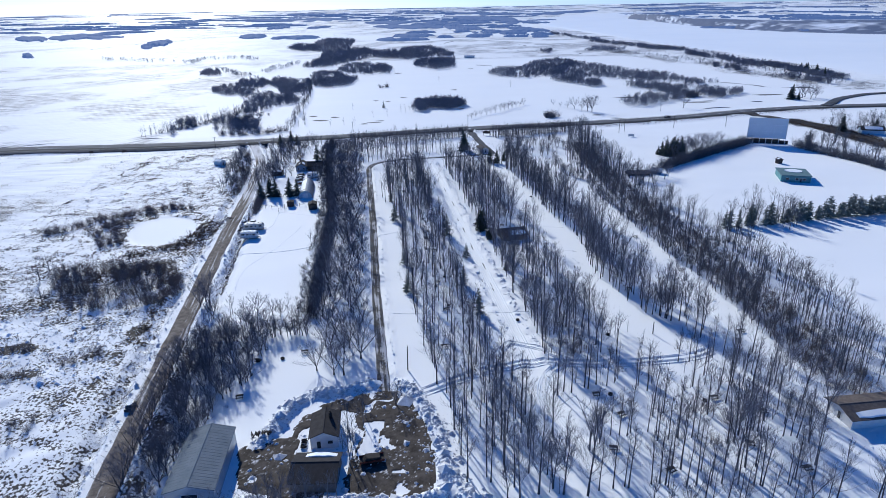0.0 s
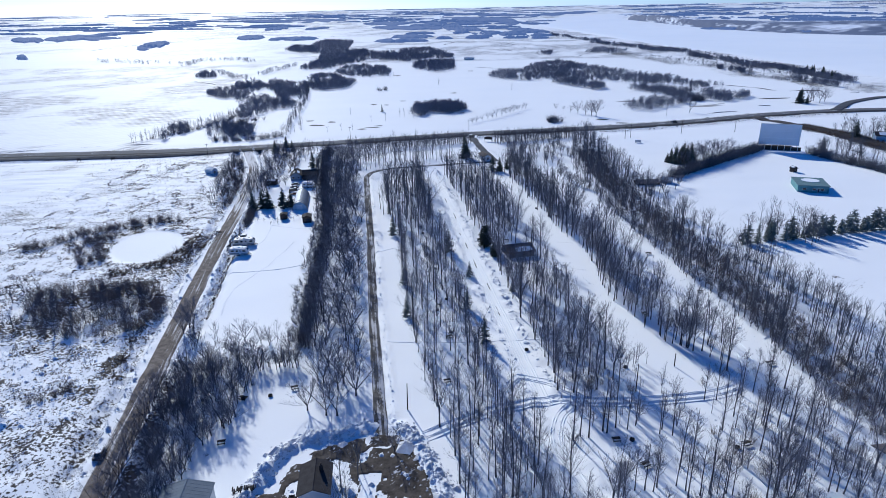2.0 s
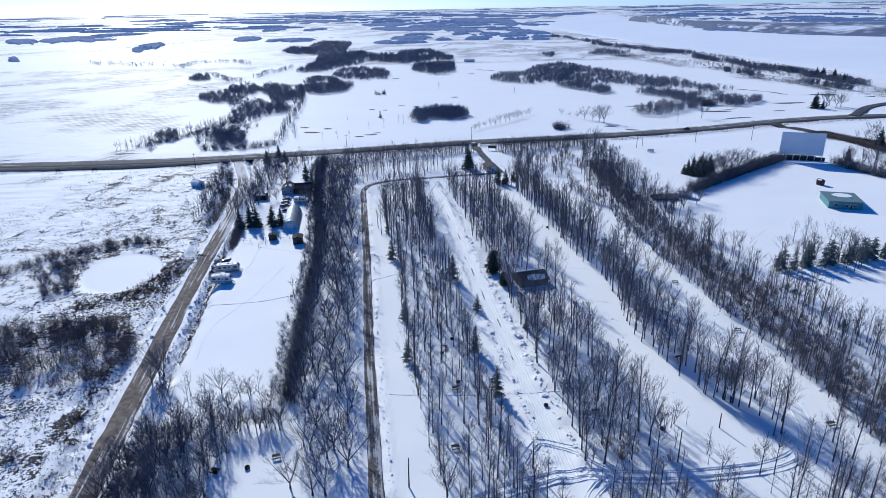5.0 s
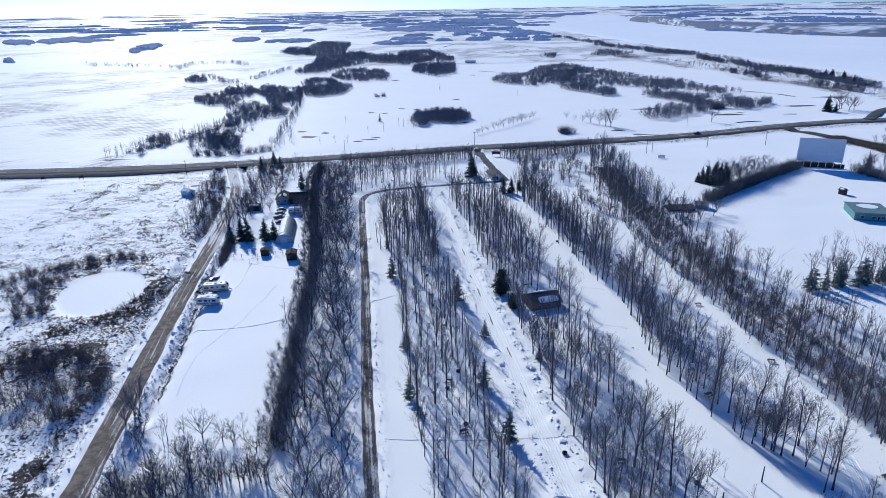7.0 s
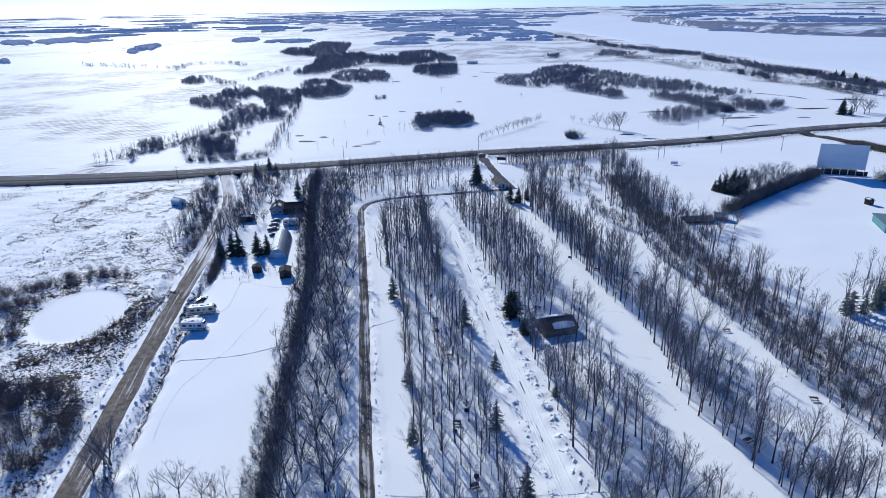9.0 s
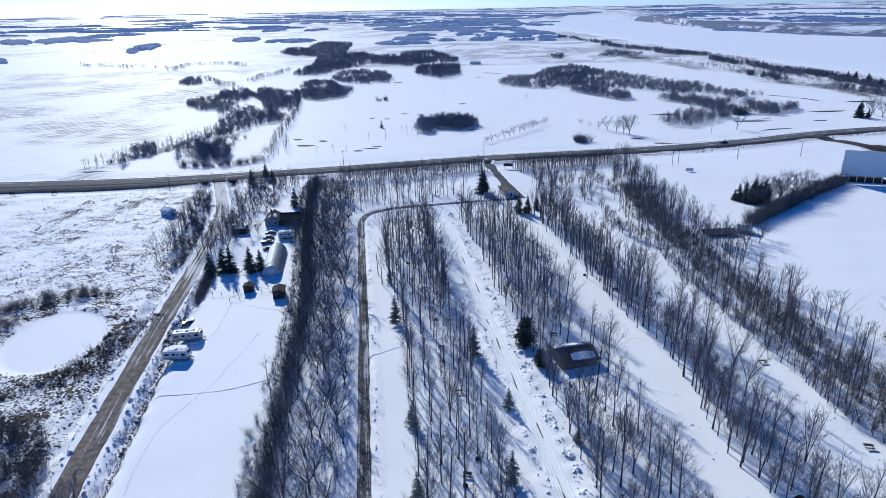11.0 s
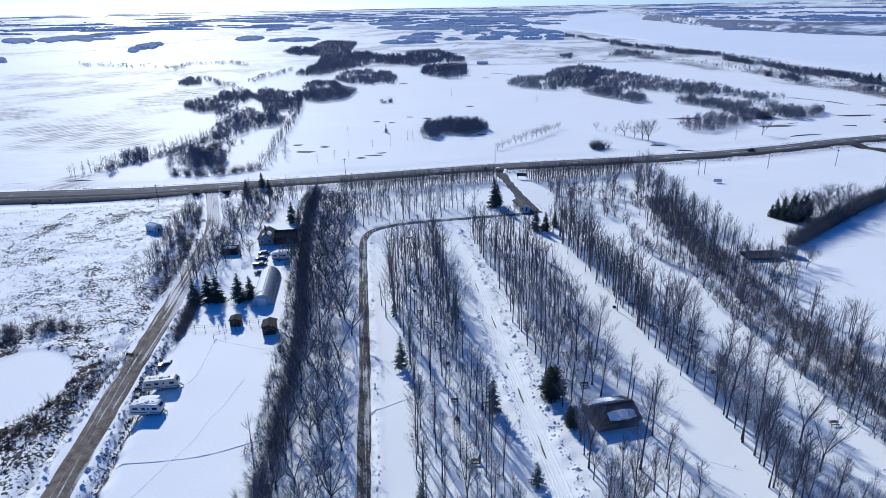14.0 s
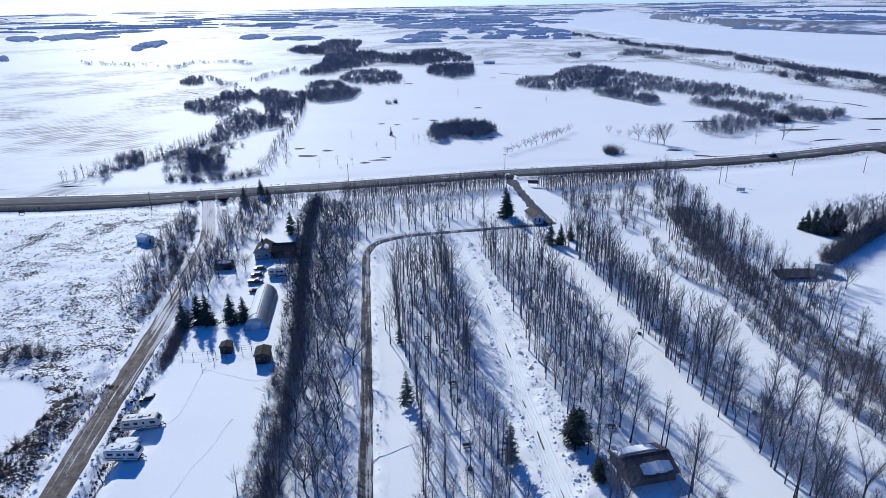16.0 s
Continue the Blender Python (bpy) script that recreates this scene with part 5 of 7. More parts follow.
GROVES_MID = [
    ([(-351, 1547), (-360, 1689), (-312, 1652), (-266, 1454), (-297, 1446)], 42),
    ([(-272, 1439), (-327, 1770), (-321, 1954), (-235, 1866), (-202, 1486), (-164, 1492), (-151, 1421), (-198, 1373)], 60),
    ([(-217, 1054), (-214, 1210), (-239, 1384), (-180, 1414), (-132, 1385), (-123, 1235), (-161, 1115), (-175, 1037)], 36),
    ([(-118, 1233), (-126, 1383), (-87, 1388), (-67, 1464), (-20, 1485), (24, 1300), (22, 1211), (-17, 1221), (-55, 1173)], 36),
    ([(-37, 1043), (-34, 1116), (-17, 1142), (25, 1133), (21, 990), (-7, 973)], 22)]
GROVES_EAST = [
    ([(72, 896), (88, 947), (123, 955), (153, 1046), (194, 1084), (210, 1034), (157, 856), (114, 840), (83, 869)], 20),
    ([(157, 856), (210, 1034), (238, 954), (261, 880), (290, 844), (292, 799), (302, 748), (289, 732), (272, 762), (243, 767), (219, 811), (185, 828)], 22),
    ([(140, 803), (176, 818), (188, 766), (186, 739), (173, 732), (158, 771)], 14),
    ([(294, 1297), (338, 1411), (378, 1333), (350, 1253), (311, 1264)], 34),
    ([(195, 1310), (231, 1329), (207, 1226), (192, 1255)], 30),
    ([(215, 718), (234, 740), (255, 703), (280, 684), (292, 654), (311, 672), (304, 652), (275, 629), (254, 639), (234, 651), (237, 687)], 13),
    ([(176, 606), (186, 622), (213, 638), (234, 625), (235, 616), (189, 585), (175, 584)], 22),
    ([(-22, 587), (-19, 619), (0, 634), (18, 626), (21, 605), (6, 581), (-12, 571)], 6),
    ([(295, 731), (310, 760), (321, 745), (310, 720)], 30)]


def grown(groves, seed):
    """Spots in groves, thinning out at their ragged edges."""
    out = []
    for i, (ring, cell) in enumerate(groves):
        a = np.array(ring, float)
        c = a.mean(0)
        wide = [tuple(c + (p - c) * 1.05 + (p - c) / np.linalg.norm(p - c) * 3) for p in a]
        area = 0.5 * abs(np.dot(a[:, 0], np.roll(a[:, 1], 1)) - np.dot(a[:, 1], np.roll(a[:, 0], 1)))
        p = filled(wide, int(area / cell * 2.3), seed + i)
        keep = waves(p[:, 0], p[:, 1], 22, 50 + i) + 0.6 * waves(p[:, 0], p[:, 1], 9, 51 + i) > -0.5
        out.append(p[keep])
    return np.concatenate(out)


SHORE = [(417, 1370, 470, 1248, 59), (446, 1188, 464, 1022, 42), (448, 990, 483, 897, 48), (466, 867, 480, 766, 43), (393, 938, 415, 864, 21), (420, 777, 444, 712, 20), (378, 1620, 433, 1382, 57), (353, 2082, 402, 1611, 84)]
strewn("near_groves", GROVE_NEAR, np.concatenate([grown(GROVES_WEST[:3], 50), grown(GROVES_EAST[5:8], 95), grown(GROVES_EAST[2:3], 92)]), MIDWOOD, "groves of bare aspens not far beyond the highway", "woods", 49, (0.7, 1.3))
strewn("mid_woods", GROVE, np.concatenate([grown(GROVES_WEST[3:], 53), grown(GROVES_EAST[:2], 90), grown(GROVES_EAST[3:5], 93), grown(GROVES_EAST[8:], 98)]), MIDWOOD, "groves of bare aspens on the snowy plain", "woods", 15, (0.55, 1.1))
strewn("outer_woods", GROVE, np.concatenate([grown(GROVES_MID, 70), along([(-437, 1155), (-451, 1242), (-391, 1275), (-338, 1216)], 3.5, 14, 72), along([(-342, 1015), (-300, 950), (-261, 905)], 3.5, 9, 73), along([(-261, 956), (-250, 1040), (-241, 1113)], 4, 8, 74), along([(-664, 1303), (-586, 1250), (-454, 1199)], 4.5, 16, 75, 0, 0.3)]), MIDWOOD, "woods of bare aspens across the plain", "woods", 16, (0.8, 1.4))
strewn("field_line_trees", THIN, np.concatenate([along([(-207, 526), (-196, 554), (-188, 581), (-182, 605)], 1.3, 2.5, 76), along([(-228, 480), (-215, 509)], 1.6, 4, 77), along([(-160, 802), (-146, 730), (-134, 639), (-128, 569), (-121, 518), (-120, 495)], 2.0, 2.5, 78)]), BRUSH, "lines of thin bare trees along the field's edge", "bare trees", 19, (0.6, 1.2))
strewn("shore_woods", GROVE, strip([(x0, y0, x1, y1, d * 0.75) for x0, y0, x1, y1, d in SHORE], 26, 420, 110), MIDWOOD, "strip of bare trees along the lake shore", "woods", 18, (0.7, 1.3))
strewn("highway_brush", SHRUBS, np.concatenate([patch(-168, 545, 16, 26, 70, 80), along([(-222, 492), (-205, 515), (-190, 560), (-178, 600)], 2.2, 4, 81), along([(-171, 481), (-143, 479), (-121, 494)], 1.2, 2.5, 82), patch(95, 533, 6, 6, 30, 83), patch(-68, 762, 3, 3, 6, 85), patch(-62, 767, 3, 3, 6, 86), strip([(226, 624, 258, 640, 12)], 9, 80, 84)]), BRUSH, "bare brush north of the highway", "brush", 16, (0.8, 2.0))
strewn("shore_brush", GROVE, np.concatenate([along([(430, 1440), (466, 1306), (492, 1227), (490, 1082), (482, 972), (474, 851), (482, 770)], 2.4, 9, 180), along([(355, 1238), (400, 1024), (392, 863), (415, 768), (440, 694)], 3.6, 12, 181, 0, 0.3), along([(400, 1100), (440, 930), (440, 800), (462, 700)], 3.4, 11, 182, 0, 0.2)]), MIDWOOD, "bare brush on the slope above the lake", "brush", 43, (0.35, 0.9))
strewn("row_saplings", THIN, np.concatenate([along([(-118, 495), (-112, 520), (-120, 560)], 6, 3, 87), np.array([(-88, 507), (-78, 513), (-69, 512), (-81, 594), (-58, 551), (-46, 554), (-35, 573), (-31, 571), (-23, 569), (83, 748), (0, 811), (-62, 906)], float), along([(190, 552), (196, 556)], 8, 1, 89)]), TWIG, "planted rows of young bare trees on the open snow", "bare trees", 17, (0.7, 1.2))


for x, y, s in [(*p, 0.66) for p in along([(24, 531), (40, 551), (60, 577), (84, 612)], 7.5, 1.0, 87)] + [(107, 598, 0.6), (112, 590, 0.5), (117, 581, 0.6), (122, 574, 1.3), (127, 566, 0.9), (131, 561, 1.5), (134, 557, 1.4), (218, 567, 1.2)]:
    plant("young_tree", MAPLES[int(x * 7) % 5], x, y, s * (0.85 + 0.3 * ((x * 3.7) % 1)), x * 50, "young bare tree planted in a row on open snow", "bare tree", "young trees across the highway")

for x, y in ((350, 614), (356, 620), (362, 612), (354, 606)):
    plant("roadside_tree", MAPLES[int(x) % 5], x, y, 1.5, x * 30, "broad bare tree beside the highway", "bare tree", "trees by the junction")

FAR_WEST = [(-1568, 2458, -1411, 2398, 351), (-1471, 2498, -1239, 2616, 442), (-1478, 2866, -1305, 3071, 204), (-782, 1734, -811, 2016, 189), (-911, 1441, -886, 1435, 80), (-666, 2218, -585, 2259, 174), (-525, 2062, -371, 2100, 110), (-790, 3064, -741, 3333, 266), (-598, 3027, -512, 3197, 124), (-1652, 5476, -706, 5226, 1028), (-2048, 5102, -1881, 5478, 509), (-3405, 7464, -2732, 7411, 771), (-2753, 5152, -2654, 5385, 265), (-2435, 3952, -2036, 4002, 184)]
FAR_MID = [(-431, 3911, 33, 3569, 478), (-301, 3072, 25, 2879, 299), (-177, 1872, -23, 1843, 114), (-147, 2114, -8, 2091, 110), (28, 3104, 170, 2389, 504), (117, 5041, 411, 3880, 1030), (388, 4754, 427, 3491, 1022), (273, 2606, 380, 2236, 147), (741, 5612, 1825, 7556, 1109), (67, 6529, 820, 6205, 1065), (-721, 10598, 104, 9806, 1831), (-2173, 9576, -917, 8338, 1045)]
FAR_EAST = [(1061, 3571, 1156, 2920, 278), (1137, 2934, 1321, 2544, 419), (1958, 3746, 1884, 3034, 559), (1328, 2273, 1561, 2373, 324), (3134, 8931, 3359, 6385, 1053), (3773, 7166, 3958, 5937, 600), (1967, 5497, 2026, 4355, 437), (1017, 1883, 1082, 1889, 68), (888, 2259, 1002, 2145, 88)]


def far_woods():
    """Crowns of the far woods, drawn together with the plain."""
    rng = np.random.default_rng(90)
    rows = FAR_WEST + FAR_MID + FAR_EAST
    for i in range(170):
        d = 3500 * (6 ** rng.uniform(0, 1))
        az = radians(rng.uniform(-37, 8 if d < 8000 else 37))
        x, y, w = d * math.sin(az), d * math.cos(az), d * rng.uniform(0.15, 1) ** 2 * 0.07
        rows.append((x - w, y, x + w, y + rng.uniform(-1, 1) * w, d * rng.uniform(0.004, 0.02)))
    for i in range(150):
        az = rng.uniform(16, 37)
        d = np.interp(az, [16, 21, 25, 29, 33, 37], [3800, 2700, 2300, 2150, 2050, 2000]) * (1.3 + 1.5 * rng.uniform(0, 1) ** 2)
        az = radians(az)
        x, y, w = d * math.sin(az), d * math.cos(az), d * rng.uniform(0.1, 1) ** 2 * 0.028
        tilt = rng.uniform(-1.5, 3)
        rows.append((x - w, y + tilt * w, x + w, y - tilt * w, d * rng.uniform(0.003, 0.011)))
    for i in range(34):
        d, az = rng.uniform(1900, 3900), radians(rng.uniform(-2, 9))
        x, y, w = d * math.sin(az), d * math.cos(az), d * rng.uniform(0.01, 0.03)
        rows.append((x - w, y, x + w, y + rng.uniform(-1, 1) * w, d * rng.uniform(0.015, 0.04)))
    VV, FF, k = [], [], 0
    for i, (x0, y0, x1, y1, d) in enumerate(rows):
        nu = int(np.clip(math.hypot(x1 - x0, y1 - y0) / 12, 14, 56))
        nv = int(np.clip(d / 9, 8, 20))
        u, v = np.meshgrid(np.linspace(0, 1, nu), np.linspace(-1, 1, nv), indexing="ij")
        edge = np.sqrt(np.clip(1 - np.abs(2 * u - 1) ** 3, 0.02, 1)) * (0.72 + 0.3 * waves(u * 14, np.sign(v) * 3 + i * 9.0, 1, 5))
        side = np.array([(x0 + x1) / 2 - HUB[0], (y0 + y1) / 2 - HUB[1]])
        side /= np.linalg.norm(side)
        px = x0 + (x1 - x0) * u + side[0] * v * d * edge + rng.normal(0, 2, u.shape)
        py = y0 + (y1 - y0) * u + side[1] * v * d * edge + rng.normal(0, 2, u.shape)
        dist = np.hypot(px - HUB[0], py - HUB[1])
        X, Y = drawn_in(px, py)
        s = np.maximum(np.hypot(X - HUB[0], Y - HUB[1]) / dist, 0.4)
        tall = rng.uniform(4.2, 8.2, u.shape) * s * (0.3 + 0.7 * np.sqrt(np.clip(1 - np.abs(2 * u - 1) ** 2.5, 0, 1)) * np.sqrt(np.clip(1.05 - v ** 4, 0, 1)))
        gap = waves(px / (1 + d / 60), py / (2 + d / 30), 14, 60 + i) > 0.42
        rim = (u < 0.001) | (u > 0.999) | (np.abs(v) > 0.999)
        Z = height(X, Y) + np.where(rim | gap, -1.2, tall)
        VV.append(np.stack([X, Y, Z], -1).reshape(-1, 3))
        idx = np.arange(u.size).reshape(u.shape) + k
        FF.append(np.stack([idx[:-1, :-1], idx[1:, :-1], idx[1:, 1:], idx[:-1, 1:]], -1).reshape(-1, 4))
        k += u.size
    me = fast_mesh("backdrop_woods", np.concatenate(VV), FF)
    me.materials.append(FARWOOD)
    tagged(new("backdrop_woods", me), "bare woods along the far plain in painted-in blue haze", "far woods", kind="structure")


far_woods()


def far_bank():
    """The gullied bluff across the lake: old snow and dark brush on a slope that rises from the ice."""
    m = mat("bluff", (0.78, 0.8, 0.85), (0.7, 0.72, 0.78), 0.8, scale=0.01, fine=0.05, bump=0)
    nt = m.node_tree
    b = nt.nodes["Principled BSDF"]
    base = b.inputs["Base Color"].links[0].from_socket
    att = nt.nodes.new("ShaderNodeAttribute")
    att.attribute_name = "brush"
    r = nt.nodes.new("ShaderNodeMapRange")
    r.inputs[1].default_value, r.inputs[2].default_value = 0.35, 0.75
    nt.links.new(att.outputs["Fac"], r.inputs[0])
    mx = nt.nodes.new("ShaderNodeMix")
    mx.data_type = "RGBA"
    nt.links.new(r.outputs[0], mx.inputs[0])
    nt.links.new(base, mx.inputs[6])
    mx.inputs[7].default_value = (0.115, 0.125, 0.16, 1)
    nt.links.new(mx.outputs[2], b.inputs["Base Color"])
    b.inputs["Emission Color"].default_value, b.inputs["Emission Strength"].default_value = (0.28, 0.41, 0.76, 1), 0.09  # haze of kilometres of bright air, painted in as a faint blue glow
    line = np.array([(1700, 1100), (1500, 1340), (1250, 1545), (1095, 1680), (988, 1860), (953, 2078), (945, 2300), (950, 2514), (985, 3000), (1030, 3593)], float)
    u = np.linspace(0, 1, 520)
    k = np.concatenate([[0], np.cumsum(np.hypot(*np.diff(line, axis=0).T))])
    P = np.stack([np.interp(u, k / k[-1], line[:, j]) for j in (0, 1)], 1)
    out = P - np.array(HUB)
    out /= np.linalg.norm(out, axis=1)[:, None]
    v = np.concatenate([np.linspace(-30, 240, 34), np.linspace(260, 900, 16)])
    X0, Y0 = P[:, 0, None] + out[:, 0, None] * v, P[:, 1, None] + out[:, 1, None] * v
    along_ = (u * k[-1])[:, None] + 0 * v
    up = np.clip(v / 210, 0, 1)[None]
    up = up * up * (3 - 2 * up)
    gully = waves(along_ + 0.35 * v, 0.3 * v + 0 * along_, 30, 81) + 0.7 * waves(along_ + 0.9 * v, 0.5 * v + 0 * along_, 13, 82)
    hill = 27 * up * (0.8 + 0.3 * waves(along_, 0 * along_, 420, 83)) + 6 * gully * up * (1 - up)
    hill = hill * np.clip((900 - v) / 500, 0, 1) * np.clip(np.minimum(u, 1.02 - u) * 14, 0, 1)[:, None]
    X, Y = drawn_in(X0, Y0)
    Z = lift(X, Y) + 1.2 + hill - 3.5 * ((v < -20) | (v > 890))
    brush = 0.76 + 0.24 * gully + 0.42 * waves(along_ / 1.6, v + 0 * along_, 120, 84) + 0.2 * waves(along_, v + 0 * along_, 24, 86) - 0.42 * np.clip((v - 230) / 120, 0, 1) + 0.7 * np.clip(waves(along_ / 2.5, v + 0 * along_, 90, 85) - 0.1, 0, 1)
    idx = np.arange(X.size).reshape(X.shape)
    F = np.stack([idx[:-1, :-1], idx[:-1, 1:], idx[1:, 1:], idx[1:, :-1]], -1).reshape(-1, 4)
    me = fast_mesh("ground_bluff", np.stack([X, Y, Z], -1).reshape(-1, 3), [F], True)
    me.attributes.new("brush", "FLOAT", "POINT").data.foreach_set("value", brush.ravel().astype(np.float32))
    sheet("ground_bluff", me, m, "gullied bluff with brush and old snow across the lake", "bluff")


far_bank()


def field_edges():
    """Low banks of dead grass and brush along ditches, tracks and field edges of the plain."""
    VV, FF, k = [], [], 0
    for w, line in ((1.6, [(-400, 428), (-279, 463), (-257, 468), (-233, 471), (-205, 473)]), (6, [(-885, 1664), (-876, 1834), (-833, 2005), (-753, 2344)]), (5, [(-624, 1345), (-553, 1316), (-518, 1370)]), (3, [(-335, 904), (-310, 876), (-290, 856)]),
                    (2.0, [(-233, 692), (-220, 698)]), (6, [(-2, 1563), (34, 1718), (72, 1836)]), (4, [(171, 1670), (190, 1552), (205, 1443)]), (4, [(142, 1426), (171, 1336), (207, 1278)]), (8, [(-572, 2356), (-430, 2300), (-291, 2268), (-135, 2437)]),
                    (4, [(240, 1190), (257, 1208), (299, 1281), (327, 1253), (360, 1200), (389, 1174), (405, 1100)]), (2.2, [(300, 770), (328, 744), (347, 720), (360, 693), (389, 687), (430, 668)]), (1.5, [(190, 540), (217, 551), (241, 562), (264, 565)]),
                    (1.6, [(282, 596), (303, 596)]), (1.8, [(318, 658), (334, 647)]), (1.5, [(226, 610), (250, 606), (268, 612)]), (3, [(60, 1037), (100, 1000), (140, 990)]), (1.5, [(330, 610), (350, 616), (372, 640)])):
        p = resample(line, 4.0)
        t = np.gradient(p, axis=0)
        t /= np.linalg.norm(t, axis=1)[:, None]
        n = np.stack([t[:, 1], -t[:, 0]], 1)
        h = np.clip(0.15 + 0.9 * waves(p[:, 0], p[:, 1], 11, 86), -0.4, 0.8) * min(w, 2) * 0.4
        half = (w if w > 2.5 else 0.6 * w) * (0.6 + 0.4 * waves(p[:, 0], p[:, 1], 14, 87))
        x, y = drawn_in(p[:, 0], p[:, 1])
        p = np.stack([x, y], 1)
        rows = [np.column_stack([q, height(q[:, 0], q[:, 1]) + e]) for q, e in ((p - n * half[:, None], -0.3), (p, h), (p + n * half[:, None], -0.3))]
        i = np.arange(len(p) - 1) * 3
        VV.append(np.stack(rows, 1).reshape(-1, 3))
        FF += [np.stack([i + j, i + j + 1, i + j + 4, i + j + 3], 1) + k for j in (0, 1)]
        k += 3 * len(p)
    me = fast_mesh("field_edge_grass", np.concatenate(VV), FF)
    me.materials.append(BRUSH)
    tagged(new("field_edge_grass", me), "strips of dead grass along the fields' edges", "dead grass", kind="stuff")


field_edges()


# ---- buildings and things ----
def opening(parent, x, z, w, h, y, side=-1, name="window", frame_mat=None, pane_mat=None):
    """A framed window or door leaf on a wall that faces along y (side -1: towards -y)."""
    d = 0.07 * side
    y0, y1 = sorted((y, y + d))
    fr = Build()
    t = 0.09
    for a in ((x - w / 2, x + w / 2, z, z + t), (x - w / 2, x + w / 2, z + h - t, z + h), (x - w / 2, x - w / 2 + t, z + t, z + h - t), (x + w / 2 - t, x + w / 2, z + t, z + h - t)):
        fr.box(a[0], a[1], y0, y1, a[2], a[3])
    ob = part(name, fr, frame_mat or WHITE, parent)
    ya, yb = sorted((y, y + d * 0.5))
    part("pane" if name == "window" else "door_leaf", Build().box(x - w / 2 + t, x + w / 2 - t, ya, yb, z + t, z + h - t), pane_mat or GLASS, ob)
    return ob


def gabled(name, label, category, m, w, l, eave, rise, wall, roof, over=0.5, openings=(), snow=(), ribs=0.0, chimney=None):
    """A gabled building: the ridge runs along y, the gables face y; w by l metres."""
    t = thing(name, label, category, m)
    hw, hl = w / 2, l / 2
    part("wall", Build().prism([(-hw, -0.4), (hw, -0.4), (hw, eave), (0, eave + rise), (-hw, eave)], -hl, hl), wall, t)
    k = rise / hw
    rb = []
    for s in (-1, 1):
        e = hw + over
        o = [(0, eave + rise + 0.03), (s * e, eave - over * k + 0.03), (s * e, eave - over * k + 0.2), (0, eave + rise + 0.2)]
        r = part("roof", Build().prism(o if s > 0 else o[::-1], -hl - over, hl + over), roof, t)
        if ribs:
            b = Build()
            y = -hl - over + ribs / 2
            while y < hl + over:
                o2 = [(0, eave + rise + 0.2), (s * e, eave - over * k + 0.2), (s * e, eave - over * k + 0.22), (0, eave + rise + 0.22)]
                b.prism(o2 if s > 0 else o2[::-1], y, y + 0.05)
                y += ribs
            part("ribs", b, roof, r)
        for q in snow:
            if q[0] == s:
                _, x0, x1, y0, y1, th = q
                n = 10
                rng = np.random.default_rng(int(abs(x0 * 10 + y0 * 7 + 50)))
                pts, fc = [], []
                for j in range(n + 1):
                    y = y0 + (y1 - y0) * j / n
                    f = min(1, 4 * j / n, 4 * (n - j) / n)
                    a0, a1 = x0 + (0.25 - 0.25 * f) + rng.uniform(0, 0.15), x1 - (0.25 - 0.25 * f) - rng.uniform(0, 0.25)
                    for x, up in ((a0, 0.0), (a0 + 0.12, th * f), (a1 - 0.15, th * f), (a1, 0.0)):
                        pts.append((s * x, y, eave + rise - k * x + 0.205 + up))
                for j in range(n):
                    for i in range(3):
                        c = j * 4 + i
                        fc.append((c, c + 4, c + 5, c + 1) if s > 0 else (c, c + 1, c + 5, c + 4))
                part("snow_cover", Build().solid(pts, fc), SNOW, r, "patch of old snow")
    part("ridge_cap", Build().prism([(-0.2, eave + rise + 0.2 - 0.2 * k), (0.2, eave + rise + 0.2 - 0.2 * k), (0, eave + rise + 0.3)], -hl - over, hl + over), roof, t)
    for o in openings:
        opening(t, *o[:4], -hl if o[4] < 0 else hl, o[4], o[5] if len(o) > 5 else "window", wall if wall in (DARK, WOOD, TANW) else None)
    if chimney:
        c = part("chimney", Build().box(chimney[0] - 0.35, chimney[0] + 0.35, chimney[1] - 0.35, chimney[1] + 0.35, eave, eave + rise + 1.0), WOOD, t)
        part("chimney_pot", Build().tube((chimney[0], chimney[1], eave + rise + 1.0), (chimney[0], chimney[1], eave + rise + 1.4), 0.18), DARK, c)
    return t


gabled("metal_shed", "long storage shed with a blue-grey ribbed steel roof", "shed", pose(-50.5, 105, 0.05, 0, 0, 5), 9.4, 19, 3.9, 1.3, GALV, STEEL, 0.3, ((0, 0, 3.2, 3.2, -1, "door"), (3.4, 1.2, 1.0, 0.9, -1)), ribs=0.9)
gabled("yard_cabin", "small cabin with white gable and dark shingle roof", "cabin", pose(-27, 116.6, 0.1, 0, 0, 5.5), 6.0, 8.6, 2.9, 1.3, WHITE, SHINGLE, 0.35, ((-1.2, 0.0, 1.0, 2.0, -1, "door"), (1.3, 1.0, 1.2, 1.0, -1)), chimney=(1.2, 1.5))
gabled("garage", "garage with dark shingles and a snow-covered back slope", "garage", pose(-26.7, 103.2, 0.05, 0, 0, -90), 8.6, 9.0, 2.5, 1.25, TANW, SHINGLE, 0.4, ((0, 0, 2.6, 2.2, 1, "door"),), snow=((-1, 2.2, 4.3, -2.5, 4.0, 0.3),))
gabled("wash_house", "tan wash house with brown shingles under old snow", "wash house", pose(28.9, 243.4, 0.05, 0, 0, -77), 8.6, 10.2, 2.2, 1.7, TANW, BROWNSH, 0.5, ((0, 0, 1.1, 2.1, 1, "door"), (2.5, 1.2, 1.2, 0.8, 1), (-2.2, 1.2, 1.2, 0.8, 1)), snow=((-1, 0.9, 4.6, -5.0, 4.0, 0.3), (1, 1.8, 4.4, -2.0, 4.6, 0.28)))
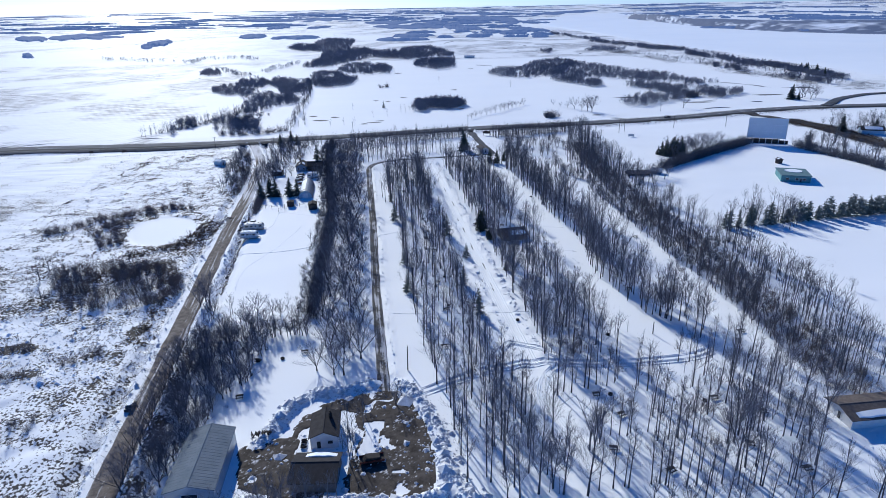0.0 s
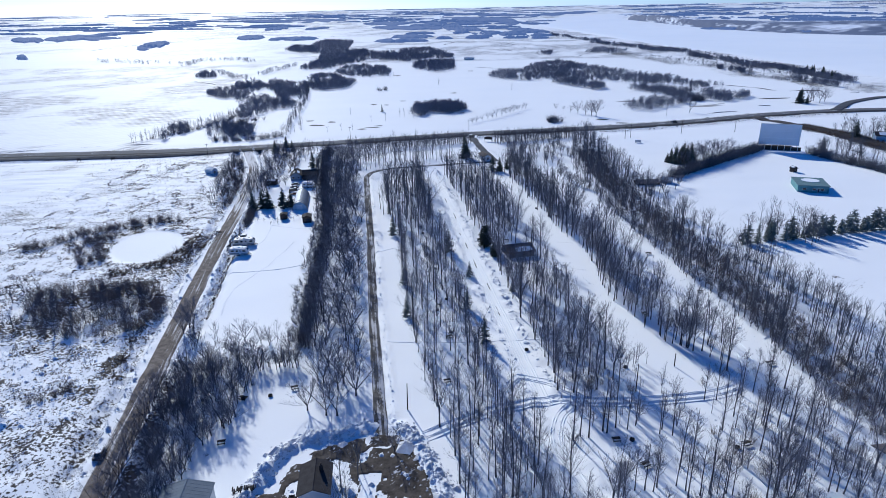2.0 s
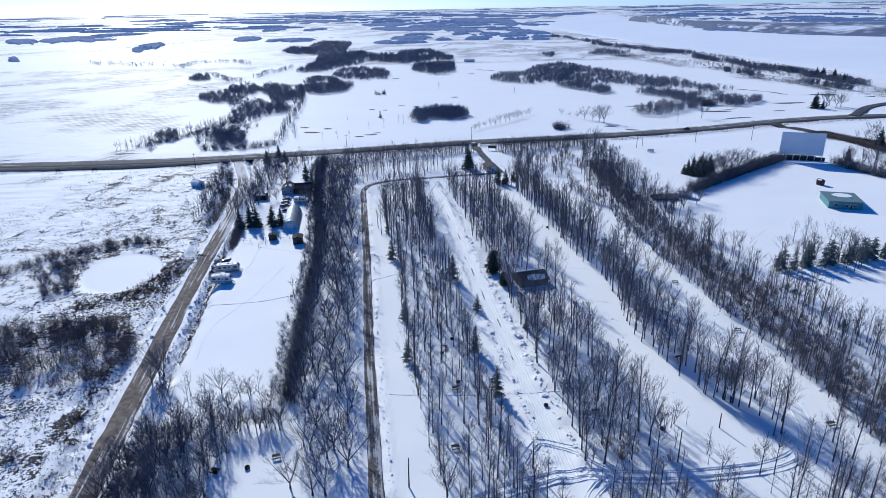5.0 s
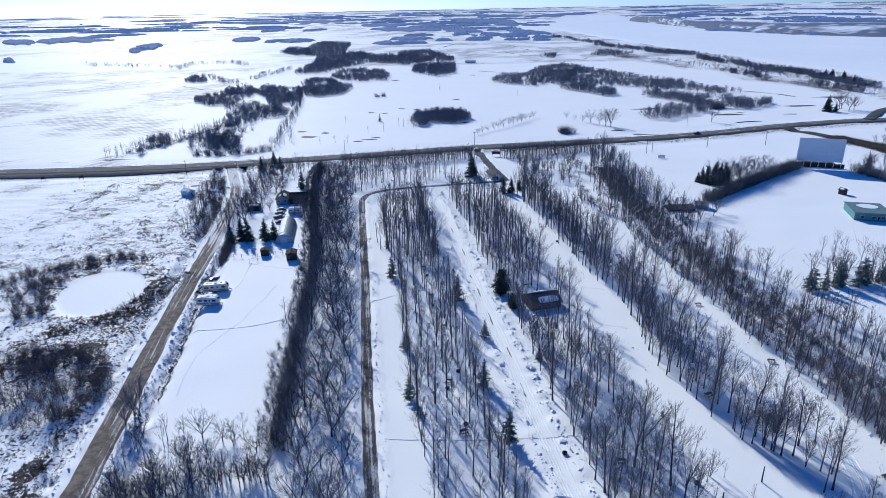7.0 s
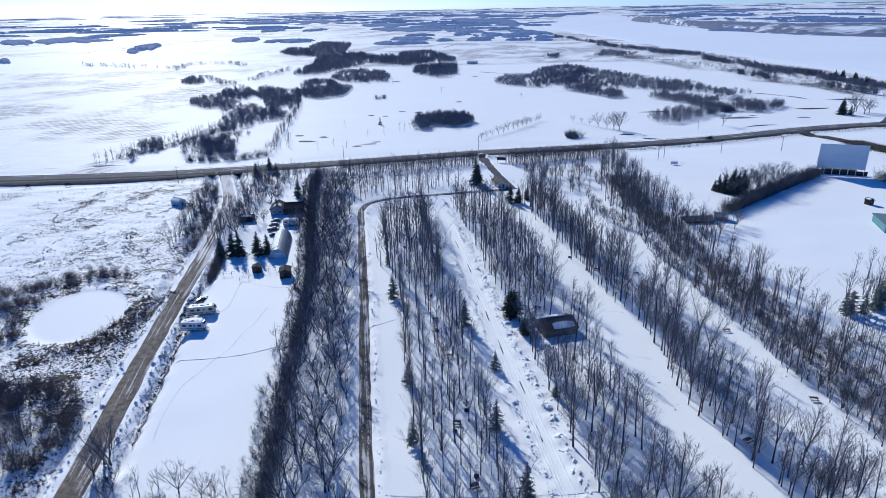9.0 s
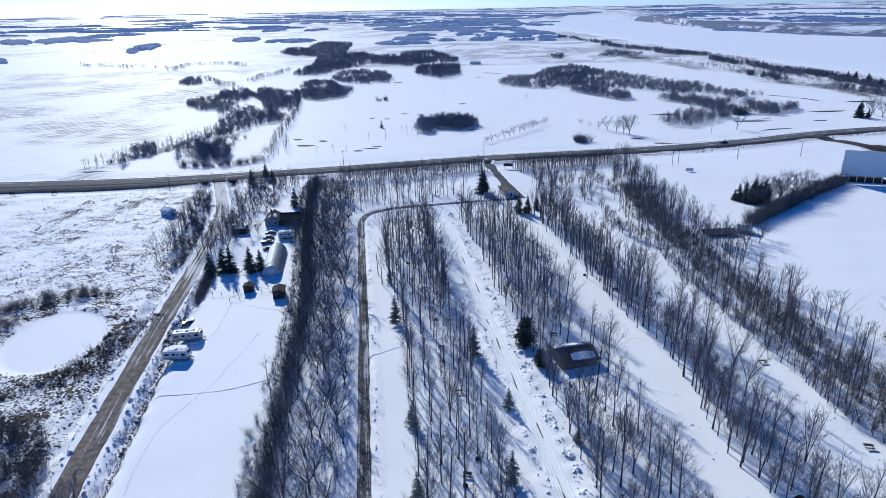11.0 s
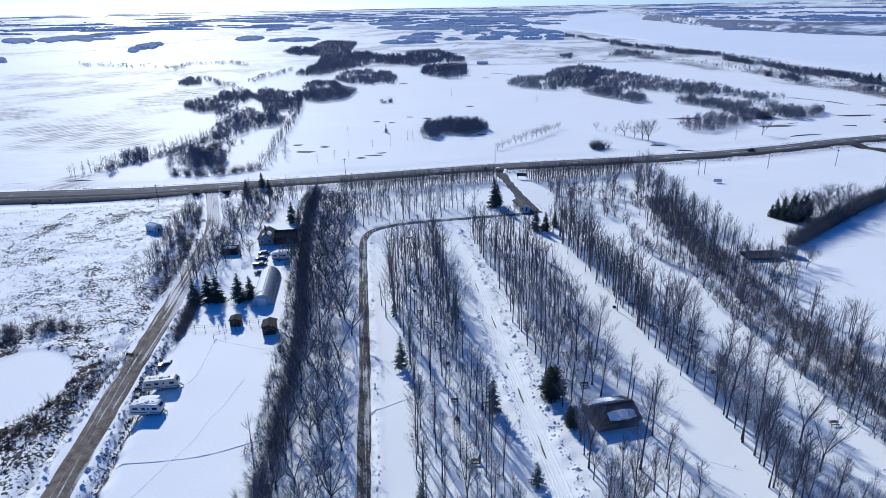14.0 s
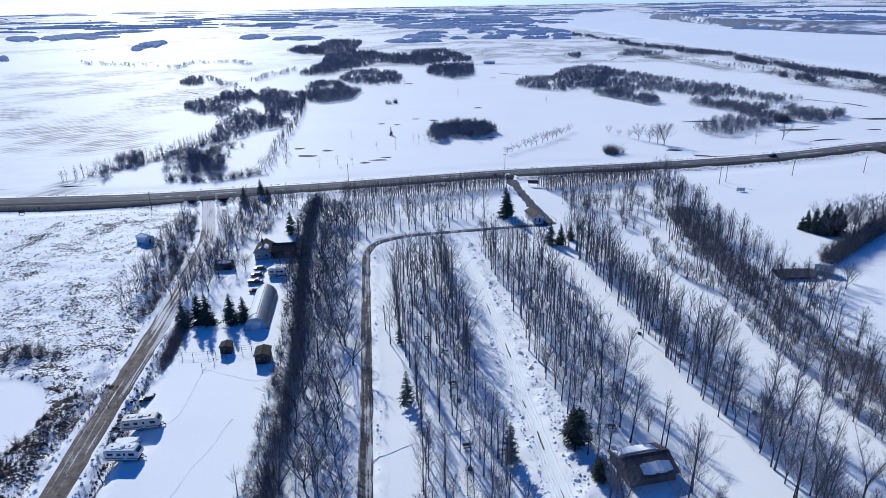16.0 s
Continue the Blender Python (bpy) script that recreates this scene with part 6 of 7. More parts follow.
gabled("gate_office", "small white gate office with a brown roof", "office", pose(27.6, 405.5, 0.05, 0, 0, 14), 5.0, 9.5, 2.6, 1.2, WHITE, BROWNSH, 0.5, ((0.6, 0, 1.0, 2.0, -1, "door"), (-1.3, 1.0, 1.0, 1.0, -1)))
gabled("farmhouse", "farmhouse with dark roof and patches of snow", "house", pose(-82.6, 366.5, 0.05, 0, 0, 6), 6.0, 10, 2.9, 1.8, GREYBLUE, SHINGLE, 0.5, ((-1.5, 1.0, 1.1, 1.3, -1), (1.5, 1.0, 1.1, 1.3, -1), ), snow=((1, 0.4, 2.2, -4, 0.5, 0.25), (-1, 0.3, 1.6, -4.6, -2.0, 0.2)), chimney=(-1.0, 2.5))
gabled("farmhouse_wing", "dark-roofed wing beside the farmhouse", "house wing", pose(-74.8, 366.5, 0.05, 0, 0, 96), 7.5, 8.2, 2.9, 1.8, DARK, SHINGLE, 0.4, ((1.2, 0.9, 1.2, 1.0, -1),))
gabled("tree_shed", "weathered shed half hidden by trees", "shed", pose(-94, 353.5, 0.05, 0, 0, 90), 4.0, 6.0, 2.3, 0.8, WOOD, SHINGLE, 0.3, ((0, 0, 1.0, 1.9, -1, "door"),), snow=((1, 0.3, 1.9, -2.5, 2.4, 0.2), (-1, 0.3, 1.9, -2.8, 2.2, 0.2)))
gabled("meadow_shed", "small pale blue shed in the meadow", "shed", pose(-136.8, 382.5, 0, 0, 0, 60), 4.4, 5.6, 2.4, 1.0, BLUEW, GALV, 0.25, ((0, 0, 1.2, 1.9, -1, "door"),), snow=((1, 0.2, 2.2, -2.4, 2.4, 0.2), (-1, 0.2, 2.2, -2.4, 2.4, 0.2)))
gabled("camp_store", "low white-walled building with a dark roof", "building", pose(99.5, 120.2, 0.05, 0, 0, -84), 8.0, 19.0, 2.6, 1.0, WHITE, BROWNSH, 0.7, ((0, 0, 1.1, 2.0, -1, "door"),), snow=((1, 2.2, 4.3, -8.0, 6.0, 0.35),))
gabled("village_house", "grey house behind spruces beyond the reeds", "house", pose(303, 438, 0.3, 0, 0, 70), 8.5, 14, 3.0, 2.0, BLUEW, SHINGLE, 0.5, ((-2, 1, 1.2, 1.2, -1), (2, 1, 1.2, 1.2, -1)), snow=((-1, 0.5, 4.0, -6, 5, 0.25),))
gabled("drive_in_booth", "small weathered ticket hut on the snow", "hut", pose(198, 359, 0.05, 0, 0, 15), 2.6, 2.8, 2.2, 0.7, WOOD, SHINGLE, 0.3, ((0, 0, 0.9, 1.9, -1, "door"),), snow=((1, 0.1, 1.3, -1.2, 1.2, 0.2), (-1, 0.1, 1.3, -1.2, 1.2, 0.2)))
gabled("field_hut", "small dark hut at the garden fence", "hut", pose(-73.4, 293, 0, 0, 0, 6), 3.0, 3.0, 2.2, 0.5, DARK, SHINGLE, 0.25, ((0, 0, 0.9, 1.8, -1, "door"),))
gabled("hay_shelter", "dark open-fronted shelter beside the hedge", "shelter", pose(-61.8, 288.5, 0, 0, 0, 8), 3.8, 4.6, 2.6, 0.6, DARK, SHINGLE, 0.3, ((0, 0, 2.6, 2.1, -1, "door"),))
gabled("belt_shed", "low weathered shed with a faded roof among bare trees", "shed", pose(109.5, 340.2, 0, 0, 0, 92), 6.5, 12.0, 1.1, 1.1, WOOD, FADED, 0.4, ((0, 0, 1.0, 1.8, -1, "door"),))
gabled("hedge_hut", "small grey hut at the corner of the hedge", "hut", pose(120.8, 342.0, 0, 0, 0, 60), 4.6, 5.5, 1.7, 1.1, GREYBLUE, GALV, 0.3, ((0, 0, 0.9, 1.8, -1, "door"),), snow=((1, 0.2, 1.8, -2.2, 2.2, 0.15),))
gabled("plain_barn", "long low barn on the far plain", "barn", pose(56, 1185, 0.2, 0, 0, 84), 7, 18, 2.2, 1.4, WHITE, WHITE, 0.4, ((0, 0, 4, 3.5, -1, "door"),))


def projection_building():
    t = thing("projection_building", "low teal concession building with snow on its flat roof", "building", pose(188.3, 325.5, 0.05, 0, 0, -17))
    part("wall", Build().box(-7.0, 7.0, -8, 8, -0.4, 3.2), TEAL, t)
    r = part("roof", Build().box(-7.4, 7.4, -8.4, 8.4, 3.2, 3.5), TEALROOF, t)
    n = 26
    ring = [(0.5 + 4.2 * math.cos(2 * math.pi * i / n) * (1 + 0.12 * math.sin(3 * i)), 2.0 + 3.6 * math.sin(2 * math.pi * i / n)) for i in range(n)]
    part("snow_cover", Build().slab(ring, 3.5, 3.68), SNOW, r, "round patch of snow")
    for x in (-4, 0.5, 4):
        opening(t, x, 0.9, 1.6, 1.2, -8, -1)
    opening(t, 2.4, 0.0, 1.0, 2.1, -8, -1, "door")


projection_building()


def drive_in_screen():
    t = thing("drive_in_screen", "big drive-in cinema screen, pale blue-grey, on steel legs", "cinema screen", pose(215.8, 411.8, 0, 0, 0, -21))
    w, z0, z1 = 11.4, 4.0, 16.8
    for i in range(6):
        for j in range(3):
            a, b = -w + i * w / 3, -w + (i + 1) * w / 3
            c, d = z0 + j * (z1 - z0) / 3, z0 + (j + 1) * (z1 - z0) / 3
            part("screen_panel", Build().box(a + 0.02, b - 0.02, -0.1, 0.1, c + 0.02, d - 0.02), SCREENM, t)
    part("frame", Build().box(-w - 0.25, w + 0.25, 0.12, 0.5, z0 - 0.2, z0 + 0.1).box(-w - 0.25, w + 0.25, 0.12, 0.5, z1 - 0.1, z1 + 0.25).box(-w - 0.3, -w, -0.1, 0.5, z0, z1).box(w, w + 0.3, -0.1, 0.5, z0, z1), WHITE, t)
    for i in range(7):
        x = -w + i * w / 3
        part("leg", Build().box(x - 0.16, x + 0.16, 0.15, 0.5, -0.5, z1), WHITE, t)
        part("brace", Build().tube((x, 0.5, z1 * 0.8), (x, 7.0, -0.3), 0.13, k=6), WHITE, t)
    part("base_fence", Build().box(-w - 2, w + 2, 1.0, 1.25, -0.4, 2.6), DARK, t, "dark board fence")
    part("base_shed", Build().box(-w + 3, w - 3, 1.3, 4.0, -0.4, 2.9), DARK, t)


drive_in_screen()


def quonset():
    t = thing("quonset_barn", "arched steel barn with snow-dusted roof and white end wall", "barn", pose(-70.4, 317.5, 0, 0, 0, 8))
    r, hl, n = 3.6, 12.5, 18
    up = 1.15
    arc = [(r * math.cos(math.pi * i / n), r * up * math.sin(math.pi * i / n)) for i in range(n + 1)]
    inner = [(x * 0.97, z * 0.97) for x, z in arc]
    nr = 16
    for k in range(nr):
        y0, y1 = -hl + k * 2 * hl / nr, -hl + (k + 1) * 2 * hl / nr - 0.06
        part("roof_panel", Build().prism(arc + inner[::-1], y0, y1), OLDSTEEL, t)
    for y, s in ((-hl + 0.3, -1), (hl - 0.3, 1)):
        part("end_wall", Build().prism([(x * 0.965, z * 0.965) for x, z in arc], y - 0.1, y + 0.1), BLUEW, t)
    opening(t, 0, 0.0, 2.8, 2.7, -hl + 0.2, -1, "door", WHITE, WHITE)
    part("snow_cover", Build().prism([(r * 1.03 * math.cos(a), r * up * 1.03 * math.sin(a)) for a in np.linspace(1.55, 2.35, 8)] + [(r * 1.0 * math.cos(a), r * up * 1.0 * math.sin(a)) for a in np.linspace(2.35, 1.55, 8)], -hl + 3, hl - 2), SNOW, t, "thin old snow")


quonset()


def wheel(parent, x, y, z, r, w):
    o = part("wheel", Build().tube((x, y - w / 2, z), (x, y + w / 2, z), r, k=14), RUBBER, parent)
    part("rim", Build().tube((x, y - w / 2 - 0.01, z), (x, y + w / 2 + 0.01, z), r * 0.55, k=10), WHITE, o)


def travel_trailer(m, l, label, paint, snow):
    t = thing("travel_trailer", label, "travel trailer", m, "parked trailers")
    h, b, z = l / 2, 1.25, 0.55
    prof = [(-h, z), (h - 0.5, z), (h, z + 0.7), (h, z + 1.5), (h - 0.7, z + 2.45), (h - 1.0, z + 2.55), (-h + 0.4, z + 2.55), (-h, z + 2.2)]
    part("body", Build().prism(prof, -b, b), paint, t)
    part("chassis", Build().box(-h + 0.2, h - 0.3, -b + 0.15, b - 0.15, z - 0.22, z), DARK, t)
    part("stripe", Build().box(-h + 0.1, h - 0.3, -b - 0.012, -b, z + 0.35, z + 0.6), STEEL, t, "grey painted stripe")
    for x, w in ((-h + 1.3, 1.3), (-h + 3.2, 0.9), (h - 1.5, 1.2)):
        wi = part("window", Build().box(x - w / 2, x + w / 2, -b - 0.03, -b, z + 1.15, z + 1.8), GLASS, t)
        part("frame", Build().box(x - w / 2 - 0.05, x + w / 2 + 0.05, -b - 0.02, -b, z + 1.8, z + 1.86).box(x - w / 2 - 0.05, x + w / 2 + 0.05, -b - 0.02, -b, z + 1.09, z + 1.15), WHITE, wi)
    d = part("door", Build().box(0.35, 1.05, -b - 0.035, -b, z + 0.1, z + 2.0), paint, t)
    part("door_window", Build().box(0.5, 0.9, -b - 0.05, -b - 0.035, z + 1.2, z + 1.8), GLASS, d)
    part("front_window", Build().solid([(h - 0.1, -0.8, z + 1.75), (h - 0.1, 0.8, z + 1.75), (h - 0.5, 0.8, z + 2.3), (h - 0.5, -0.8, z + 2.3), (h - 0.04, -0.8, z + 1.75), (h - 0.04, 0.8, z + 1.75), (h - 0.44, 0.8, z + 2.3), (h - 0.44, -0.8, z + 2.3)], [(3, 2, 1, 0), (4, 5, 6, 7), (0, 1, 5, 4), (1, 2, 6, 5), (2, 3, 7, 6), (3, 0, 4, 7)]), GLASS, t)
    part("air_conditioner", Build().prism([(-0.5, z + 2.55), (0.5, z + 2.55), (0.4, z + 2.85), (-0.35, z + 2.85)], -0.35, 0.35), WHITE, t)
    for x in (-h + 1.5, h - 2.2):
        part("roof_vent", Build().prism([(x - 0.25, z + 2.55), (x + 0.25, z + 2.55), (x + 0.2, z + 2.68), (x - 0.2, z + 2.68)], -0.25, 0.25), DARK, t)
    part("awning", Build().tube((-h + 0.8, -b - 0.1, z + 2.35), (h - 1.6, -b - 0.1, z + 2.35), 0.09, k=8), WHITE, t, "rolled-up awning")
    part("hitch", Build().tube((h - 0.5, -0.5, 0.45), (h + 0.95, 0, 0.45), 0.06, k=6).tube((h - 0.5, 0.5, 0.45), (h + 0.95, 0, 0.45), 0.06, k=6).tube((h + 0.8, 0, 0.0), (h + 0.8, 0, 0.7), 0.05, k=6), DARK, t)
    part("gas_bottle", Build().tube((h + 0.3, 0.18, 0.5), (h + 0.3, 0.18, 1.0), 0.15, 0.12, k=10), WHITE, t)
    for x in (-0.75, 0.1):
        for s in (-1, 1):
            wheel(t, x, s * (b - 0.1), 0.34, 0.34, 0.22)
    rng = np.random.default_rng(int(l * 10))
    for k in range(snow):
        cx, cy = rng.uniform(-h + 0.8, h - 1.6), rng.uniform(-0.7, 0.7)
        rx, ry = rng.uniform(0.5, 1.3), rng.uniform(0.3, 0.55)
        part("snow_cover", Build().slab([(min(max(cx + rx * math.cos(a), -h + 0.4), h - 1.1), min(max(cy + 1.7 * ry * math.sin(a), -1.2), 1.2)) for a in np.linspace(0, 2 * math.pi, 14)[:-1]], z + 2.55, z + 2.63 + 0.01 * k), SNOW, t)
    return t


def level(x, y, a=0.0):
    return pose(x, y, float(height(x, y)), 0, 0, a)


travel_trailer(level(-81.0, 248.6, 0), 7.4, "white travel trailer with snow on its roof, parked in a snowfield", WHITE, 7)
travel_trailer(level(-82.0, 259.3, 9), 8.4, "cream travel trailer with brown windows, parked in a snowfield", CREAM, 3)


def tent_trailer():
    t = thing("tent_trailer", "low folded tent trailer under snow", "tent trailer", level(-82.8, 253.2, 6), "parked trailers")
    part("body", Build().box(-2.4, 2.4, -1.1, 1.1, 0.45, 1.15), CREAM, t)
    part("lid", Build().prism([(-2.5, 1.15), (2.5, 1.15), (2.4, 1.5), (-2.4, 1.5)], -1.15, 1.15), WHITE, t)
    part("snow_cover", Build().slab([(2.35 * math.cos(a), 1.1 * math.sin(a)) for a in np.linspace(0, 2 * math.pi, 19)[:-1]], 1.5, 1.68), SNOW, t)
    part("hitch", Build().tube((2.3, 0, 0.5), (3.5, 0, 0.5), 0.06, k=6), DARK, t)
    for s in (-1, 1):
        wheel(t, 0, s * 1.05, 0.32, 0.32, 0.2)


tent_trailer()


def car(m, label, paint, l=4.5, tall=1.45, cab=(-0.9, 1.2), box=False, snow=True, group="parked cars", name="car"):
    t = thing(name, label, name.replace("_", " "), m, group)
    h = l / 2
    part("body", Build().prism([(-h, 0.35), (h, 0.35), (h, 0.75), (h - 0.9, 0.95), (-h + 0.15, 0.95), (-h, 0.8)], -0.88, 0.88), paint, t)
    c0, c1 = cab
    part("cabin", Build().prism([(c0 - 0.35, 0.95), (c1 + 0.5, 0.95), (c1, tall), (c0, tall)], -0.76, 0.76), paint, t)
    for s in (-1, 1):
        part("side_window", Build().prism([(c0 - 0.1, 1.0), (c1 + 0.25, 1.0), (c1 - 0.05, tall - 0.1), (c0 + 0.05, tall - 0.1)], s * 0.77 - 0.012, s * 0.77 + 0.012), GLASS, t)
        part("headlight", Build().box(h - 0.03, h + 0.02, s * 0.65 - 0.15, s * 0.65 + 0.15, 0.58, 0.72), WHITE, t)
        for x in (-h + 0.85, h - 0.9):
            wheel(t, x, s * 0.8, 0.33, 0.33, 0.2)
    part("windscreen", Build().solid([(c1 + 0.47, -0.66, 1.0), (c1 + 0.47, 0.66, 1.0), (c1 + 0.05, 0.66, tall - 0.06), (c1 + 0.05, -0.66, tall - 0.06), (c1 + 0.51, -0.66, 1.0), (c1 + 0.51, 0.66, 1.0), (c1 + 0.09, 0.66, tall - 0.06), (c1 + 0.09, -0.66, tall - 0.06)], [(3, 2, 1, 0), (4, 5, 6, 7), (0, 1, 5, 4), (1, 2, 6, 5), (2, 3, 7, 6), (3, 0, 4, 7)]), GLASS, t)
    if box:
        part("cargo_box", Build().box(-h + 0.05, c0 - 0.4, -0.85, 0.85, 0.95, 1.3), paint, t)
    if snow:
        part("snow_cover", Build().slab([((c0 + c1) / 2 + (c1 - c0) / 2 * math.cos(a), 0.7 * math.sin(a)) for a in np.linspace(0, 2 * math.pi, 15)[:-1]], tall, tall + 0.14), SNOW, t)
        part("snow_cover", Build().slab([(h - 0.75 + 0.5 * math.cos(a), 0.75 * math.sin(a)) for a in np.linspace(0, 2 * math.pi, 13)[:-1]], 0.93, 1.04), SNOW, t)
    return t


car(level(-86.6, 272.3, 14), "old dark car with snow on its roof, parked by the fence", CARPAINT)
car(level(-80.3, 351.5, 8), "dark car under snow beside the farmhouse", CARPAINT)
car(level(-79.6, 345.5, 4), "dark car under snow beside the barn", CARPAINT)
car(level(-78.6, 339.5, 8), "old pickup truck with snow in its box", CARPAINT, 5.2, 1.7, (0.0, 1.2), True, name="pickup_truck")
car(level(-76.4, 332.5, 6), "red car under snow beside the barn", REDP)
car(level(-76.6, 128.8, 96), "small dark car with snow on its roof beside the gravel road", CARPAINT, 3.9)
car(pose(185.5, 514.2, 0.85, 0, 0, 16), "dark pickup truck on the highway", CARPAINT, 5.6, 1.8, (0.0, 1.3), True, False, "", "pickup_truck")
travel_trailer(level(-72.4, 346, 5), 6.2, "white camper under snow beside the farmhouse", WHITE, 8)


def flat_trailer():
    t = thing("flat_trailer", "low red-sided utility trailer in the muddy yard", "utility trailer", pose(-15.8, 107.6, 0.12, 0, 0, 12))
    part("deck", Build().box(-2.6, 2.6, -1.1, 1.1, 0.55, 0.7), DARK, t)
    for s in (-1, 1):
        part("side_board", Build().box(-2.6, 2.6, s * 1.1 - 0.04, s * 1.1 + 0.04, 0.7, 1.15), REDP, t)
        wheel(t, -0.4, s * 1.2, 0.35, 0.35, 0.22)
    part("hitch", Build().tube((-2.6, 0, 0.6), (-4.0, 0, 0.5), 0.06, k=6), DARK, t)
    part("load", Build().prism([(-2.0, 0.7), (2.0, 0.7), (1.7, 1.5), (-1.2, 1.7)], -0.8, 0.8), DARK, t)


flat_trailer()


def wood_pile(m, l, label):
    t = thing("wood_pile", label, "wood pile", m)
    rng = np.random.default_rng(int(l * 31))
    for k in range(int(l * 5)):
        x, z = rng.uniform(-l / 2, l / 2), rng.uniform(0.1, 0.9)
        part("log", Build().tube((x, -0.6 + rng.uniform(-0.1, 0.1), z), (x + rng.uniform(-0.3, 0.3), 0.6, z + rng.uniform(-0.1, 0.1)), rng.uniform(0.09, 0.16), k=6), WOOD, t)


wood_pile(level(-41.0, 116.2, 12), 5.0, "heap of split logs half buried in snow")
wood_pile(level(-31.4, 113.5, 95), 3.0, "stack of pale firewood beside the cabin")


def picnic_table():
    t = thing("picnic_table", "weathered wooden picnic table standing in snow", "picnic table", level(-51, 132, 10), "picnic tables")
    for k in range(5):
        part("plank", Build().box(-0.9, 0.9, -0.38 + k * 0.155, -0.38 + k * 0.155 + 0.14, 0.72, 0.77), WOOD, t)
    for s in (-1, 1):
        part("bench", Build().box(-0.9, 0.9, s * 0.72 - 0.13, s * 0.72 + 0.13, 0.42, 0.47), WOOD, t)
        b = Build().tube((s * 0.75, -0.75, -0.05), (s * 0.75, 0.25, 0.74), 0.05, k=4).tube((s * 0.75, 0.75, -0.05), (s * 0.75, -0.25, 0.74), 0.05, k=4).tube((s * 0.75, -0.8, 0.4), (s * 0.75, 0.8, 0.4), 0.05, k=4)
        part("leg_frame", b, WOOD, t)
    return t


def fire_pit():
    t = thing("fire_pit", "rusty steel fire ring sunk in snow", "fire pit", level(-51, 149, 0), "fire pits")
    n = 14
    o = [(0.55 * math.cos(2 * math.pi * i / n), 0.55 * math.sin(2 * math.pi * i / n)) for i in range(n)]
    pts = [(x * f, y * f, z) for f, z in ((1, -0.1), (1, 0.45), (0.9, 0.45), (0.9, -0.05)) for x, y in o]
    part("ring", Build().solid(pts, [(r * n + i, r * n + (i + 1) % n, (r + 1) * n + (i + 1) % n, (r + 1) * n + i) for r in range(3) for i in range(n)]), DARK, t)
    part("ash", Build().slab([(x * 0.89, y * 0.89) for x, y in o], -0.05, 0.12), DARK, t)
    part("grate", Build().tube((-0.5, 0, 0.47), (0.5, 0, 0.47), 0.02, k=4).tube((-0.4, 0.25, 0.47), (0.4, 0.25, 0.47), 0.02, k=4).tube((-0.4, -0.25, 0.47), (0.4, -0.25, 0.47), 0.02, k=4), DARK, t)
    return t


TABLES = [(-51, 149), (-39, 153), (37, 130), (36, 110), (46, 103), (65, 128), (74, 122), (66, 111), (41, 122), (74, 103), (-3, 229), (-2, 199), (1, 178), (0, 155), (34, 167), (-24, 366), (-21, 347), (-22, 322), (-17, 299),
          (-12, 291), (-10, 275), (-7, 251), (26, 257), (20, 243), (65, 283), (52, 287), (50, 301), (43, 363), (52, 327), (79, 240), (85, 205), (62, 190), (86, 160), (-26, 430)]
PITS = [(0, 204), (-20, 315), (-9, 268), (-7, 244), (1, 181), (-3, 196), (-45, 150), (40, 130), (62, 127), (47, 160), (22, 170), (60, 262), (44, 300), (-30, 432), (-38, 428)]
pt, fp = picnic_table(), fire_pit()
for k, (x, y) in enumerate(TABLES):
    copy_thing(pt, level(x, y, (k * 37) % 50 - 20))
for k, (x, y) in enumerate(PITS):
    copy_thing(fp, level(x + 0.5, y, k * 20))


def utility_pole(x, y, h, arms=1, lean=0.0, name="utility_pole", label="tall wooden utility pole with a crossarm"):
    t = thing(name, label, name.replace("_", " "), pose(x, y, float(height(x, y)) - 0.1, 0, lean, 12), "utility poles" if arms else "")
    part("pole", Build().tube((0, 0, -0.3), (0, 0, h), 0.16, 0.1, 8), WOOD, t)
    if arms:
        a = part("crossarm", Build().box(-1.1, 1.1, -0.06, 0.06, h - 0.7, h - 0.56), WOOD, t)
        for x1 in (-0.95, 0.0, 0.95):
            part("insulator", Build().tube((x1, 0, h - 0.56), (x1, 0, h - 0.38), 0.05, 0.03, 6), WHITE, a)


for x, y in ((131, 458), (136, 462), (176, 472), (217, 476), (-154, 427), (-66, 476), (22, 494)):
    utility_pole(x, y, 9.5)
for x, y, h, ln in ((-9.8, 143.4, 7.4, 1), (-29.6, 304.2, 8.4, -2), (16, 148, 6.5, 1), (47, 149, 8.0, 0), (35.5, 249, 7.5, 2), (60.5, 160, 4, 0), (64, 116, 4.2, 0)):
    utility_pole(x, y, h, 0, ln, "bare_post", "plain weathered wooden pole standing in snow")


def sign_board(m, w, h, z, mat_, label, name="sign_board"):
    t = thing(name, label, "sign", m)
    for s in (-1, 1):
        part("post", Build().box(s * w * 0.42 - 0.09, s * w * 0.42 + 0.09, -0.09, 0.09, -0.3, z + h), WOOD, t)
    b = part("board", Build().box(-w / 2, w / 2, -0.16, -0.09, z, z + h), mat_, t)
    part("trim", Build().box(-w / 2 - 0.1, w / 2 + 0.1, -0.18, -0.08, z + h, z + h + 0.12).box(-w / 2 - 0.1, w / 2 + 0.1, -0.18, -0.08, z - 0.12, z), WOOD, b)


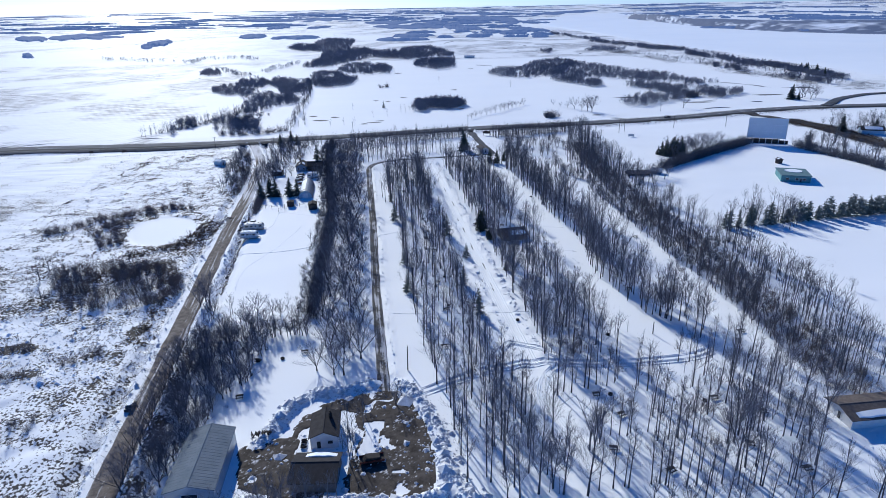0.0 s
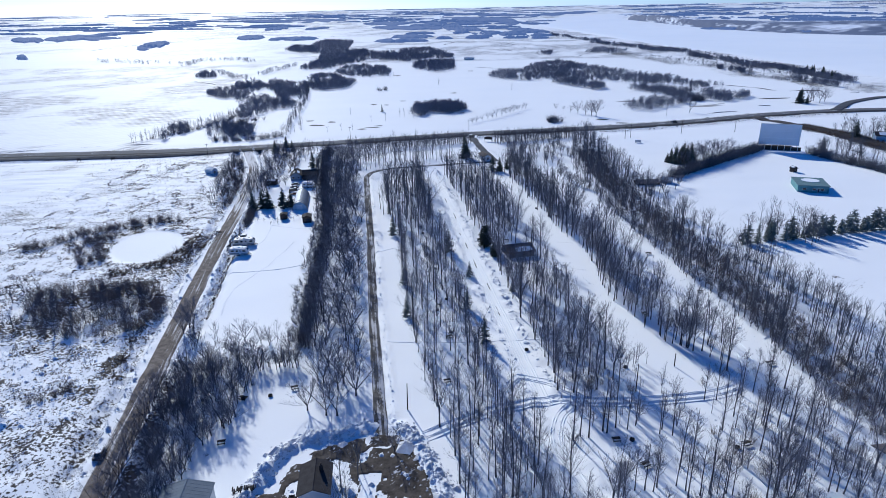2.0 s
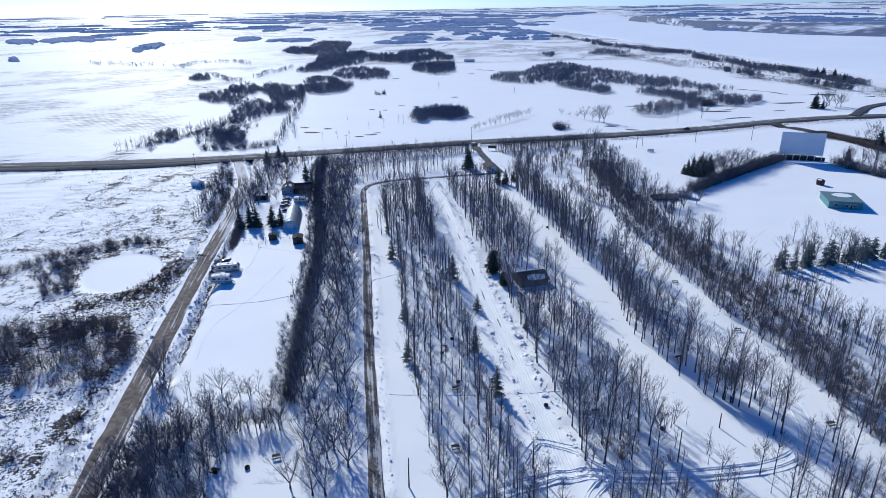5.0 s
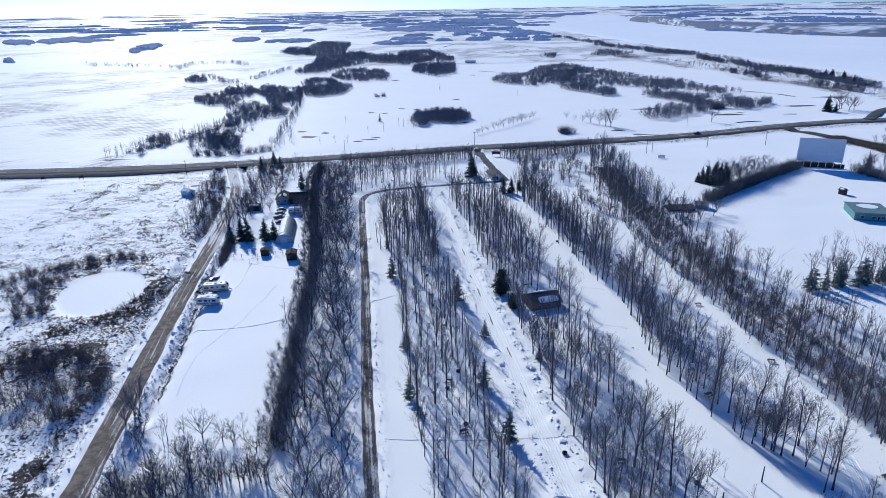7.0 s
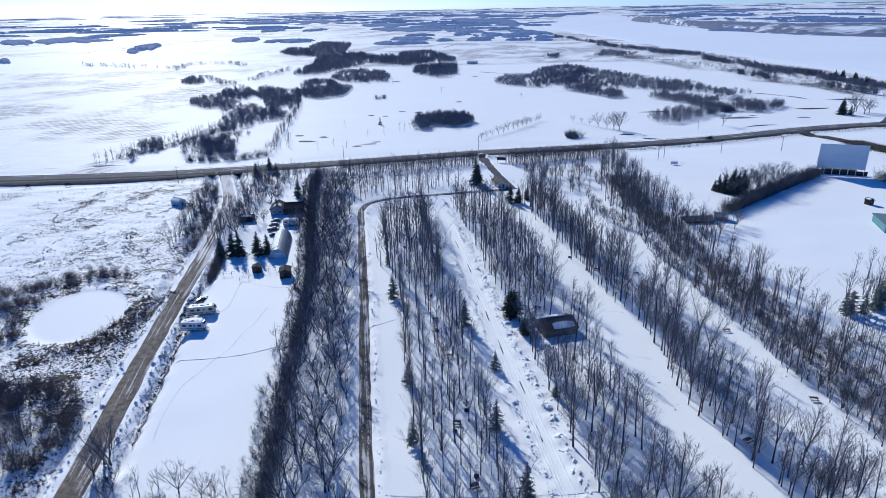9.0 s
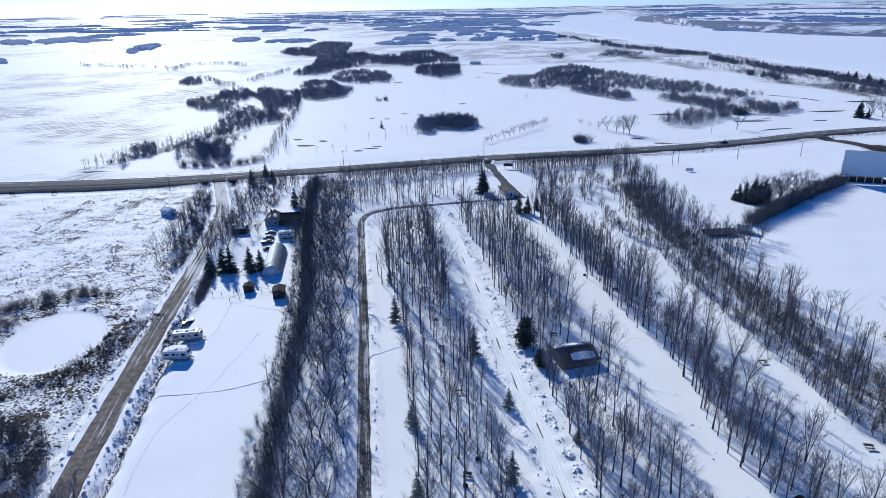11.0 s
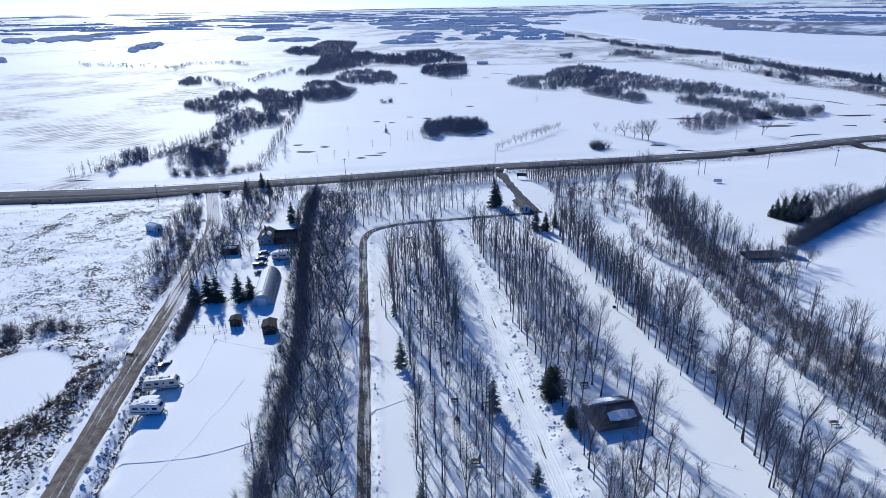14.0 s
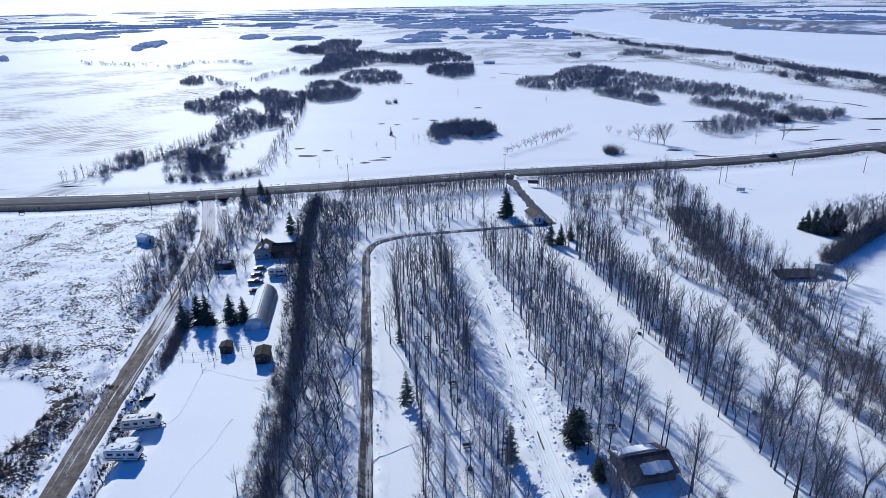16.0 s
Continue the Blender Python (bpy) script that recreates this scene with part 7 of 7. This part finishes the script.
sign_board(level(34, 459, -12), 5.5, 1.6, 1.6, DARK, "dark wooden campground sign beside the entrance")
sign_board(level(136, 444, -10), 4.0, 1.3, 0.5, WHITE, "low white sign in the snowy verge")
sign_board(level(-216, 425, 20), 2.6, 1.2, 1.0, DARK, "small roadside sign seen from behind")
sign_board(level(-238, 424, 20), 2.2, 1.2, 1.0, DARK, "small roadside sign seen from behind")
sign_board(level(15, 474, -12), 1.6, 0.9, 1.4, DARK, "small highway sign seen from behind")


def fence(name, line, step, h, label, rails=2, jitter=0.06):
    t = thing(name, label, "fence", Matrix.Identity(4))
    p = resample(line, step)
    rng = np.random.default_rng(len(p) + int(abs(line[0][0])))
    z = height(p[:, 0], p[:, 1])
    for (x, y), zz in zip(p, z):
        x1, y1 = rng.normal(0, jitter, 2)
        part("post", Build().tube((x, y, zz - 0.3), (x + x1, y + y1, zz + h * rng.uniform(0.9, 1.1)), 0.08, 0.07, 6), WOOD, t)
    for k in range(rails):
        v, f = chain(np.column_stack([p, z + h * (0.5 + 0.4 * k)]), np.full(len(p), 0.022), 4)
        part("wire", fast_mesh("wire", v, [f]), DARK, t)
    return t


fence("wire_fence", [(-76, 195), (-79, 215), (-82.5, 237), (-83.5, 247), (-86.5, 263), (-91, 283), (-93, 290)], 5.0, 1.2, "old wire fence along the snowfield")
fence("garden_fence", [(-92, 290), (-88, 290), (-82, 290), (-78, 290.5), (-76, 291)], 2.6, 1.7, "rough pole fence of the farm garden")
fence("garden_fence", [(-71, 292), (-69, 292.3), (-66.5, 293), (-63, 294)], 1.6, 1.7, "rough pole fence of the farm garden", 3)
fence("pole_gate", [(-77.5, 284.5), (-75, 287), (-72, 288.5)], 2.4, 1.7, "leaning pole gate in the snow", 2)
fence("meadow_fence", [(-236, 404), (-200, 414), (-160, 422), (-140, 428)], 6.0, 1.2, "wire fence below the highway")
fence("drive_in_fence", [(252, 402), (262, 350), (268, 310)], 5.0, 1.6, "fence behind the drive-in field")


# ---- evergreens ----
SPRUCES = []
for i in range(4):
    tr, cr = spruce(500 + i, 10.0, (0.31, 0.34, 0.25, 0.36)[i], (19, 19, 21, 24)[i], (11, 11, 11, 12)[i], i == 3)
    SPRUCES.append((as_mesh("trunk", tr, BARK), as_mesh("crown", cr, NEEDLE)))
PINES = []
for i in range(3):
    tr, cr = spruce(520 + i, 10.0, (0.29, 0.25, 0.28)[i], 16, 8, i == 2)
    PINES.append((as_mesh("trunk", tr, BARK), as_mesh("crown", cr, PINE)))
# x, y, height, kind
SPOTS = [(-92, 309, 10, 0), (-87.5, 310, 10, 1), (-84.5, 309, 10.5, 0), (-77.5, 310, 10, 1), (-74, 311, 8.5, 1), (-78, 391, 10, 0), (-111, 434, 9, 1), (-107, 449, 8, 1), (-101, 440, 8, 0), (15, 409, 15, 2), (16.5, 412, 11, 1), (30, 375, 9.5, 0), (34, 374, 8.5, 1),
         (39, 379, 7, 1), (17, 252, 8.5, 3), (19.5, 240.5, 5.0, 3), (23, 209, 4, 1)]
SLIM = [(-21, 267, 9.5, 2), (2, 247, 9.5, 0), (-14, 216, 7, 2), (-12, 192, 7.5, 2), (7, 197, 8, 0), (11, 175, 8.5, 0), (-25, 297, 6, 2), (-12, 348, 7, 2), (-6, 295, 8, 2), (9, 222, 6, 0), (-60, 415, 7, 0), (-53, 603, 7, 1)]
for x, y, h, k in SPOTS:
    plant("spruce_tree", SPRUCES[k], x, y, h / 10, x * 40, "dark green spruce standing in snow", "spruce", "spruces")
for x, y, h, k in SLIM:
    plant("young_spruce", PINES[k % 2], x, y, h / 10, x * 40, "slim grey-green spruce among the poplars", "spruce", "spruces")
rng = np.random.default_rng(77)
for p in along([(118, 249), (127, 251), (160, 257), (200, 265), (240, 274)], 2.1, 1.3, 71, 0, 0.03):
    plant("row_pine", PINES[int(rng.integers(0, 3))], p[0], p[1], rng.uniform(0.6, 1.0), rng.uniform(0, 360), "grey-green pine in the windbreak south of the drive-in", "pine", "windbreak pines")
for x, y, s in ((288, 447, 1.0), (291, 452, 1.2), (312, 447, 1.0), (243, 409, 0.8), (334, 606, 1.2), (338, 610, 1.4), (341, 604, 0.8), (455, 640, 1.3), (470, 660, 1.2), (484, 889, 0.8), (488, 872, 1.0), (478, 866, 0.8), (488, 856, 1.1), (480, 846, 1.2), (474, 838, 0.9), (484, 828, 1.2), (478, 818, 1.0), (472, 806, 1.2), (480, 796, 0.9), (470, 786, 1.1)):
    plant("spruce_tree", SPRUCES[1], x, y, s, x * 13, "dark spruce at the edge of the fields", "spruce", "spruces")

for x, y, s in ((136.5, 387, 0.6), (138, 385, 0.7), (139, 388, 0.85), (139.5, 383, 0.8), (141, 385.5, 1.0), (141.5, 381, 0.9), (143.5, 383.5, 1.1), (144, 379.5, 0.95), (145.5, 386, 1.15), (146, 381.5, 1.15), (148, 378.5, 1.0), (149, 383, 1.2)):
    plant("pine_tree", SPRUCES[int(y) % 2], x, y, s, x * 13, "green-brown pine in the clump by the drive-in hedge", "pine", "pines by the hedge")


# ---- snow lumps, tracks and grass ----
def lumps(name, spots, size, material, label, seed):
    rng = np.random.default_rng(seed)
    base = [(0, 0, 1), (1, 0, 0.1), (0.3, 0.95, 0.15), (-0.8, 0.6, 0.05), (-0.8, -0.6, 0.2), (0.3, -0.95, 0.1), (0, 0, -0.6)]
    F = np.array([(0, 1, 2), (0, 2, 3), (0, 3, 4), (0, 4, 5), (0, 5, 1), (6, 2, 1), (6, 3, 2), (6, 4, 3), (6, 5, 4), (6, 1, 5)])
    n = len(spots)
    s = rng.lognormal(math.log(size), 0.6, n)
    V = np.array(base)[None] * (1 + rng.normal(0, 0.22, (n, 7, 3))) * s[:, None, None]
    V[:, :, 2] *= 0.7
    a = rng.uniform(0, 6.28, n)
    c, d = np.cos(a)[:, None], np.sin(a)[:, None]
    X = V[:, :, 0] * c - V[:, :, 1] * d + spots[:, 0, None]
    Y = V[:, :, 0] * d + V[:, :, 1] * c + spots[:, 1, None]
    Z = V[:, :, 2] + height(spots[:, 0], spots[:, 1])[:, None]
    me = fast_mesh(name, np.stack([X, Y, Z], -1).reshape(-1, 3), [(F[None] + (np.arange(n) * 7)[:, None, None]).reshape(-1, 3)])
    me.materials.append(material)
    tagged(new(name, me), label, "grass hummocks" if material is STRAW else "soil clods" if material is MUD else "snow lumps", kind="stuff")


lumps("snow_clods", np.concatenate([along(BANK, 0.05, 2.2, 601, 0, 0, 1.6), along(BANK_EAST, 0.06, 2.4, 602, 0.4, 0, 2.2), along(BANK_SOUTH, 0.1, 1.2, 603, 0, 0, 1.2)]), 0.27, CLODS, "broken heaps of ploughed snow round the yard", 1)
lumps("track_clods", np.concatenate([along(TRACK[:7], 0.15, 1.5, 604, -3.8, 0.3, 1.0), along(TRACK[:7], 0.22, 1.2, 605, 3.2, 0.2, 0.6), along(TRACK[1:6], 0.3, 2.4, 613, -5.8, 0.4, 2.0), along([(10, 275), (13, 250), (17, 235)], 0.12, 1.6, 606, -4.0, 0, 2.0)]), 0.15, SNOW, "clods of snow pushed off the ploughed track", 2)
lumps("lane_clods", np.concatenate([along(LANE[:8], 0.7, 0.6, 607, 2.9, 0, 0.5), along(LANE[:8], 0.9, 0.6, 608, -2.9, 0, 0.5), along(LANE2, 1.6, 2.0, 609, 2.5, 0.2, 1.5), along(LANE3, 0.45, 2.0, 616, 2.6, 0.3, 1.5), along(LANE3, 0.5, 2.0, 617, -2.6, 0.3, 1.5)]), 0.11, SNOW, "small clods of snow along the lanes", 3)
lumps("road_clods", np.concatenate([along(GRAVEL_ROAD[5:], 0.5, 1.0, 610, -5.0, 0, 1.0), along(GRAVEL_ROAD[5:], 0.5, 0.8, 611, 4.6, 0, 0.8)]), 0.2, CLODS, "lumpy snow banks along the gravel road", 4)
lumps("meadow_snow", np.concatenate([filled([(-150, 138), (-90, 140), (-90, 155), (-93, 180), (-125, 182), (-160, 195)], 3600, 618), filled([(-190, 300), (-112, 298), (-122, 350), (-135, 405), (-215, 395)], 4500, 619)]), 0.125, SNOW, "small drifts of snow between the meadow's tussocks", 8)
lumps("ditch_soil", np.concatenate([along([(-78.5, 198), (-82.5, 222), (-86, 244), (-89, 262), (-91.5, 274)], 0.16, 0.3, 614, 1.4, 0.35, 0.25), along([(-88, 252), (-91, 270)], 0.14, 0.6, 615, 0.8, 0.2, 0.5)]), 0.2, MUD, "dark clods of thawed soil along the road's ditch", 7)
lumps("yard_slush", filled(YARD, 260, 612), 0.3, CLODS, "lumps of slush left on the muddy yard", 5)


def marsh_hummocks():
    rng = np.random.default_rng(88)
    p = rng.uniform((-170, 196), (-97, 302), (22000, 2))
    g = grass_cover(p[:, 0], p[:, 1])
    c = waves(p[:, 0] / 2.2, p[:, 1], 2.6, 89) + 0.5 * waves(p[:, 0], p[:, 1], 1.3, 90)
    p = p[(pond(p[:, 0], p[:, 1]) > 1.05) & inside(p[:, 0], p[:, 1], MARSH) & (c > 0.34) & (rng.uniform(0, 1, len(p)) < g)]
    lumps("marsh_hummocks", p, 0.19, STRAW, "dark grass hummocks between snow round the frozen pond", 6)


marsh_hummocks()


def ruts(name, line, gauge, width, high, label, seed, material=SNOW):
    """Wheel ruts: low ridges of pressed snow."""
    p = resample(line, 0.7)
    t = np.gradient(p, axis=0)
    t /= np.linalg.norm(t, axis=1)[:, None]
    nrm = np.stack([t[:, 1], -t[:, 0]], 1)
    VV, FF, k = [], [], 0
    for off in gauge:
        w = 0.12 * waves(p[:, 0], p[:, 1], 4, seed)
        c = p + nrm * (off + w)[:, None]
        L, R = c - nrm * width / 2, c + nrm * width / 2
        h = high * (0.75 + 0.5 * waves(p[:, 0], p[:, 1], 1.7, seed + 1))
        rows = [np.stack([q[:, 0], q[:, 1], height(q[:, 0], q[:, 1]) + e], 1) for q, e in ((L, -0.08), (c, h), (R, -0.08))]
        V = np.stack(rows, 1).reshape(-1, 3)
        i = np.arange(len(p) - 1) * 3
        VV.append(V)
        FF += [np.stack([i + j, i + j + 1, i + j + 4, i + j + 3], 1) + k for j in (0, 1)]
        k += len(V)
    me = fast_mesh(name, np.concatenate(VV), FF)
    me.materials.append(material)
    tagged(new(name, me), label, "tyre tracks", kind="stuff")


ruts("tyre_ruts", [(-6, 133), (2, 138), (12, 143), (25, 146), (36, 145), (47, 145), (58, 146), (68, 148), (75, 152), (79, 158), (81, 166), (81, 176)], (-1.5, -0.9, 0.6, 1.1, 2.2), 0.4, 0.22, "tyre tracks curving across the snow", 70)
ruts("tyre_ruts", [(32, 145), (27, 140), (24.5, 134), (24, 128), (26, 120), (29, 108)], (-1.2, -0.6, 0.7, 1.3), 0.4, 0.2, "tyre tracks curving across the snow", 72)
ruts("tyre_ruts", TRACK[:7], (-1.4, -0.7, 0.5, 1.2, 1.9), 0.4, 0.2, "ruts of a ploughed track through the rows", 74)
ruts("tyre_ruts", [(14, 150), (18, 156), (24, 155), (30, 150), (34, 146)], (-0.7, 0.7, 1.4), 0.4, 0.22, "tyre tracks turning in the snow", 76)


ruts("trodden_path", [(-84, 230), (-81.5, 230.3), (-68.7, 231.2), (-60, 233.4), (-50, 238)], (-0.09, 0.09), 0.15, 0.08, "trodden path across the snowfield", 78)
ruts("trodden_path", [(-28, 246), (-26.3, 247.3), (-17.8, 252.5), (-10, 255.5), (-2.5, 258.2)], (-0.08, 0.08), 0.14, 0.07, "trodden path between the rows", 79)
ruts("trodden_path", [(-17, 176.3), (-4, 175.4), (11, 175), (27, 176)], (-0.08, 0.08), 0.14, 0.07, "trodden path between the rows", 77)
for k, (y0, y1, o) in enumerate(((322, 306, 0.4), (296, 280, -0.6), (268, 262, 0.6), (256, 244, 0.3), (238, 222, 0.5), (216, 205, -0.4), (198, 186, 0.5))):
    seg = [(float(np.interp(-y, [-p[1] for p in TRACK], [p[0] for p in TRACK])), y) for y in (y0, (y0 * 3 + y1) / 4, (y0 + y1) / 2)]
    ruts("thawed_rut", seg, (o,), 0.45, 0.3, "strip of dirty thawed snow in the ploughed track", 80 + k, MUD)


def footprints(name, lines, seed):
    rng = np.random.default_rng(seed)
    b = Build()
    for line in lines:
        p = resample(line, 0.5) + 0.0
        p = p + 0.5 * np.stack([waves(p[:, 0], p[:, 1], 7, 91), waves(p[:, 0], p[:, 1], 7, 92)], 1)
        t = np.gradient(p, axis=0)
        t /= np.linalg.norm(t, axis=1)[:, None]
        for i, ((x, y), (u, v)) in enumerate(zip(p, t)):
            s = 0.1 if i % 2 else -0.1
            cx, cy = x + v * s + rng.normal(0, 0.06), y - u * s + rng.normal(0, 0.06)
            z = float(height(cx, cy))
            ring = [(cx + 0.14 * math.cos(a) * u - 0.08 * math.sin(a) * v, cy + 0.14 * math.cos(a) * v + 0.08 * math.sin(a) * u) for a in np.linspace(0, 2 * math.pi, 8)[:-1]]
            n = len(ring)
            k = [(q[0], q[1], z + 0.04 + 0.03 * math.sin(3 * j)) for j, q in enumerate(ring)]
            o = [(cx + (q[0] - cx) * 1.6, cy + (q[1] - cy) * 1.6, z - 0.05) for q in ring]
            c = [(cx + (q[0] - cx) * 0.6, cy + (q[1] - cy) * 0.6, z - 0.03) for q in ring]
            b.solid(o + k + c, [(j, (j + 1) % n, n + (j + 1) % n, n + j) for j in range(n)] + [(n + j, n + (j + 1) % n, 2 * n + (j + 1) % n, 2 * n + j) for j in range(n)])
    me = b.mesh(name)
    me.materials.append(SNOW)
    tagged(new(name, me), "trails of deep footprints across the snow", "footprints", kind="stuff")


footprints("footprints", [[(-62, 262), (-66, 240), (-73, 215), (-72, 196)], [(-83, 254), (-76, 262), (-77, 285)],
                          [(-77, 284), (-70, 281), (-62, 278), (-58, 279)], [(33, 258), (42, 256), (52, 253)], [(36, 242), (44, 230), (52, 225)], [(22, 112), (26, 108), (30, 107)], [(120, 340), (134, 345), (150, 350)]], 5)


def tufts(name, spots, label, seed, h=0.5, thick=0.06, material=STRAW):
    rng = np.random.default_rng(seed)
    n = len(spots)
    b = np.concatenate([spots, height(spots[:, 0], spots[:, 1])[:, None] - 0.05], 1).repeat(5, 0)
    b[:, :2] += rng.normal(0, 0.18, (n * 5, 2))
    d = rand_dirs(rng, n * 5, 35, 80) * rng.uniform(0.6, 1.4, (n * 5, 1)) * h
    v, f = spikes(b, b + d, np.full(n * 5, thick))
    me = fast_mesh(name, v, [f])
    me.materials.append(material)
    tagged(new(name, me), label, "dead grass", kind="stuff")


def meadow_tufts():
    rng = np.random.default_rng(31)
    p = rng.uniform((-190, 95), (-75, 420), (80000, 2))
    g = grass_cover(p[:, 0], p[:, 1])
    clump = waves(p[:, 0], p[:, 1], 5.0, 35) + 0.7 * waves(p[:, 0], p[:, 1], 2.2, 36)
    p = p[rng.uniform(0, 1, len(p)) < np.clip(g - 0.12, 0, 1) * np.where(clump > 0.35, 3.2, 0.22) * np.clip((p[:, 1] - 118) / 30, 0.12, 1)]
    tufts("meadow_grass", p, "dead grass tufts poking through the meadow's snow", 32, 0.42)


meadow_tufts()
tufts("pond_grass", np.concatenate([along([(-124, 231), (-110, 239), (-103, 256), (-98, 276)], 0.07, 7.0, 133), along([(-98, 212), (-93, 180), (-88, 160)], 0.2, 3.0, 134), filled(BROWN_BANK, 260, 135), filled(BROWN_SOUTH, 420, 136)]), "tall brown grass on the bank beside the pond", 36, 0.9)
tufts("fence_grass", np.concatenate([along([(-76, 195), (-79, 215), (-82.5, 237), (-83.5, 247), (-86.5, 263), (-91, 283)], 0.3, 0.4, 33), along(GRAVEL_ROAD[7:12], 0.6, 0.8, 34, 6.2)]), "dead grass along the fence and the ditch", 35, 0.6)
tufts("ditch_weeds", np.concatenate([along(GRAVEL_ROAD[3:8], 0.12, 1.0, 137, -7.4, 0.05, 2.0), along(GRAVEL_ROAD[7:11], 0.45, 1.0, 139, -7.4, 0.1, 1.5), along(GRAVEL_ROAD[3:8], 0.3, 1.0, 138, -10.5, 0.1, 2.0)]), "thin dead weeds standing in the snowy ditch", 41, 0.55, 0.022, BRUSH)
tufts("reed_strip", filled([(270, 500), (284, 500), (300, 440), (302, 380), (285, 385), (278, 440)], 2500, 36), "tall brown reeds beside the side road", 37, 1.6)
tufts("highway_grass", np.concatenate([along(HIGHWAY[3:12], 0.4, 1.6, 38, 11.0, 0, 2.2), along(HIGHWAY[3:12], 0.8, 2, 39, -13, 0, 2)]), "dead grass on the highway's bank", 40, 0.7)


def verge_patches():
    """Dark bare ground thawed free on the plain north of the highway."""
    for k, (x, y, rx, ry) in enumerate(((-112, 561, 4, 2.2), (-102, 538, 7, 2.2), (-92, 554, 4, 1.8), (-62, 517, 4, 1.4), (-54, 524, 7, 1.2), (-50, 531, 4, 1.2), (-65, 652, 3, 2), (-52, 646, 3, 1.6), (-38, 673, 4, 1.5), (-23, 665, 4, 2), (17, 730, 4, 2), (20, 589, 4, 1.4), (48, 978, 6, 3), (-60, 930, 6, 3), (150, 522, 9, 2.5), (135, 540, 6, 1.5), (245, 600, 18, 2.0), (190, 640, 16, 2.0), (330, 640, 20, 3), (390, 690, 16, 3))):
        n = 18
        ring = [(x + rx * math.cos(a) * (1 + 0.2 * math.sin(3 * a + k)), y + 1.7 * ry * math.sin(a) * (1 + 0.2 * math.cos(2 * a + k))) for a in np.linspace(0, 2 * math.pi, n + 1)[:-1]]
        zs = height(np.array([q[0] for q in ring]), np.array([q[1] for q in ring]))
        b = Build().solid([(q[0], q[1], z - 0.05) for q, z in zip(ring, zs)] + [(x, y, float(height(x, y)) + 0.35)], [(i, (i + 1) % n, n) for i in range(n)])
        me = b.mesh("ground_patch")
        me.materials.append(MUD)
        tagged(new("ground_patch", me), "bare brown patch thawed out of the snow", "bare ground", kind="structure")


verge_patches()
